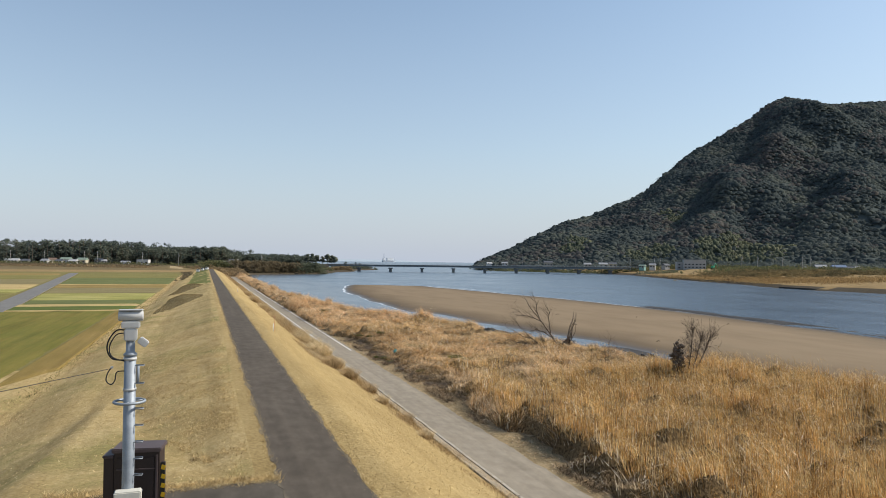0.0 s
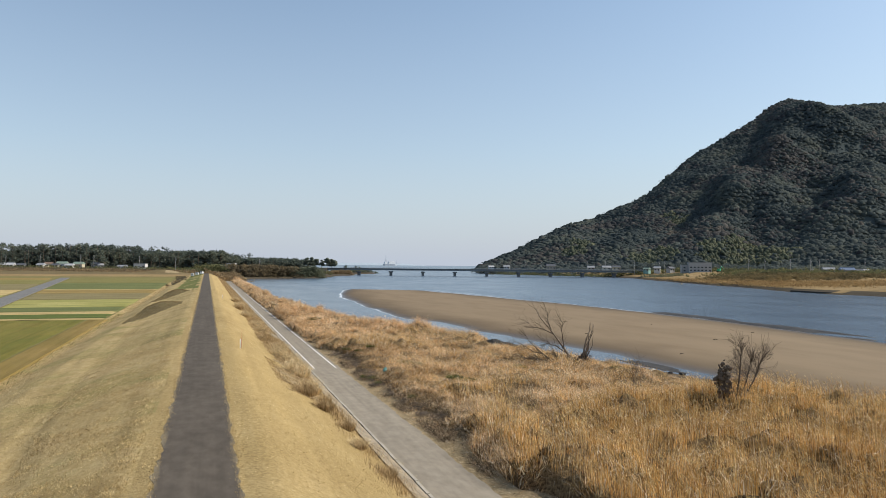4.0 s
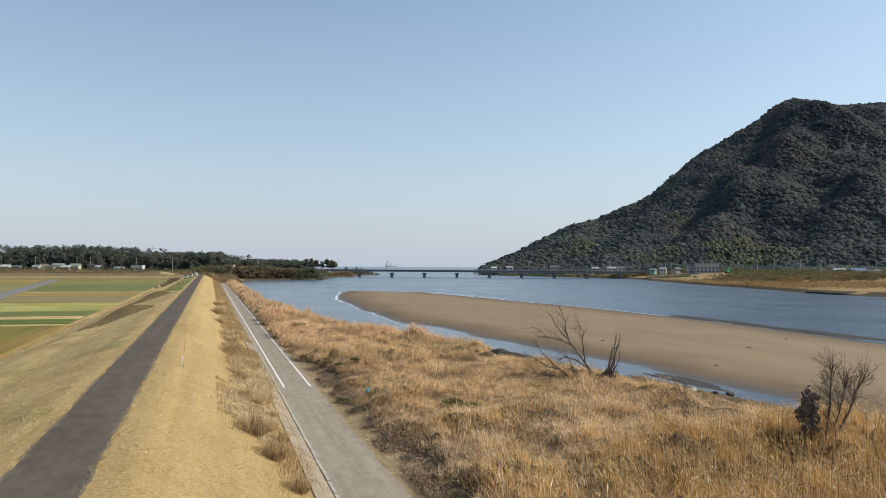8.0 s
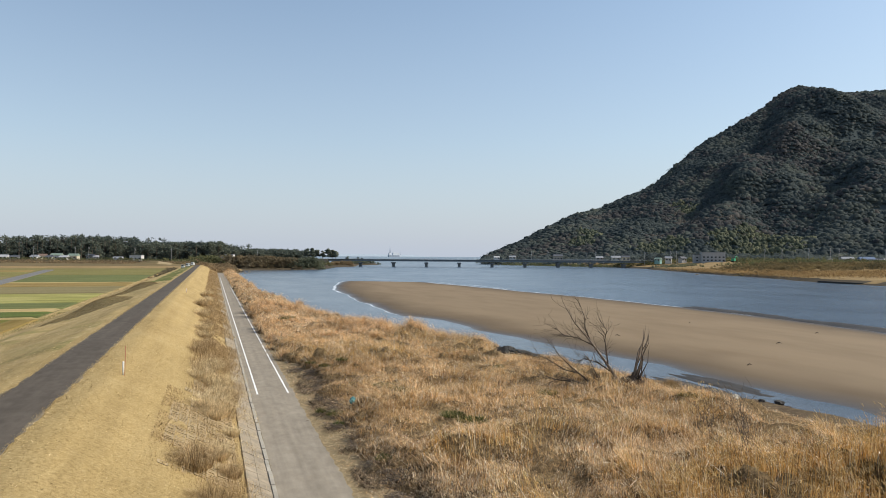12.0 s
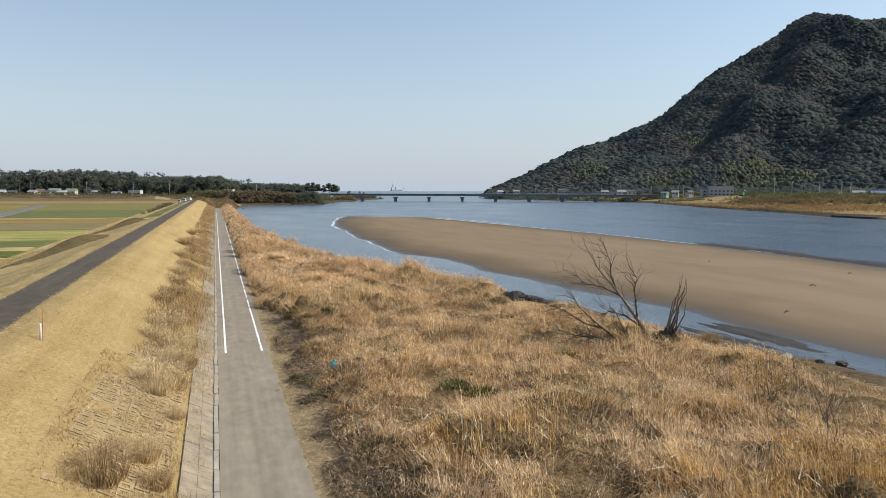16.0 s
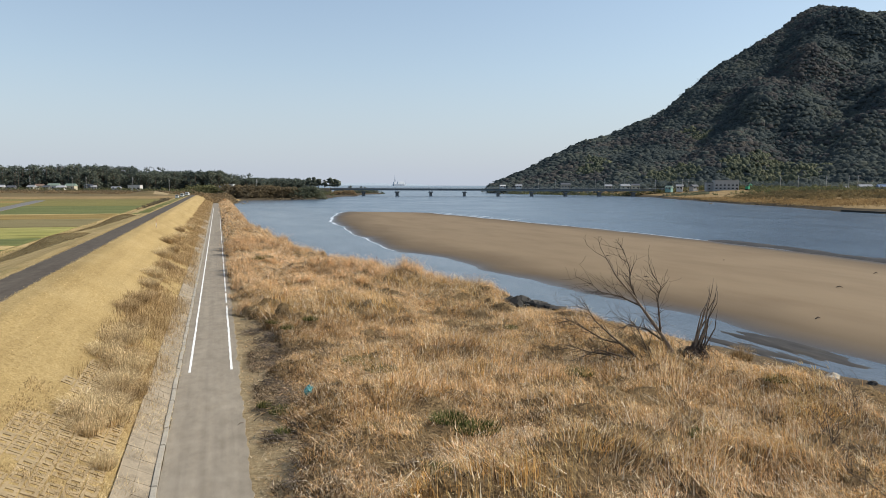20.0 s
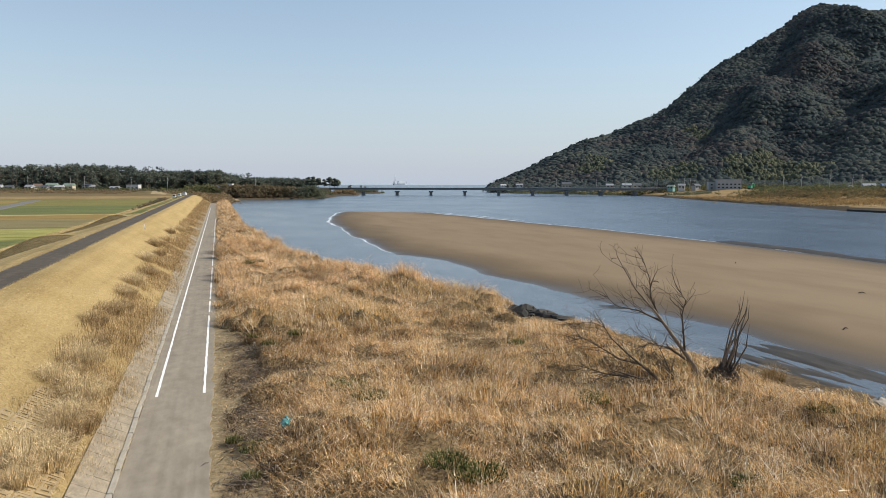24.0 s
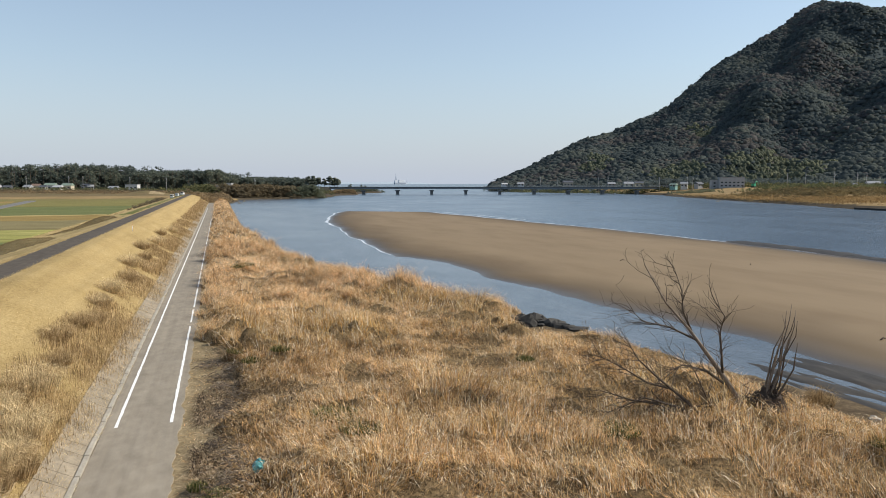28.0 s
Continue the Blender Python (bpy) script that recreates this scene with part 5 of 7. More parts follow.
for w in (0.4, 2.5, 4.6):
    part("ring_arm", tube("ring_arm", [(0.1 * math.cos(w), 0.1 * math.sin(w), 4.05), (0.29 * math.cos(w), 0.29 * math.sin(w), 4.05)], 0.015, M["galv"], 6), pole)
for k, zc in enumerate((4.30, 4.92)):
    part("clamp", tube("clamp", [(0, 0, zc - 0.025), (0, 0, zc + 0.025)], 0.128, M["whitecase"], 20), pole, "bolted pole band")
for k in range(11):
    zc = 0.55 + k * 0.335
    part("step", tube("step", [(0.09, -0.05, zc), (0.27, -0.10, zc), (0.27, 0.02, zc), (0.09, 0.06, zc)], 0.011, M["galv"], 6), pole, "bent climbing step")
for zc in (4.42, 4.78):
    part("step", tube("step", [(0.09, -0.05, zc), (0.27, -0.10, zc), (0.27, 0.02, zc), (0.09, 0.06, zc)], 0.011, M["galv"], 6), pole, "bent climbing step")
part("conduit", tube("conduit", [(0.15, 0, 4.42), (0.15, 0, 4.76)], 0.03, M["galv"], 10), pole)
head = part("pan_head", box("pan_head", (0.24, 0.24, 0.26), M["whitecase"], (0, 0, 5.28), 0.03), pole, "white pan and tilt head")
part("bracket", box("bracket", (0.34, 0.22, 0.14), M["whitecase"], (0, 0, 5.54), 0.02), pole)
hous = part("camera_housing", tube("camera_housing", [(-0.23, 0, 5.79), (-0.22, 0, 5.79), (0.22, 0, 5.79), (0.23, 0, 5.79)], [0.095, 0.105, 0.105, 0.095], M["whitecase"], 20), pole, "cylindrical camera housing")
part("sunshield", box("sunshield", (0.45, 0.22, 0.02), M["whitecase"], (0, 0, 5.90), 0.005), hous)
part("lens_window", tube("lens_window", [(-0.232, 0, 5.79), (-0.236, 0, 5.79)], 0.075, M["cable"], 16), hous)
lamp = part("light_box", box("light_box", (0.2, 0.16, 0.14), M["whitecase"], (0, 0, 0), 0.02), pole, "tilted white lamp case", pose(0.2, -0.05, 5.2, 0, 38, 0))
part("cable", tube("cable", curve_pts([(-0.1, -0.03, 5.5), (-0.26, -0.05, 5.5), (-0.40, -0.05, 5.3), (-0.42, -0.05, 5.1), (-0.32, -0.05, 4.93), (-0.1, -0.05, 4.9)]), 0.014, M["cable"], 6), pole)
part("cable", tube("cable", curve_pts([(-0.1, -0.03, 5.44), (-0.25, -0.06, 5.42), (-0.36, -0.06, 5.25), (-0.38, -0.06, 5.08), (-0.3, -0.06, 4.95), (-0.1, -0.06, 4.88)]), 0.012, M["cable"], 6), pole)
part("cable", tube("cable", curve_pts([(-0.1, -0.05, 4.68), (-0.24, -0.06, 4.66), (-0.27, -0.06, 4.5), (-0.34, -0.06, 4.42), (-0.43, -0.06, 4.5), (-0.40, -0.06, 4.66), (-0.33, -0.06, 4.76)]), 0.012, M["cable"], 6), pole)
part("cable_clamp", box("cable_clamp", (0.05, 0.05, 0.05), M["whitecase"], (-0.33, -0.06, 4.74), 0.01), pole)
part("junction_box", box("junction_box", (0.5, 0.26, 0.36), M["beige"], (0.02, -0.2, 1.95), 0.02), pole, "beige junction box")
span = thing("overhead_cable", "thin black cable strung to the camera pole", "cable")
cp = [Vector((PX - 0.33, PY - 0.06, CROWN + 4.74)).lerp(Vector((-46, -14, 6.5)), k / 14) - Vector((0, 0, 0.9 * math.sin(math.pi * k / 14))) for k in range(15)]
part("wire", tube("wire", cp, 0.007, M["cable"], 5), span)

cab = thing("equipment_cabinet", "dark brown steel equipment cabinet on a concrete plinth", "cabinet", pose(-4.98, 8.15, CROWN, 0, 0, -8) @ Matrix.Diagonal((0.86, 0.9, 0.93, 1)))
part("plinth", box("plinth", (1.5, 0.8, 1.0), M["concrete"], (0, 0, 0), 0.03), cab)
part("body", box("body", (1.06, 0.62, 2.02), M["brown"], (0.08, 0, 1.0), 0.01), cab)
part("side_body", box("side_body", (0.24, 0.58, 1.9), M["brown"], (-0.58, 0, 1.0), 0.01), cab)
part("roof", box("roof", (1.16, 0.76, 0.1), M["brown_top"], (0.08, 0, 3.02), 0.02), cab, "faded brown roof cap")
part("side_roof", box("side_roof", (0.27, 0.66, 0.07), M["brown_top"], (-0.59, 0, 2.9), 0.02), cab)
door = part("door", box("door", (0.86, 0.03, 1.78), M["brown"], (0.06, -0.326, 1.12), 0.008), cab)
part("drip_rail", box("drip_rail", (0.9, 0.04, 0.025), M["brown_top"], (0.06, -0.345, 2.63), 0.005), door)
part("door_handle", box("door_handle", (0.1, 0.03, 0.05), M["galv"], (0.33, -0.35, 1.75), 0.008), door)
part("hinge_post", box("hinge_post", (0.05, 0.05, 1.9), M["brown_top"], (0.55, -0.33, 1.05), 0.01), cab)
strip_ = part("warning_strip", box("warning_strip", (0.10, 0.02, 1.7), M["black"], (0.68, -0.26, 1.05), 0.004), cab, "black and yellow warning strip")
for k in range(8):
    part("yellow_band", box("yellow_band", (0.098, 0.008, 0.105), M["yellow"], (0, 0, 0), 0.002), strip_, "", pose(0.68, -0.273, 1.12 + k * 0.21, 0, 18, 0))
part("strip_post", box("strip_post", (0.1, 0.1, 1.75), M["brown"], (0.68, -0.19, 1.0), 0.01), cab)

# marker stakes on the slope
M["stake"] = simple("white_marker_post", (0.80, 0.79, 0.76), 0.5, 0, 0.06)
M["red"] = simple("red_marker_paint", (0.45, 0.10, 0.07), 0.6)
for x, y in ((2.99, 63.4), (3.3, 152.0)):
    st = thing("marker_stake", "short white plastic marker stake with a thin red rod", "marker post", pose(x, y, float(ground_z(x, y)) - 0.05, 2, 1, 0), "marker stakes")
    part("post", tube("post", [(0, 0, 0), (0, 0, 0.78), (0, 0, 0.82)], [0.05, 0.05, 0.03], M["stake"], 10), st)
    part("rod", tube("rod", [(0.09, 0, 0), (0.1, 0, 1.7)], 0.011, M["red"], 5), st, "thin faded red rod")


# ---- dead wood at the shore ----
LEFT, DEEP, UP = Vector((-0.945, 0.326, 0)), Vector((0.326, 0.945, 0)), Vector((0, 0, 1))


def limb_points(base, pts):
    """A limb from (left, up, deep) offsets in metres."""
    return [Vector(base) + LEFT * l * 1.22 + UP * u + DEEP * d for l, u, d in pts]


def grow(rng, p, d, length, r, level, out, droop=0.0):
    """A crooked branch with twigs; collects (points, radii)."""
    pts, rad, q, v = [p], [r], p.copy(), d.normalized()
    steps = 5 if level < 2 else 4
    for k in range(steps):
        v = (v + Vector(rng.normal(0, 0.22, 3)) + Vector((0, 0, 0.06 - droop))).normalized()
        q = q + v * (length / steps)
        pts.append(q.copy())
        rad.append(r * (1 - 0.8 * (k + 1) / steps))
        if level < 3 and k >= 1:
            for _ in range(2 if level < 2 else 1):
                if rng.uniform() < 0.75:
                    w = (v + Vector(rng.normal(0, 0.75, 3))).normalized()
                    grow(rng, q, w, length * float(rng.uniform(0.35, 0.6)), rad[-1] * 0.62 + 0.002, level + 1, out)
    out.append((pts, rad))


def wood(name, limbs, mat, seg=6):
    """One mesh of many tapered limbs."""
    V, F, n = [], [], 0
    for pts, rad in limbs:
        me = tube("limb", pts, [max(r, 0.0065) for r in rad], mat, seg)
        v = np.empty(len(me.vertices) * 3, np.float32)
        me.vertices.foreach_get("co", v)
        V += [tuple(c) for c in v.reshape(-1, 3)]
        F += [tuple(i + n for i in p.vertices) for p in me.polygons]
        n += len(me.vertices)
        bpy.data.meshes.remove(me)
    me = bpy.data.meshes.new(name)
    me.from_pydata(V, [], F)
    me.materials.append(mat)
    me.polygons.foreach_set("use_smooth", np.ones(len(me.polygons), bool))
    return me


rng = np.random.default_rng(41)
TB = Vector((37.15, 65.9, 0.0))
main = [((0, -0.2, 0), (0.25, 0.9, 0), (1.06, 2.4, 0.1), (1.6, 3.3, 0.2), (2.2, 4.3, 0.3), (3.0, 5.4, 0.4), (3.75, 7.0, 0.5)), 0.13]
arms = [([(1.0, 2.3, 0.1), (1.15, 3.2, -0.2), (1.3, 4.3, -0.4), (1.2, 5.0, -0.5), (1.7, 5.9, -0.6)], 0.055),
        ([(2.1, 4.2, 0.3), (2.35, 5.0, 0.5), (2.4, 5.9, 0.6), (2.7, 7.0, 0.7)], 0.05),
        ([(0.9, 1.9, 0.1), (1.7, 2.6, -0.3), (2.6, 2.9, -0.5), (3.0, 2.6, -0.6)], 0.06),
        ([(1.9, 3.8, 0.2), (2.8, 4.3, 0.6), (3.7, 4.5, 0.8), (4.3, 5.2, 0.9)], 0.05)]
low = [((0, 0.05, 0), (1.4, 0.5, -0.2), (2.6, 0.7, -0.4), (3.6, 1.3, -0.5)), 0.11]
arms2 = [([(1.7, 0.55, -0.2), (2.6, 1.5, -0.3), (3.3, 2.2, -0.3), (4.1, 3.1, -0.4), (4.8, 4.5, -0.4)], 0.07),
         ([(2.6, 1.0, -0.4), (3.9, 1.5, -0.6), (5.2, 0.9, -0.8)], 0.05), ([(2.9, 1.8, -0.3), (3.6, 1.9, 0.2), (4.6, 2.6, 0.5), (5.3, 3.0, 0.6)], 0.05),
         ([(1.0, 0.4, -0.1), (1.7, 1.4, -0.6), (2.2, 2.6, -0.8), (2.5, 3.2, -0.9)], 0.05), ([(3.4, 1.2, -0.5), (4.3, 1.3, -0.3), (5.4, 1.7, -0.2)], 0.05)]
tree = thing("dead_tree", "leaning dead tree with bleached bare branches at the shore", "dead tree")


def trunk_and_twigs(spec, r0, twigs):
    pts = limb_points(TB, spec)
    rad = [1.12 * r0 * (1 - 0.85 * k / (len(pts) - 1)) for k in range(len(pts))]
    out = []
    for k in range(1, len(pts)):
        for _ in range(twigs):
            a = pts[k - 1].lerp(pts[k], float(rng.uniform(0, 1)))
            d = (pts[k] - pts[k - 1]).normalized() + Vector(rng.normal(0, 0.55, 3)) + LEFT * 0.75 + UP * 0.15
            grow(rng, a, d, float(rng.uniform(0.6, 1.8)), 0.02, 2, out)
    return (pts, rad), out


L0, T0 = trunk_and_twigs(main[0], main[1], 3)
part("trunk", wood("trunk", [L0], M["deadwood"], 10), tree)
L1, T1 = trunk_and_twigs(low[0], low[1], 2)
part("trunk", wood("trunk", [L1], M["deadwood"], 9), tree, "low lying trunk")
twigs = T0 + T1
for spec, r in arms + arms2:
    La, Ta = trunk_and_twigs(spec, r, 7)
    part("branch", wood("branch", [La], M["bark"], 7), tree)
    twigs += Ta
tagged(part("twig_spray", wood("twig_spray", twigs, M["bark"], 4), tree, "fine bare twigs"), kind="stuff")

rng = np.random.default_rng(42)
SB = Vector((38.05, 66.0, 0.05))
stump = thing("uprooted_stump", "dark uprooted stump with upright splintered shoots", "tree stump")
rv = I2[0] * (1 + 0.34 * np.sin(I2[0] @ np.array([(5.1, 2.3, 3.7), (1.7, 6.3, 2.9), (4.3, 3.1, 6.7)]).T * 1.6).prod(1) + rng.normal(0, 0.16, len(I2[0])))[:, None]
rv = rv * np.stack([1.25 - 0.55 * rv[:, 2], 0.9 - 0.3 * rv[:, 2], np.full(len(rv), 0.95)], 1) * (0.72, 0.72, 1) + np.array((SB.x + 0.1, SB.y, SB.z + 0.75))
part("root_mass", mesh_np("root_mass", rv, I2[1], M["darkwood"]), stump)
shoots = []
for k in range(13):
    a = SB + Vector(rng.uniform(-0.2, 0.2, 3)) + Vector((0, 0, 0.7))
    h = float(rng.uniform(1.2, 4.7))
    d = -LEFT * float(rng.uniform(0.19, 0.31)) + UP + DEEP * float(rng.normal(0, 0.08))
    pts = [a + d * (h * t) + Vector(rng.normal(0, 0.09 * (t > 0.1), 3)) for t in (0, 0.3, 0.6, 0.85, 1.0)]
    shoots.append((pts, [0.065, 0.05, 0.034, 0.022, 0.01]))
for s in shoots:
    part("shoot", wood("shoot", [s], M["deadwood"] if rng.uniform() < 0.6 else M["bark"], 6), stump)
rootlets = []
for k in range(190):
    a = SB + Vector((float(rng.normal(0.1, 0.55)), float(rng.normal(0, 0.45)), float(rng.uniform(0.3, 1.5))))
    grow(rng, a, Vector(rng.normal(0, 1, 3)) + Vector((0, 0, -0.6)), 0.7, 0.02, 3, rootlets)
tagged(part("rootlet_tangle", wood("rootlet_tangle", rootlets, M["bark"], 4), stump, "thin hanging rootlets"), kind="stuff")

# bare tree with an ivy clump in the tall reeds
rng = np.random.default_rng(43)
BB = Vector((36.5, 42.0, 0.1))
bare = thing("bare_tree", "bare winter tree wrapped in dark ivy among the reeds", "tree")
stems, tw = [], []
for l, u, r in ((-0.5, 5.2, 0.09), (-1.9, 4.6, 0.085), (-1.2, 4.6, 0.07)):
    pts = limb_points(BB, [(0, 0, 0), (l * 0.25, u * 0.3, 0.1), (l * 0.6, u * 0.6, 0.1), (l * 0.8, u * 0.85, 0.2), (l, u, 0.2)])
    stems.append((pts, [r, r * 0.8, r * 0.55, r * 0.3, 0.01]))
    heart = BB + UP * 2.6 - LEFT * 1.3
    for k in range(2, 5):
        for _ in range(40):
            a = pts[k - 1].lerp(pts[k], float(rng.uniform(0, 1)))
            grow(rng, a, (a - heart).normalized() + Vector(rng.normal(0, 0.55, 3)), float(rng.uniform(0.5, 1.3)), 0.011, 2, tw)
for s in stems:
    part("trunk", wood("trunk", [s], M["bark"], 7), bare)
tagged(part("twig_spray", wood("twig_spray", tw, M["bark"], 4), bare, "fine bare twigs"), kind="stuff")
V, F = scatter(*I0, [tuple(BB + LEFT * (0.85 + 0.38 * a) + UP * (2.7 + 1.2 * c) + DEEP * 0.4 * b) for a, b, c in rng.normal(0, 0.5, (170, 3))], rng.uniform(0.08, 0.2, 170), rng, 0.4)
part("ivy_stub", wood("ivy_stub", [(limb_points(BB, [(0.5, 0, 0), (0.7, 1.5, 0), (0.6, 2.9, 0.1), (0.95, 3.9, 0.1)]), [0.14, 0.13, 0.11, 0.05])], M["darkwood"], 7), bare, "dark broken trunk")
part("ivy", mesh_np("ivy", V, F, M["bark"]), bare, "dark dried ivy clump")

# thin bare shrubs
for x, y, h, sd, lab in ((32.4, 48.6, 3.0, 44, "thin bare shrub standing over bent reeds"), (38.6, 56.2, 1.8, 45, "small bare shrub near the shore"), (35.0, 54.0, 1.6, 46, "small bare shrub among bent reeds")):
    rng = np.random.default_rng(sd)
    sh = thing("bare_shrub", lab, "shrub", group="bare shrubs")
    st, tw = [], []
    for k in range(5):
        d = Vector(rng.normal(0, 0.5, 3)) + UP * 1.3
        grow(rng, Vector((x, y, float(ground_z(x, y)))), d, h * float(rng.uniform(0.7, 1.0)), 0.035, 1, tw)
    tagged(part("twig_spray", wood("twig_spray", tw, M["bark"], 4), sh), kind="stuff")

# rocks, log and rubbish
M["rock"] = simple("dark_shore_rock", (0.05, 0.046, 0.04), 0.9, 0, 0.5, 2.5, 0.7)
rng = np.random.default_rng(47)
for k in range(46):
    x = 36.6 + float(rng.normal(0, 1.3)) + (k % 5) * 0.6
    y = 88.6 - (x - 36.6) * 1.0 + float(rng.normal(0, 0.9))
    s = float(rng.uniform(0.2, 0.62))
    V, F = scatter(*I0, [(0, 0, 0)], [s], rng, 0.42, (1.3, 1.0, 0.8))
    tagged(part("rock", mesh_np("rock", V, F, M["rock"]), None, "", pose(x, y, max(float(ground_z(x, y)), WATER) + s * 0.25)), "dark angular rock heaped at the water's edge", "rock", "shore rocks")
for (x, y, s, l) in ((44.0, 62.2, 0.35, "pale stone on the shore"), (46.0, 60.0, 0.3, "dark stone on the shore"), (45.2, 60.8, 0.25, "dark stone on the shore"), (42.6, 64.5, 0.22, "pale stone on the shore")):
    V, F = scatter(*I1, [(0, 0, 0)], [s], rng, 0.25, (1.2, 1.0, 0.7))
    tagged(part("stone", mesh_np("stone", V, F, M["kerb"] if "pale" in l else M["rock"]), None, "", pose(x, y, float(ground_z(x, y)) + s * 0.2)), l, "stone", "shore stones")
log = thing("driftwood_log", "dark driftwood log lying on the muddy shore", "log")
part("log", wood("log", [([Vector((44.6, 61.2, -0.1)), Vector((45.6, 60.6, 0.0)), Vector((46.8, 59.7, -0.15))], [0.14, 0.12, 0.06])], M["darkwood"], 8), log)
for (x, y, l, a) in ((60.5, 79, 0.8, 0.3), (77, 92, 0.7, -0.5), (84, 118, 0.8, 0.8), (70, 128, 0.9, 0.1), (62, 105, 0.7, 2.0), (92, 100, 0.9, 0.2)):
    lg = thing("driftwood_stick", "small dark driftwood on the sandbar", "driftwood", group="sticks on the sandbar")
    z = float(sand_z(np.array([x]), np.array([y]))[0])
    part("stick", wood("stick", [([Vector((x, y, z + 0.03)), Vector((x + l * 0.5 * math.cos(a), y + l * 0.5 * math.sin(a), z + 0.14)), Vector((x + l * math.cos(a), y + l * math.sin(a), z + 0.03))], [0.045, 0.05, 0.025])], M["darkwood"], 6), lg)
M["teal"] = simple("teal_plastic", (0.10, 0.33, 0.34), 0.35, 0, 0.3, 8.0)
V, F = scatter(*I1, [(0, 0, 0), (0.08, 0.05, 0.1)], [0.17, 0.13], rng, 0.45, (1.0, 0.7, 1.0))
bag = thing("litter_bag", "crumpled teal plastic bag lying in the reeds", "litter", pose(16.5, 66.1, max(float(mat_z(16.5, 66.1)), float(ground_z(16.5, 66.1))) + 0.3))
part("bag", mesh_np("bag", V, F, M["teal"]), bag)
V, F = scatter(*I1, [(0.06, 0.0, 0.24)], [0.05], rng, 0.4)
part("knot", mesh_np("knot", V, F, M["teal"]), bag)

# dark brushwood heaps beside the path
rng = np.random.default_rng(48)
for k, (x, y, s) in enumerate(((17.8, 70.0, 0.9), (17.3, 74.0, 0.8), (15.9, 58.8, 0.7), (18.2, 53.4, 1.0), (17.6, 66.2, 0.9), (16.9, 80.5, 0.9), (16.6, 77.2, 0.8), (17.2, 83.0, 0.8), (16.4, 67.2, 0.7), (16.2, 63.0, 0.9), (17.0, 58.0, 1.0), (18.6, 62.4, 0.8), (16.6, 53.0, 0.9), (19.0, 56.5, 0.9), (20.5, 58.2, 0.8), (17.6, 49.6, 0.8), (16.6, 45.0, 0.7), (22.0, 57.0, 0.9)) + tuple((15.2 + 0.9 * float(vnoise(q * 3.1, 0, 1.0, 9)) + 0.5 * math.sin(q * 2.4), 46.5 + q * 1.6, 0.55 + 0.3 * math.sin(q * 1.7) ** 2) for q in range(24))):
    heap = thing("brushwood_heap", "dark heap of cut brushwood and dead stalks", "brushwood", group="brushwood heaps")
    tw = []
    c0 = Vector((x, y, float(ground_z(x, y))))
    for q in range(85):
        a = c0 + Vector((float(rng.normal(0, 0.5 * s)), float(rng.normal(0, 0.6 * s)), float(rng.uniform(0, 0.35 * s))))
        d = Vector((float(rng.normal()), float(rng.normal()), float(rng.normal(0, 0.22)))).normalized()
        L = float(rng.uniform(0.25, 0.8)) * s
        tw.append(([a - d * L / 2, a + Vector((0, 0, 0.04)), a + d * L / 2], [0.016, 0.014, 0.006]))
    tagged(part("brush_mat", wood("brush_mat", tw, (M["bark"], M["deadwood"], M["deadwood"])[k % 3], 4), heap), kind="stuff")

# ---- bridge ----
M["girder"] = simple("blue_grey_steel_girder", (0.17, 0.2, 0.225), 0.6, 0, 0.2, 0.3)
M["pier"] = simple("dark_stained_concrete", (0.16, 0.165, 0.165), 0.9, 0, 0.3, 0.5, 0.2)
M["rail"] = simple("grey_bridge_railing", (0.46, 0.47, 0.48), 0.6, 0, 0.15, 0.5)
B1, B8 = Vector((148.3, 700.2, 0)), Vector((366.1, 626.9, 0))
step = (B8 - B1) / 7
bdir = math.degrees(math.atan2(step.y, step.x))
bridge = thing("bridge", "long grey girder bridge on dark piers across the river mouth", "bridge")
L = step.length
pm = box("pier_stem", (2.6, 7.0, 6.6), M["pier"], (0, 0, 0), 0.25)
hm = box("pier_head", (4.2, 10.0, 1.2), M["pier"], (0, 0, 0), 0.2)
gm = box("girder", (L - 0.12, 0.5, 1.7), M["girder"], (0, 0, 0), 0.04)
dm = box("deck_slab", (L - 0.06, 10.4, 0.35), M["pier"], (0, 0, 0), 0.03)
rm = box("handrail", (L - 0.06, 0.14, 0.14), M["rail"], (0, 0, 0), 0.02)
fm = box("rail_post", (0.14, 0.14, 0.85), M["rail"], (0, 0, 0), 0.02)
for k in range(-1, 9):
    c = B1 + step * k
    if -1 < k:
        pr = part("pier", pm, bridge, "", pose(c.x, c.y, WATER - 3.2, 0, 0, bdir))
        part("pier_head", hm, pr, "", pose(0, 0, 6.2))
    m_ = c + step * 0.5
    for off in (-3.6, 0, 3.6):
        part("girder", gm, bridge, "", pose(m_.x, m_.y, 4.15, 0, 0, bdir) @ pose(0, off, 0))
    part("deck_slab", dm, bridge, "", pose(m_.x, m_.y, 5.85, 0, 0, bdir))
    for off in (-5.1, 5.1):
        rl = part("railing", rm, bridge, "", pose(m_.x, m_.y, 7.0, 0, 0, bdir) @ pose(0, off, 0))
        for q in range(8):
            part("rail_post", fm, rl, "", pose((q - 3.5) * L / 8, 0, -0.8))
for c, s in ((B1 - step * 1.0, -1), (B8 + step * 2.0, 1)):
    ab = box("abutment", (9, 13, 9.2), M["concrete"], (0, 0, 0), 0.2)
    part("abutment", ab, bridge, "pale concrete abutment", pose(c.x + s * step.normalized().x * 4, c.y + s * step.normalized().y * 4, -3.0, 0, 0, bdir))

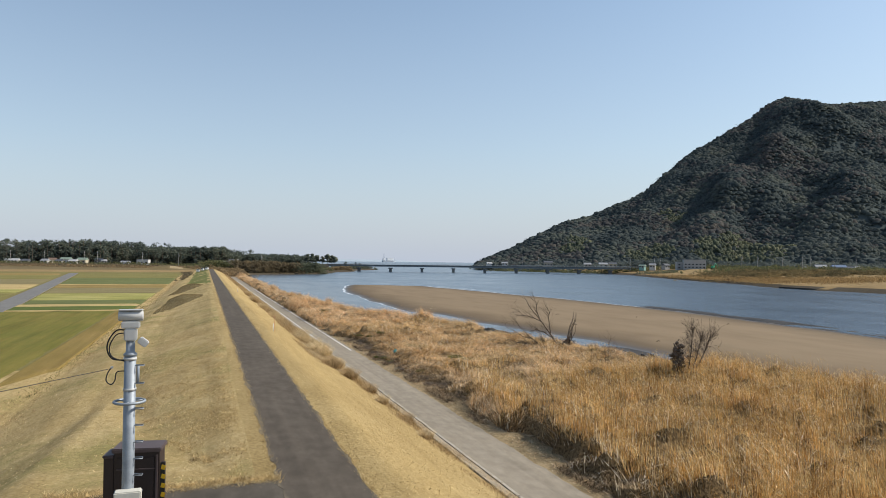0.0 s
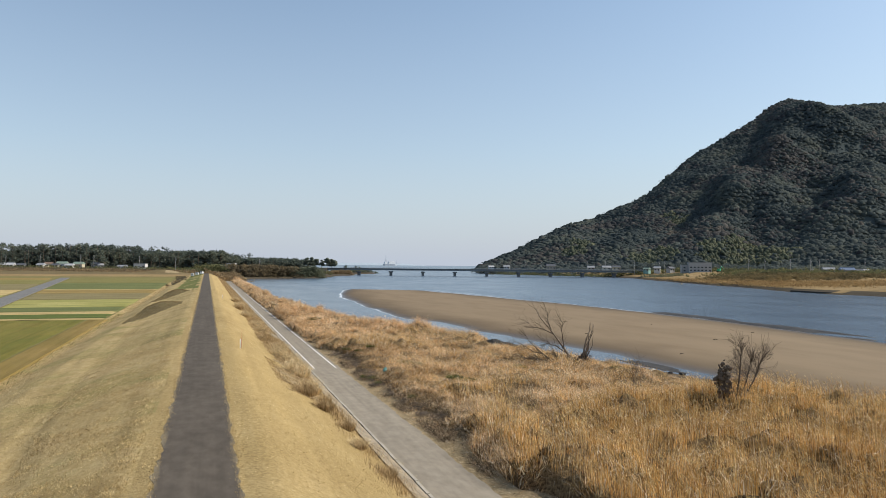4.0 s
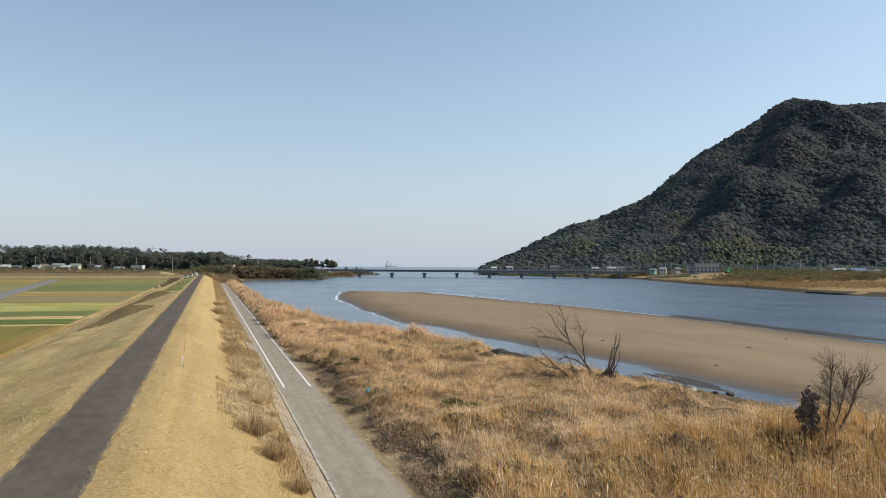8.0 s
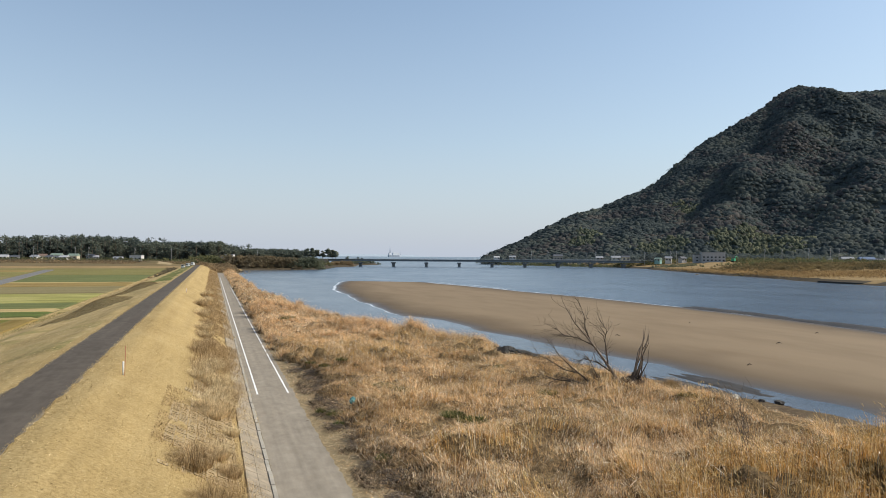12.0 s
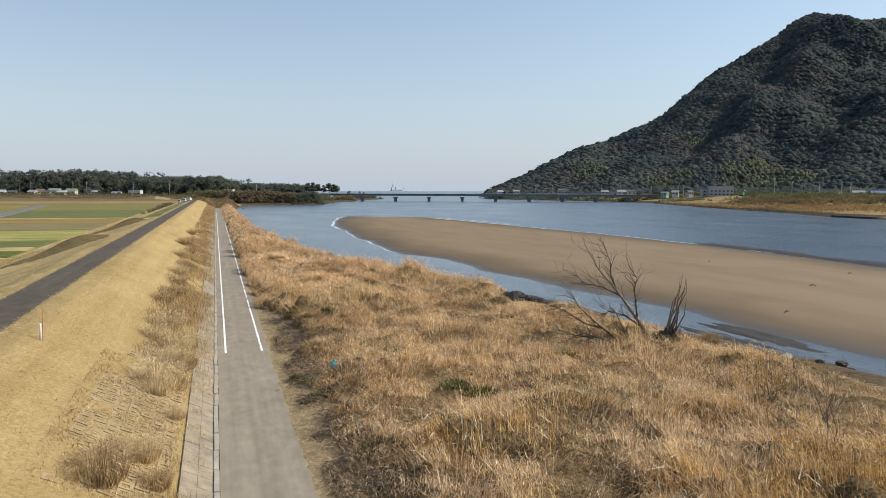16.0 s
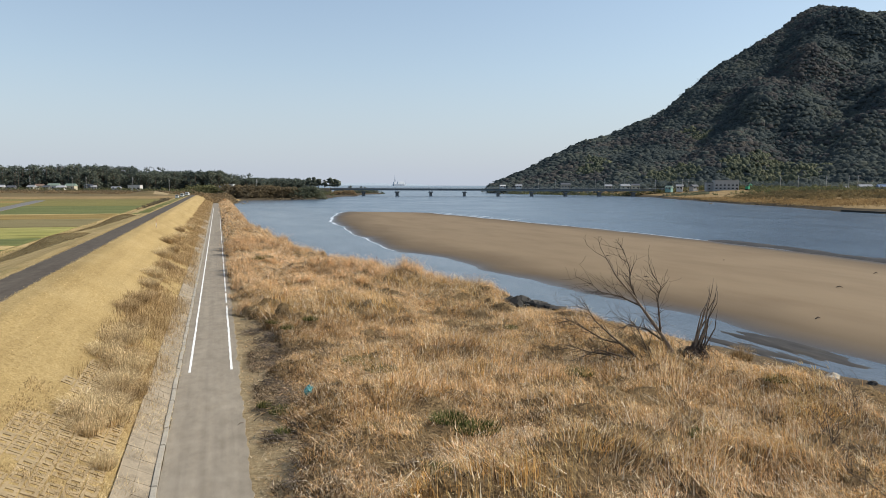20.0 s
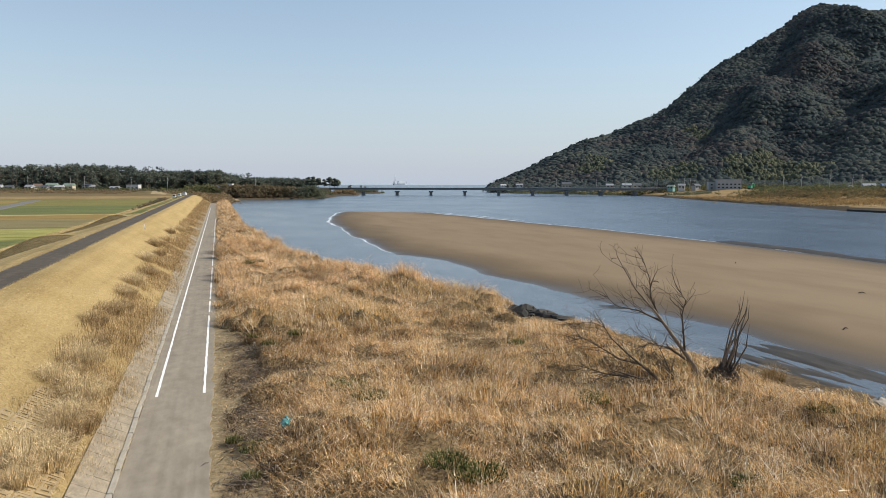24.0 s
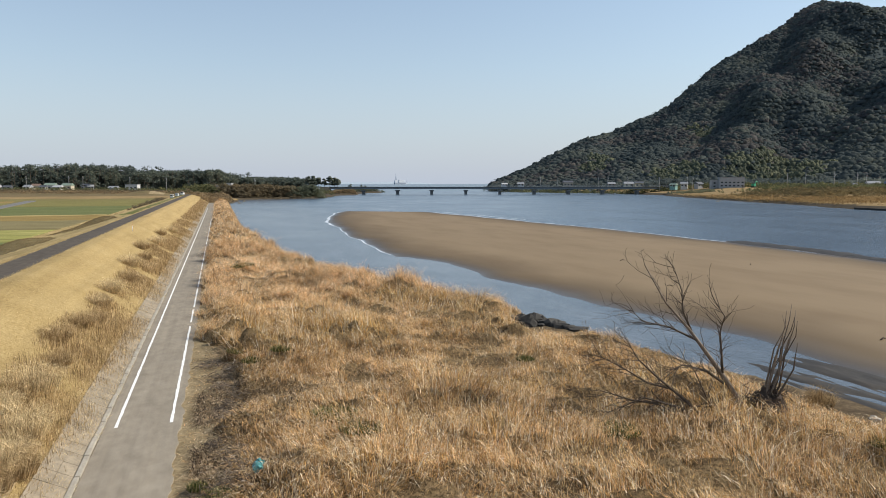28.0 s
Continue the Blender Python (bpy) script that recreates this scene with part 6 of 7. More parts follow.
# ---- houses ----
WALLS = {"white": (0.5, 0.49, 0.465), "grey": (0.34, 0.34, 0.34), "cream": (0.52, 0.46, 0.34), "yellow": (0.60, 0.42, 0.14), "tan": (0.38, 0.32, 0.25), "mint": (0.2, 0.34, 0.31)}
ROOFS = {"grey": (0.27, 0.275, 0.285), "brown": (0.15, 0.105, 0.08), "green": (0.2, 0.25, 0.2), "white": (0.4, 0.4, 0.4), "slate": (0.09, 0.095, 0.105), "blue": (0.10, 0.15, 0.24)}
for k, c in WALLS.items():
    M["wall_" + k] = simple("house_wall_" + k, c, 0.85, 0, 0.15, 0.4)
for k, c in ROOFS.items():
    M["roof_" + k] = simple("roof_tiles_" + k, c, 0.6, 0, 0.2, 0.6)
M["glass"] = simple("dark_window_glass", (0.03, 0.035, 0.04), 0.12, 0, 0.1)
M["wframe"] = simple("aluminium_window_frame", (0.4, 0.4, 0.4), 0.5, 0.3)


def house(x, y, z, rot, w, d, h, wall, roof, label, flat=False, cat="house"):
    h = h if flat else h * 0.7
    ob = thing(cat, label, cat.replace("_", " "), pose(x, y, z, 0, 0, rot))
    part("wall", box("wall", (w, d, h + 1.5), M["wall_" + wall], (0, 0, -2.5), 0.05), ob)
    top = h - 1.0
    if flat:
        part("roof", box("roof", (w + 0.5, d + 0.5, 0.35), M["roof_" + roof], (0, 0, top), 0.05), ob)
    else:
        rise = d * 0.33
        bm = bmesh.new()
        e = 0.6
        v = [bm.verts.new(p) for p in ((-w / 2 - e, -d / 2 - e, top - 0.1), (w / 2 + e, -d / 2 - e, top - 0.1), (w / 2 + e, d / 2 + e, top - 0.1), (-w / 2 - e, d / 2 + e, top - 0.1), (-w / 2 - e * 0.6, 0, top + rise), (w / 2 + e * 0.6, 0, top + rise))]
        for f in ((0, 1, 5, 4), (2, 3, 4, 5), (1, 2, 5), (3, 0, 4), (3, 2, 1, 0)):
            bm.faces.new([v[i] for i in f])
        r_ = part("roof", bm_mesh("roof", bm, M["roof_" + roof]), ob)
        part("ridge", box("ridge", (w + e, 0.35, 0.25), M["roof_" + roof], (0, 0, top + rise - 0.08), 0.05), r_)
    floors = 2 if h > 5.5 else 1
    nw = max(2, int(w / 3.2))
    wm = box("pane", (1.7, 0.06, 1.15), M["glass"], (0, 0, 0), 0.01)
    fmw = box("window", (1.9, 0.08, 1.35), M["wframe"], (0, 0, -0.1), 0.02)
    for fl in range(floors):
        for q in range(nw):
            for sgn in (-1, 1):
                wi = part("window", fmw, ob, "", pose((q - (nw - 1) / 2) * w / nw, sgn * (d / 2 + 0.02), 0.9 + fl * 2.8))
                part("pane", wm, wi, "", pose(0, sgn * 0.03, 0))
    part("door", box("door", (0.95, 0.08, 2.0), M["roof_brown"], (w * 0.5 - 1.2, -d / 2 - 0.04, 0.0), 0.01), ob)
    return ob


HZ = lambda x, y: float(ground_z(x, y))
for x, y, rot, w, d, h, wall, roof, lab in (
        (-198.1, 836.6, -16, 16, 8, 4.6, "white", "white", "long low white house before the pine wood"), (-186.2, 837.7, -10, 9, 7, 4.2, "grey", "slate", "small grey house before the pine wood"),
        (-163.9, 819.5, -22, 8, 7, 5.0, "white", "grey", "white house with a grey roof"), (-159.1, 830.5, 20, 9, 7, 6.4, "cream", "brown", "cream two-storey village house"),
        (-148.8, 812.1, -18, 7, 6, 5.0, "white", "slate", "white gabled house with a slate roof"), (-145.8, 829.1, -15, 12, 8, 7.2, "white", "green", "white house with a green roof"),
        (-136.0, 811.9, -20, 9, 7, 4.6, "white", "white", "pale low village house"), (-127.9, 815.5, -18, 11, 8, 7.0, "cream", "green", "cream two-storey house with a green roof"),
        (-111.3, 814.0, -30, 9, 7, 6.6, "grey", "slate", "grey gabled house with white eaves"), (-106.1, 808.0, 10, 6, 6, 5.6, "white", "grey", "white house beside a grey one"),
        (-84.6, 802.7, -15, 10, 6, 3.6, "grey", "grey", "low grey shed among shrubs"), (16.3, 741.4, -20, 10, 8, 4.6, "grey", "blue", "grey house behind shrubs"),
        (32.7, 719.9, -25, 9, 7, 5.4, "yellow", "grey", "yellow house near the levee end"), (26.4, 727.3, -10, 6, 6, 4.6, "white", "brown", "small white house by the levee end"),
        (113.1, 729.1, -20, 12, 8, 4.0, "tan", "grey", "low tan building by the bridge")):
    house(x, y, HZ(x, y) + 0.6, rot, w * 0.85, d * 0.85, h * 0.95, wall, roof, lab)
house(-65.8, 790.9, HZ(-65.8, 790.9) + 0.6, -18, 12, 7, 5.4, "white", "white", "white flat-roofed building before the pines", True, "building")
house(24.2, 744.0, HZ(24.2, 744.0) + 0.6, -16, 8, 8, 9.0, "white", "white", "tall white flat-roofed house", True, "building")
# houses below the mountain
for x, y, z, rot, w, d, h, wall, roof, lab in (
        (439.0, 537.3, 4, -30, 20, 12, 9.5, "grey", "grey", "large grey concrete building below the mountain"), (433.8, 549.7, 4, -30, 9, 12, 8.0, "grey", "slate", "grey annexe of the concrete building"),):
    house(x, y, max(HZ(x, y), 5.2) + 0.2, rot, w, d, h, wall, roof, lab, True, "building")
for x, y, z, rot, w, d, h, wall, roof, lab in (
        (400.3, 635.3, 4.5, -20, 12, 8, 6.2, "cream", "grey", "cream house with a grey tiled roof"), (412.8, 636.3, 4.5, -25, 11, 8, 6.8, "cream", "slate", "cream house with a slate roof"),
        (395.5, 557.6, 3.5, -60, 7, 7, 4.4, "mint", "green", "small mint-green hut at the bridge end"),
        (420.1, 575.6, 4, -40, 8, 7, 6.2, "white", "grey", "white gabled village house"), (432.4, 571.3, 4, 10, 9, 7, 6.0, "grey", "slate", "grey village house with a slate roof"),
        (387.0, 735.1, 5, -20, 14, 9, 8.0, "tan", "slate", "tan village house below the wooded slope"),
        
        (358.0, 798.0, 5, -25, 10, 8, 5.4, "white", "grey", "white house under the headland"), (347.3, 822.9, 4, -10, 9, 7, 4.6, "white", "white", "white boathouse on the headland"),
        (536.8, 482.4, 5, -32, 13, 8, 6.4, "white", "grey", "white house under the dark slope"), (552.7, 476.9, 5, -28, 16, 9, 6.0, "grey", "blue", "long grey house with a blue roof"),
        (571.9, 480.8, 5, -35, 9, 8, 4.4, "white", "slate", "low white village house"), (583.0, 482.3, 5, -20, 10, 7, 4.4, "cream", "white", "low cream village house"), (541.4, 501.9, 5, -25, 8, 6, 4.2, "tan", "grey", "small tan farm shed"),
        (405.8, 675.7, 5, -25, 10, 8, 5.6, "tan", "grey", "tan house behind the bridge")):
    house(x, y, max(HZ(x, y), 5.6) + 0.7, rot, w * 0.72, d * 0.72, h * 0.9, wall, roof, lab)

# utility poles
M["polec"] = simple("grey_concrete_pole", (0.36, 0.35, 0.33), 0.9, 0, 0.15)
pme = tube("pole", [(0, 0, -1), (0, 0, 12)], [0.22, 0.14], M["polec"], 8)
arm = box("cross_arm", (2.0, 0.12, 0.12), M["polec"], (0, 0, 11), 0.01)
tr = tube("transformer", [(0.4, 0, 9.2), (0.4, 0, 10.2)], 0.28, M["polec"], 10)
for x, y, z in ((-196.3, 820.1, 5), (-163.3, 810.8, 5), (-123.9, 799.3, 5), (-111.5, 799.3, 5), (-64.0, 753.2, 4), (-27.0, 677.0, 3), (42.8, 610.5, 2), (358.0, 745.1, 4), (371.5, 729.9, 4), (403.3, 697.8, 4), (370.4, 624.5, 4), (388.3, 618.3, 4), (398.7, 582.9, 3.5), (403.2, 549.6, 3.5), (420.8, 564.7, 3.5), (438.3, 474.0, 4), (443.8, 461.6, 4), (456.0, 446.8, 4), (463.5, 433.6, 4), (474.3, 435.2, 4), (550.2, 456.6, 4)):
    up_ = thing("utility_pole", "grey concrete utility pole with a cross arm", "utility pole", pose(x, y, max(z, HZ(x, y)), 0, 0, -20), "utility poles")
    part("pole", pme, up_)
    part("cross_arm", arm, up_)
    part("transformer", tr, up_)

# ---- woods and thickets ----
def clumps(name, label, cat, mat, P, S, seed, tmpl=None, squash=(1, 1, 0.8), rough=0.3):
    V, F = scatter(*(tmpl or LEAFY), P, S, np.random.default_rng(seed), rough, squash)
    return tagged(part(name, mesh_np(name, V, F, mat)), label, cat, kind="stuff")


def along(a, b, n, rng, spread):
    t = rng.uniform(0, 1, n)
    return np.stack([a[0] + (b[0] - a[0]) * t + rng.normal(0, spread, n), a[1] + (b[1] - a[1]) * t + rng.normal(0, spread, n)], 1), t


rng = np.random.default_rng(51)
# pine wood: trunks and layered crowns along three lines
segs = [((-328.2, 950.2), (-83.1, 865.6), 850, 26.0, 20), ((-89.3, 867.8), (19.2, 830.3), 400, 19.5, 16), ((13.0, 832.5), (99.9, 802.5), 300, 14.5, 10)]
CP, CS, TR = [], [], []
for a, b, n_, top, spread in segs:
    pq, t = along(a, b, n_, rng, spread)
    H = top * rng.uniform(0.9, 1.04, n_) * (0.93 + 0.12 * vnoise(pq[:, 0], pq[:, 1], 45, 4))
    for (x, y), h in zip(pq, H):
        g = min(HZ(x, y), 6.8)
        TR.append((x, y, g, h))
        for _ in range(8):
            fz = rng.uniform(0.06, 1.0)
            rr = (1.15 - fz) * 4.4 + 2.0
            CP.append((x + rng.normal(0, rr * 0.5), y + rng.normal(0, rr * 0.5), g + h * fz - 0.9))
            CS.append(rng.uniform(1.6, 3.3))
clumps("pine_wood", "dense dark coastal pine wood behind the fields", "forest", M["pine"], np.array(CP), np.array(CS) * 1.1, 52, LEAFY, (1, 1, 0.8), 0.2)
TP = np.array(TR)
V8 = np.array([(math.cos(k * 1.2566) * r, math.sin(k * 1.2566) * r, z) for z, r in ((0, 1), (1, 0.45)) for k in range(5)])
F8 = np.array([f for k in range(5) for f in ((k, (k + 1) % 5, 5 + (k + 1) % 5), (k, 5 + (k + 1) % 5, 5 + k))])
V, F = scatter(V8, F8, TP[:, :3], np.stack([np.full(len(TP), 0.3), np.full(len(TP), 0.3), TP[:, 3] * 0.9], 1), rng, 0.05)
tagged(part("pine_trunks", mesh_np("pine_trunks", V, F, M["bark"])), "straight brown trunks of the pine wood", "forest", kind="stuff")


def pine(x, y, h, seed):
    """One umbrella-shaped coastal pine."""
    rng = np.random.default_rng(seed)
    g = HZ(x, y)
    ob = thing("pine_tree", "flat-topped coastal pine standing alone", "tree", pose(x, y, g), "lone pines")
    lean = rng.normal(0, 0.06 * h, 2)
    part("trunk", tube("trunk", [(0, 0, -0.5), (lean[0] * 0.4, lean[1] * 0.4, h * 0.4), (lean[0], lean[1], h * 0.92)], [0.32, 0.24, 0.08], M["bark"], 7), ob)
    P = [(lean[0] + rng.normal(0, 0.2 * h * (1.25 - f)), lean[1] + rng.normal(0, 0.2 * h * (1.25 - f)), h * f) for f in rng.uniform(0.55, 1.0, 34)]
    V, F = scatter(*I1, P, rng.uniform(0.055, 0.12, 34) * h, rng, 0.35, (1, 1, 0.6))
    part("crown", mesh_np("crown", V, F, M["pine"]), ob)


for k, (x, y, h) in enumerate(((102.7, 748.6, 12.5), (106.1, 742.1, 13.0), (111.8, 747.6, 12), (116.4, 741.8, 11), (121.7, 736.8, 13), (127.2, 740.2, 12), (128.4, 733.4, 11), (158.5, 824.6, 8), (171.6, 830.6, 7.5), (175.4, 825.1, 6.5))):
    pine(x, y, h + (2.5 if y < 760 else 0), 60 + k)


def thicket(name, label, cat, mat, line, n_, spread, hmax, seed, size=(0.9, 2.4)):
    rng = np.random.default_rng(seed)
    per = n_ // (len(line) - 1)
    PP, SS = [], []
    for a, b in zip(line[:-1], line[1:]):
        pq, _ = along(a, b, per, rng, spread)
        g = ground_z(pq[:, 0], pq[:, 1])
        hh = hmax * (0.45 + 0.75 * vnoise(pq[:, 0], pq[:, 1], 9, seed))
        zz = g + rng.uniform(0, 1, per) ** 0.8 * hh
        PP.append(np.concatenate([pq, zz[:, None]], 1))
        SS.append(rng.uniform(*size, per))
    return clumps(name, label, cat, mat, np.concatenate(PP), np.concatenate(SS), seed, None, (1, 1, 0.8), 0.2)


M["bankscrub"] = foliage("olive_bank_scrub", [(0.0, (0.16, 0.128, 0.068)), (0.6, (0.2, 0.155, 0.08)), (1.0, (0.27, 0.198, 0.104))], 1.1, 0.05, 0.5, 0.3)
thicket("shore_thicket", "dark brown thicket on the bay shore", "shrubs", M["umber"], [(20.0, 540.0), (36.0, 537.0), (50.0, 543.0), (66.0, 548.0)], 1300, 3.5, 7.6, 71, (0.8, 1.9))
thicket("shore_thicket", "dark evergreen shrubs behind the bay shore", "shrubs", M["shrub"], [(0.0, 570.0), (30.0, 575.0), (62.0, 575.0), (90.0, 610.0)], 1100, 7, 6.0, 83, (0.9, 2.2))
thicket("shore_thicket", "olive scrub on the point by the bridge", "shrubs", M["bamboo"], [(61.0, 545.0), (76.0, 549.0), (88.0, 561.0)], 620, 2.8, 7.0, 72, (0.7, 1.6))
thicket("village_hedge", "brown brushwood bank before the village", "shrubs", M["drybrush"], [(-209.8, 697.8), (-144.7, 675.3), (-87.4, 644.9), (-32.0, 615.2), (12.4, 578.7)], 1500, 18, 1.4, 73, (0.4, 1.2))
thicket("village_hedge", "dark brown brushwood before the village", "shrubs", M["umber"], [(-227.0, 756.6), (-156.4, 732.2), (-95.9, 711.4), (-35.0, 679.7), (13.5, 620.7)], 1100, 14, 1.5, 84, (0.5, 1.3))
thicket("village_shrubs", "green shrubs before the village", "shrubs", M["shrub"], [(-222.5, 807.9), (-169.4, 794.9), (-92.8, 768.5), (-21.4, 727.9), (14.7, 662.6)], 620, 7, 2.4, 74, (0.6, 1.7))
thicket("field_hedge", "dark bushes at the end of the fields", "shrubs", M["umber"], [(-13.0, 300.0), (-12.0, 400.0), (-16.0, 450.0)], 160, 1.2, 1.3, 85, (0.4, 0.9))
thicket("point_scrub", "pale scrub on the sandy point beyond the bridge", "shrubs", M["bamboo"], [(138.4, 789.2), (164.9, 811.8), (189.0, 835.2)], 420, 6, 4.5, 75, (0.9, 2.0))
thicket("point_scrub", "dry scrub on the sandy point", "shrubs", M["drybrush"], [(115.6, 680.7), (127.7, 687.1), (136.8, 689.2)], 260, 3, 3.2, 76, (0.6, 1.6))
thicket("headland_trees", "dark trees on the small headland", "trees", M["forest"], [(351.3, 863.8), (367.7, 847.6)], 160, 6, 9, 77, (1.6, 3.4))
thicket("foot_trees", "dark trees between houses under the mountain", "trees", M["forest"], [(364.1, 817.1), (416.2, 746.2), (453.5, 680.4), (477.8, 629.7), (534.0, 589.1), (597.6, 546.0), (677.4, 507.9), (760.0, 479.4)], 1900, 9, 8.5, 78, (1.2, 3.0))
thicket("foot_trees", "dark shrubs among houses under the mountain", "trees", M["shrub"], [(345.1, 791.9), (373.6, 723.9), (401.2, 656.1), (419.0, 607.7), (444.2, 567.2), (475.9, 524.6), (520.9, 487.8), (590.4, 463.9)], 1100, 6, 4.2, 87, (0.8, 2.2))
thicket("bank_scrub", "olive scrub along the far river bank", "shrubs", M["bankscrub"], [(370.1, 412.9), (355.8, 359.7), (351.3, 318.9), (364.4, 277.3), (394.3, 245.9)], 2600, 15, 1.8, 79, (0.7, 1.8))
thicket("bank_scrub", "dark olive scrub along the far river bank", "shrubs", M["shrub"], [(386.6, 428.4), (390.6, 395.3), (397.2, 361.3), (421.0, 321.3), (458.8, 287.1)], 1300, 14, 3.0, 86, (0.8, 1.8))
thicket("bank_scrub", "pale olive scrub on the far bank", "shrubs", M["bamboo"], [(381.9, 535.8), (381.9, 514.7), (383.4, 493.0)], 160, 5, 2.0, 80, (0.6, 1.4))
M["bankstraw"] = straw("tawny_bank_grass", [(0.0, (0.2, 0.14, 0.068)), (0.5, (0.4, 0.28, 0.135)), (1.0, (0.6, 0.44, 0.23))], 0.03)
rng = np.random.default_rng(81)
line = [(352.2, 546.1), (333.8, 425.5), (316.0, 346.9), (301.9, 288.3), (304.9, 255.6), (328.1, 215.8)]
gp = np.concatenate([along(a, b, 7000, rng, 8)[0] for a, b in zip(line[:-1], line[1:])])
gz = ground_z(gp[:, 0], gp[:, 1])
gp, gz = gp[gz > -0.2], gz[gz > -0.2]
V, F = blades(np.concatenate([gp, gz[:, None] - 0.1], 1), rng.uniform(0.4, 1.3, len(gp)), rng.uniform(0.25, 0.6, len(gp)), rng.uniform(0.2, 0.9, len(gp)), rng, 0.45, None, True)
tagged(part("bank_grass", mesh_np("bank_grass", V, F, M["bankstraw"])), "tawny dry grass along the far bank", "grass", kind="stuff")
thicket("levee_end_brush", "dry brush where the levee meets the woods", "shrubs", M["drybrush"], [(12.0, 425.0), (16.0, 470.0), (4.0, 500.0)], 420, 5, 2.6, 82, (0.6, 1.5))

# far bank wall and stones
tagged(part("bank_wall", box("bank_wall", (26, 1.2, 2.0), M["rock"], (0, 0, 0), 0.1), None, "", pose(272.0, 255, WATER - 1.2, 0, 0, 84)), "dark stone revetment on the far bank", "wall", kind="structure")
M["crane"] = simple("green_machine_paint", (0.05, 0.30, 0.16), 0.5)
dig = thing("excavator", "green excavator parked beside the concrete building", "excavator", pose(428.5, 498.6, HZ(428.5, 498.6) + 0.3, 0, 0, 20))
part("tracks", box("tracks", (4.4, 3.0, 1.0), M["black"], (0, 0, 0), 0.3), dig)
part("cab", box("cab", (3.2, 2.6, 2.2), M["crane"], (0, 0, 1.0), 0.2), dig)
part("boom", tube("boom", [(1.2, 0, 2.0), (3.8, 0, 5.2), (6.4, 0, 4.4)], [0.4, 0.35, 0.25], M["crane"], 6), dig)
part("arm", tube("arm", [(6.4, 0, 4.4), (7.4, 0, 1.8)], [0.25, 0.2], M["crane"], 6), dig)

# ---- parked vans on the levee end ----
M["vanwhite"] = simple("white_van_paint", (0.72, 0.72, 0.70), 0.35, 0, 0.05)
M["tyre"] = simple("black_tyre", (0.02, 0.02, 0.02), 0.9)
wheel = tube("wheel", [(0, -0.12, 0), (0, 0.12, 0)], 0.32, M["tyre"], 14)
rim = tube("rim", [(0, -0.125, 0), (0, 0.125, 0)], 0.18, M["rail"], 10)


def van(x, y, z, rot):
    ob = thing("van", "small white van parked at the levee end", "van", pose(x, y, z, 0, 0, rot), "parked vans")
    bm = bmesh.new()
    prof = [(-1.7, 0.3), (1.7, 0.3), (1.72, 0.9), (1.35, 1.05), (0.95, 1.8), (-1.6, 1.85), (-1.72, 1.0)]
    for s in (-0.75, 0.75):
        for px_, pz_ in prof:
            bm.verts.new((px_, s * (0.92 if pz_ > 1.5 else 1.0), pz_))
    bm.verts.ensure_lookup_table()
    k = len(prof)
    for i in range(k):
        j = (i + 1) % k
        bm.faces.new((bm.verts[i], bm.verts[j], bm.verts[k + j], bm.verts[k + i]))
    bm.faces.new([bm.verts[i] for i in range(k)][::-1])
    bm.faces.new([bm.verts[k + i] for i in range(k)])
    bmesh.ops.bevel(bm, geom=list(bm.edges), offset=0.05, segments=2, affect="EDGES")
    part("body", bm_mesh("body", bm, M["vanwhite"]), ob)
    part("windscreen", box("windscreen", (0.05, 1.2, 0.62), M["glass"], (0, 0, 0), 0.01), ob, "", pose(1.2, 0, 1.1, 0, -28, 0))
    part("rear_window", box("rear_window", (0.05, 1.2, 0.5), M["glass"], (-1.69, 0, 1.15), 0.01), ob)
    for s in (-0.74, 0.74):
        part("side_window", box("side_window", (1.6, 0.04, 0.45), M["glass"], (-0.2, s, 1.2), 0.01), ob)
        part("headlight", box("headlight", (0.05, 0.25, 0.18), M["stake"], (1.72, s * 0.75, 0.75), 0.01), ob)
        for px_ in (-1.1, 1.1):
            w = part("wheel", wheel, ob, "", pose(px_, s * 0.95, 0.32))
            part("rim", rim, w)


for x, y, r in ((-7.5, 424, 82), (-5.0, 425.5, 78), (-2.6, 427, 80)):
    van(x, y, HZ(x, y) + 0.0, r)

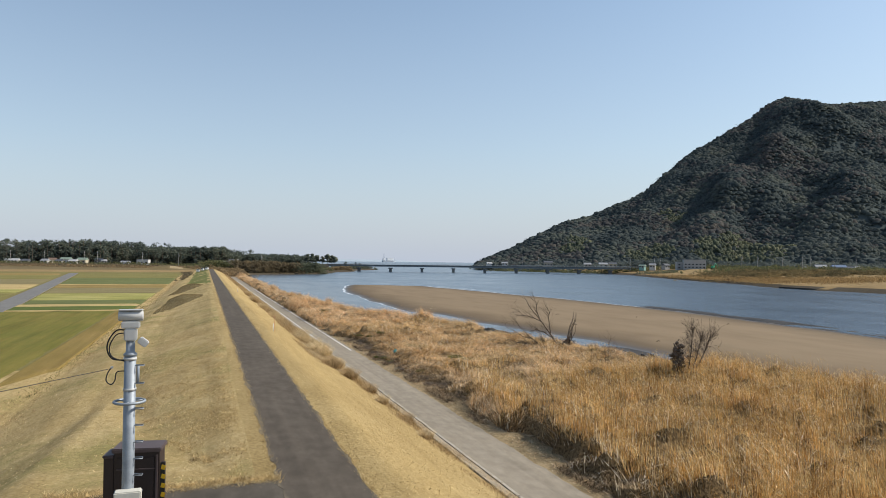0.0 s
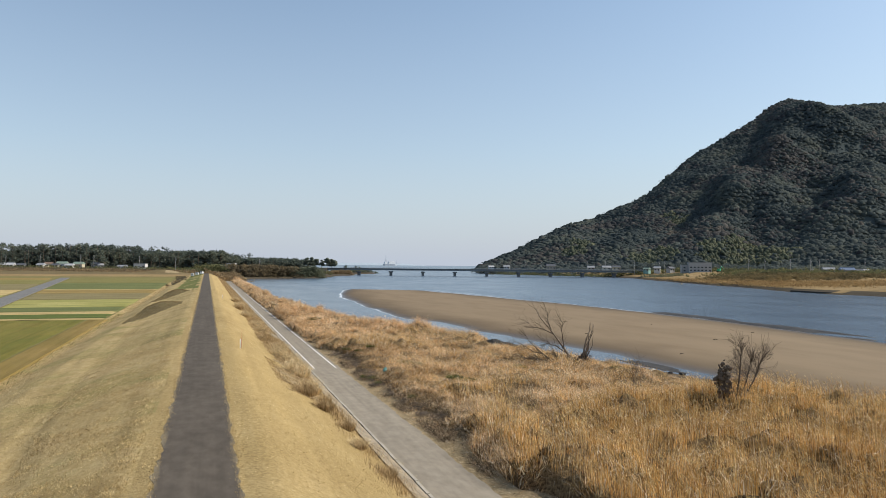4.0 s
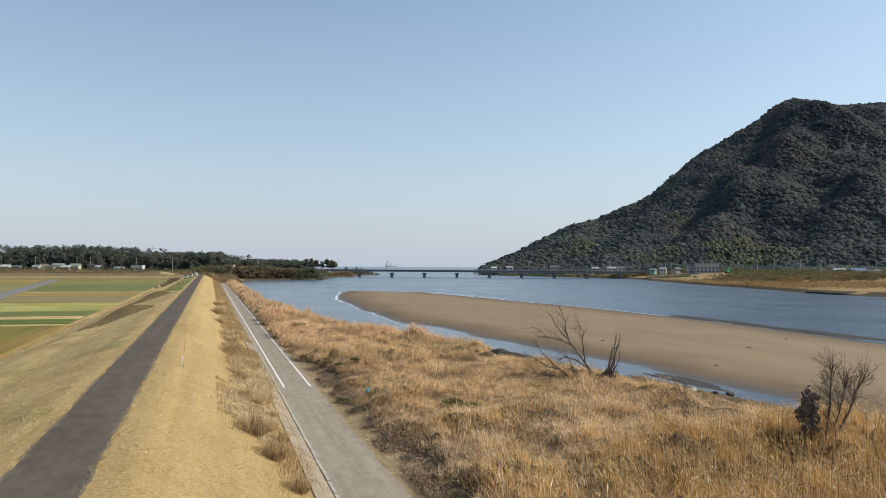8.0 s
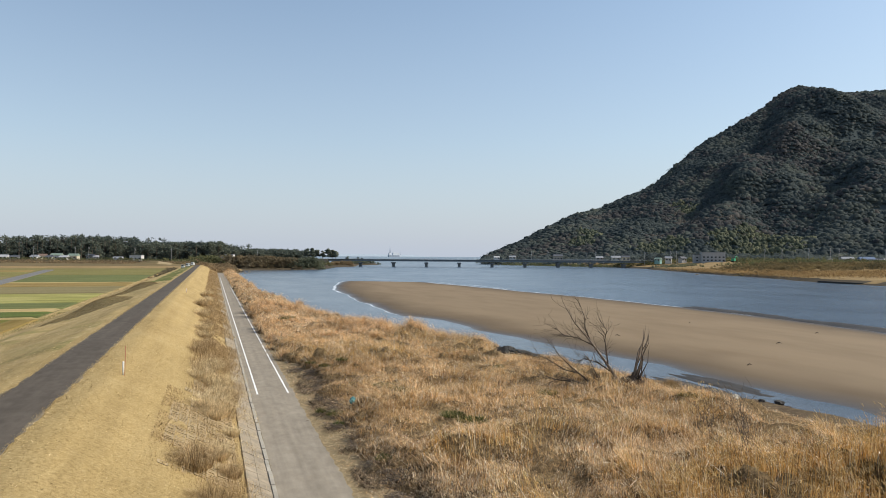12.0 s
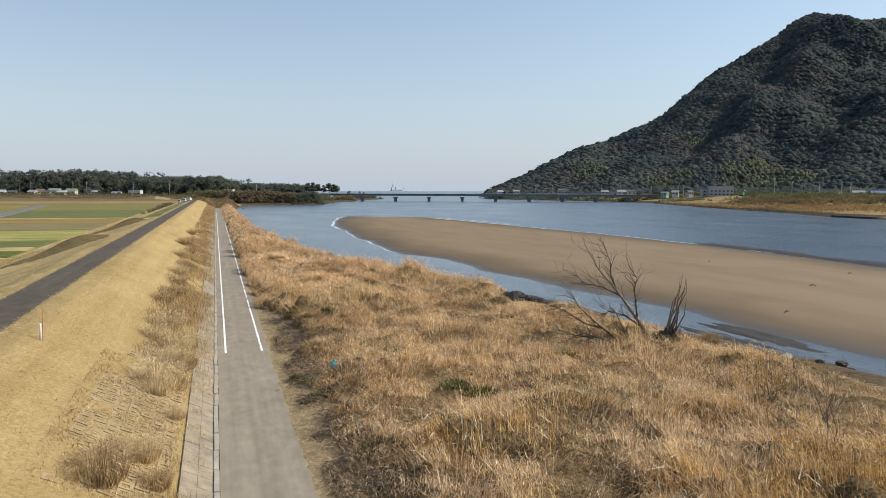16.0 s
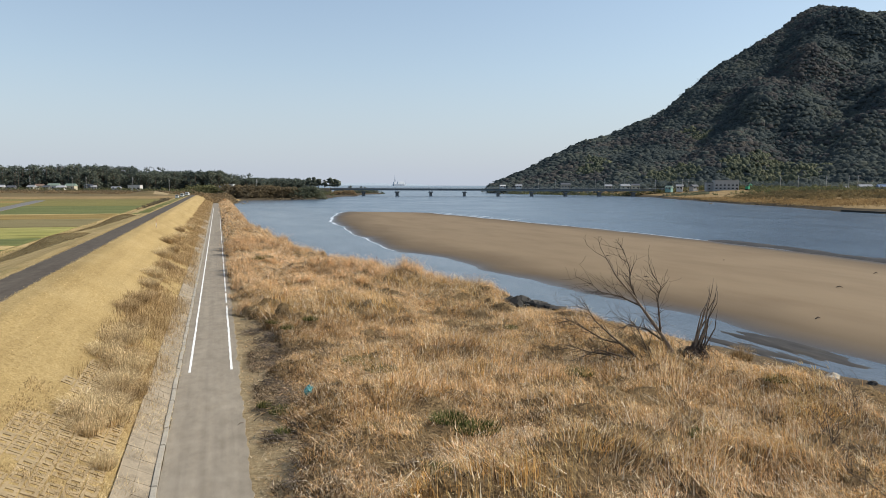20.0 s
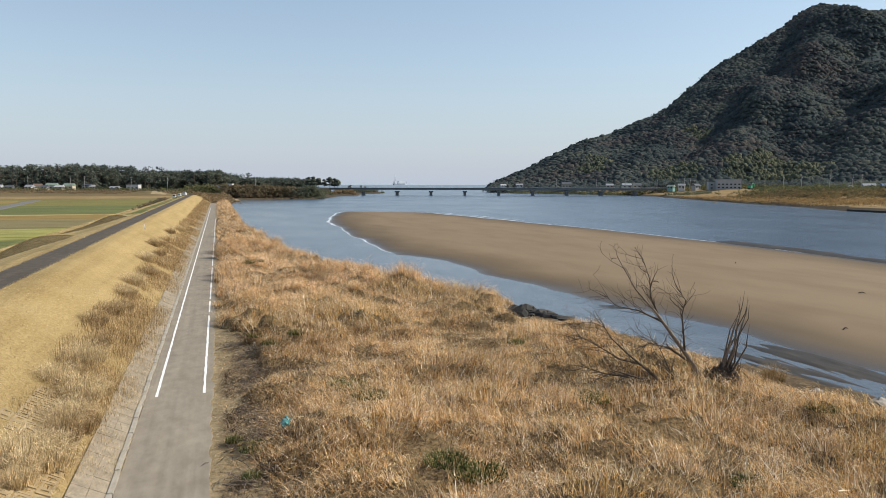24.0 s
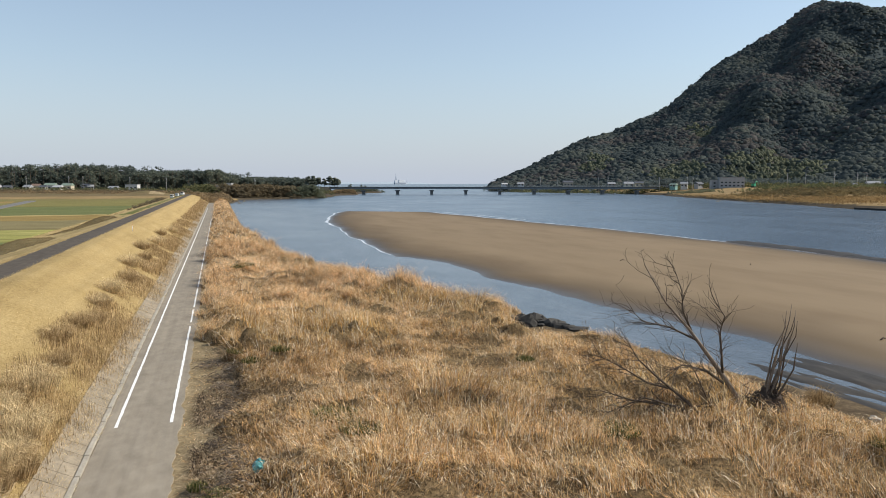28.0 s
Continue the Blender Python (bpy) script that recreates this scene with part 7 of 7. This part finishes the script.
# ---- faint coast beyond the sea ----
# the haze of distance is put into the hills' pale blue base colour
M["coast"] = simple("haze_tinted_coast", (0.35, 0.41, 0.46), 1.0, 0, 0.05, 0.002)
cb = np.radians(np.linspace(5.0, 17.5, 60))
ch = (12 + 30 * vnoise(cb * 100, cb * 0, 4.0, 95)) * np.interp(cb, [cb[0], cb[35], cb[-1]], [1.0, 0.8, 0.0]) - 1
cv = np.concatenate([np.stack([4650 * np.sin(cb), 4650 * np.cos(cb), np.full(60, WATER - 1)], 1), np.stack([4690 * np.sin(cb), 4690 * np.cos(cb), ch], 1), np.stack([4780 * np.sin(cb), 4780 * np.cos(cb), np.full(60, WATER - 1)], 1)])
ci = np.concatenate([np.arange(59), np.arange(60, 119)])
tagged(part("far_coast", mesh_np("far_coast", cv, np.stack([ci, ci + 1, ci + 61, ci + 60], 1), M["coast"], True)), "faint hills beyond the sea, coloured pale blue for haze", "hills", kind="structure")

# ---- ship far out at sea ----
# both ship colours carry bluish sea haze, so contrast stays low
M["hull"] = simple("haze_tinted_hull", (0.45, 0.5, 0.56), 0.9)
M["shipw"] = simple("haze_tinted_ship_white", (0.6, 0.63, 0.66), 0.7)
SX, SY = 1054.5, 4070.5
ship = thing("ship", "haze-pale work ship with a crane far out at sea", "ship", pose(SX, SY, WATER, 0, 0, 14))
bm = bmesh.new()
outline = [(-48, 0), (-44, 9), (30, 9), (48, 0), (30, -9), (-44, -9)]
lo = [bm.verts.new((x * 0.94, y * 0.8, -1)) for x, y in outline]
hi = [bm.verts.new((x, y, 9)) for x, y in outline]
for i in range(6):
    bm.faces.new((lo[i], lo[(i + 1) % 6], hi[(i + 1) % 6], hi[i]))
bm.faces.new(hi)
part("hull", bm_mesh("hull", bm, M["hull"]), ship)
part("deckhouse", box("deckhouse", (46, 14, 16), M["shipw"], (8, 0, 9), 0.8, 0.92), ship)
part("deckhouse", box("deckhouse", (14, 12, 14), M["shipw"], (-34, 0, 9), 0.8, 0.9), ship)
part("mast", tube("mast", [(-34, 0, 20), (-34, 0, 62)], [1.4, 0.8], M["hull"], 6), ship)
part("mast", tube("mast", [(-28, 0, 20), (-28, 0, 52)], [1.2, 0.7], M["hull"], 6), ship)
part("crane_arm", tube("crane_arm", [(42, 0, 9), (44, 0, 34)], [1.4, 0.8], M["hull"], 6), ship)
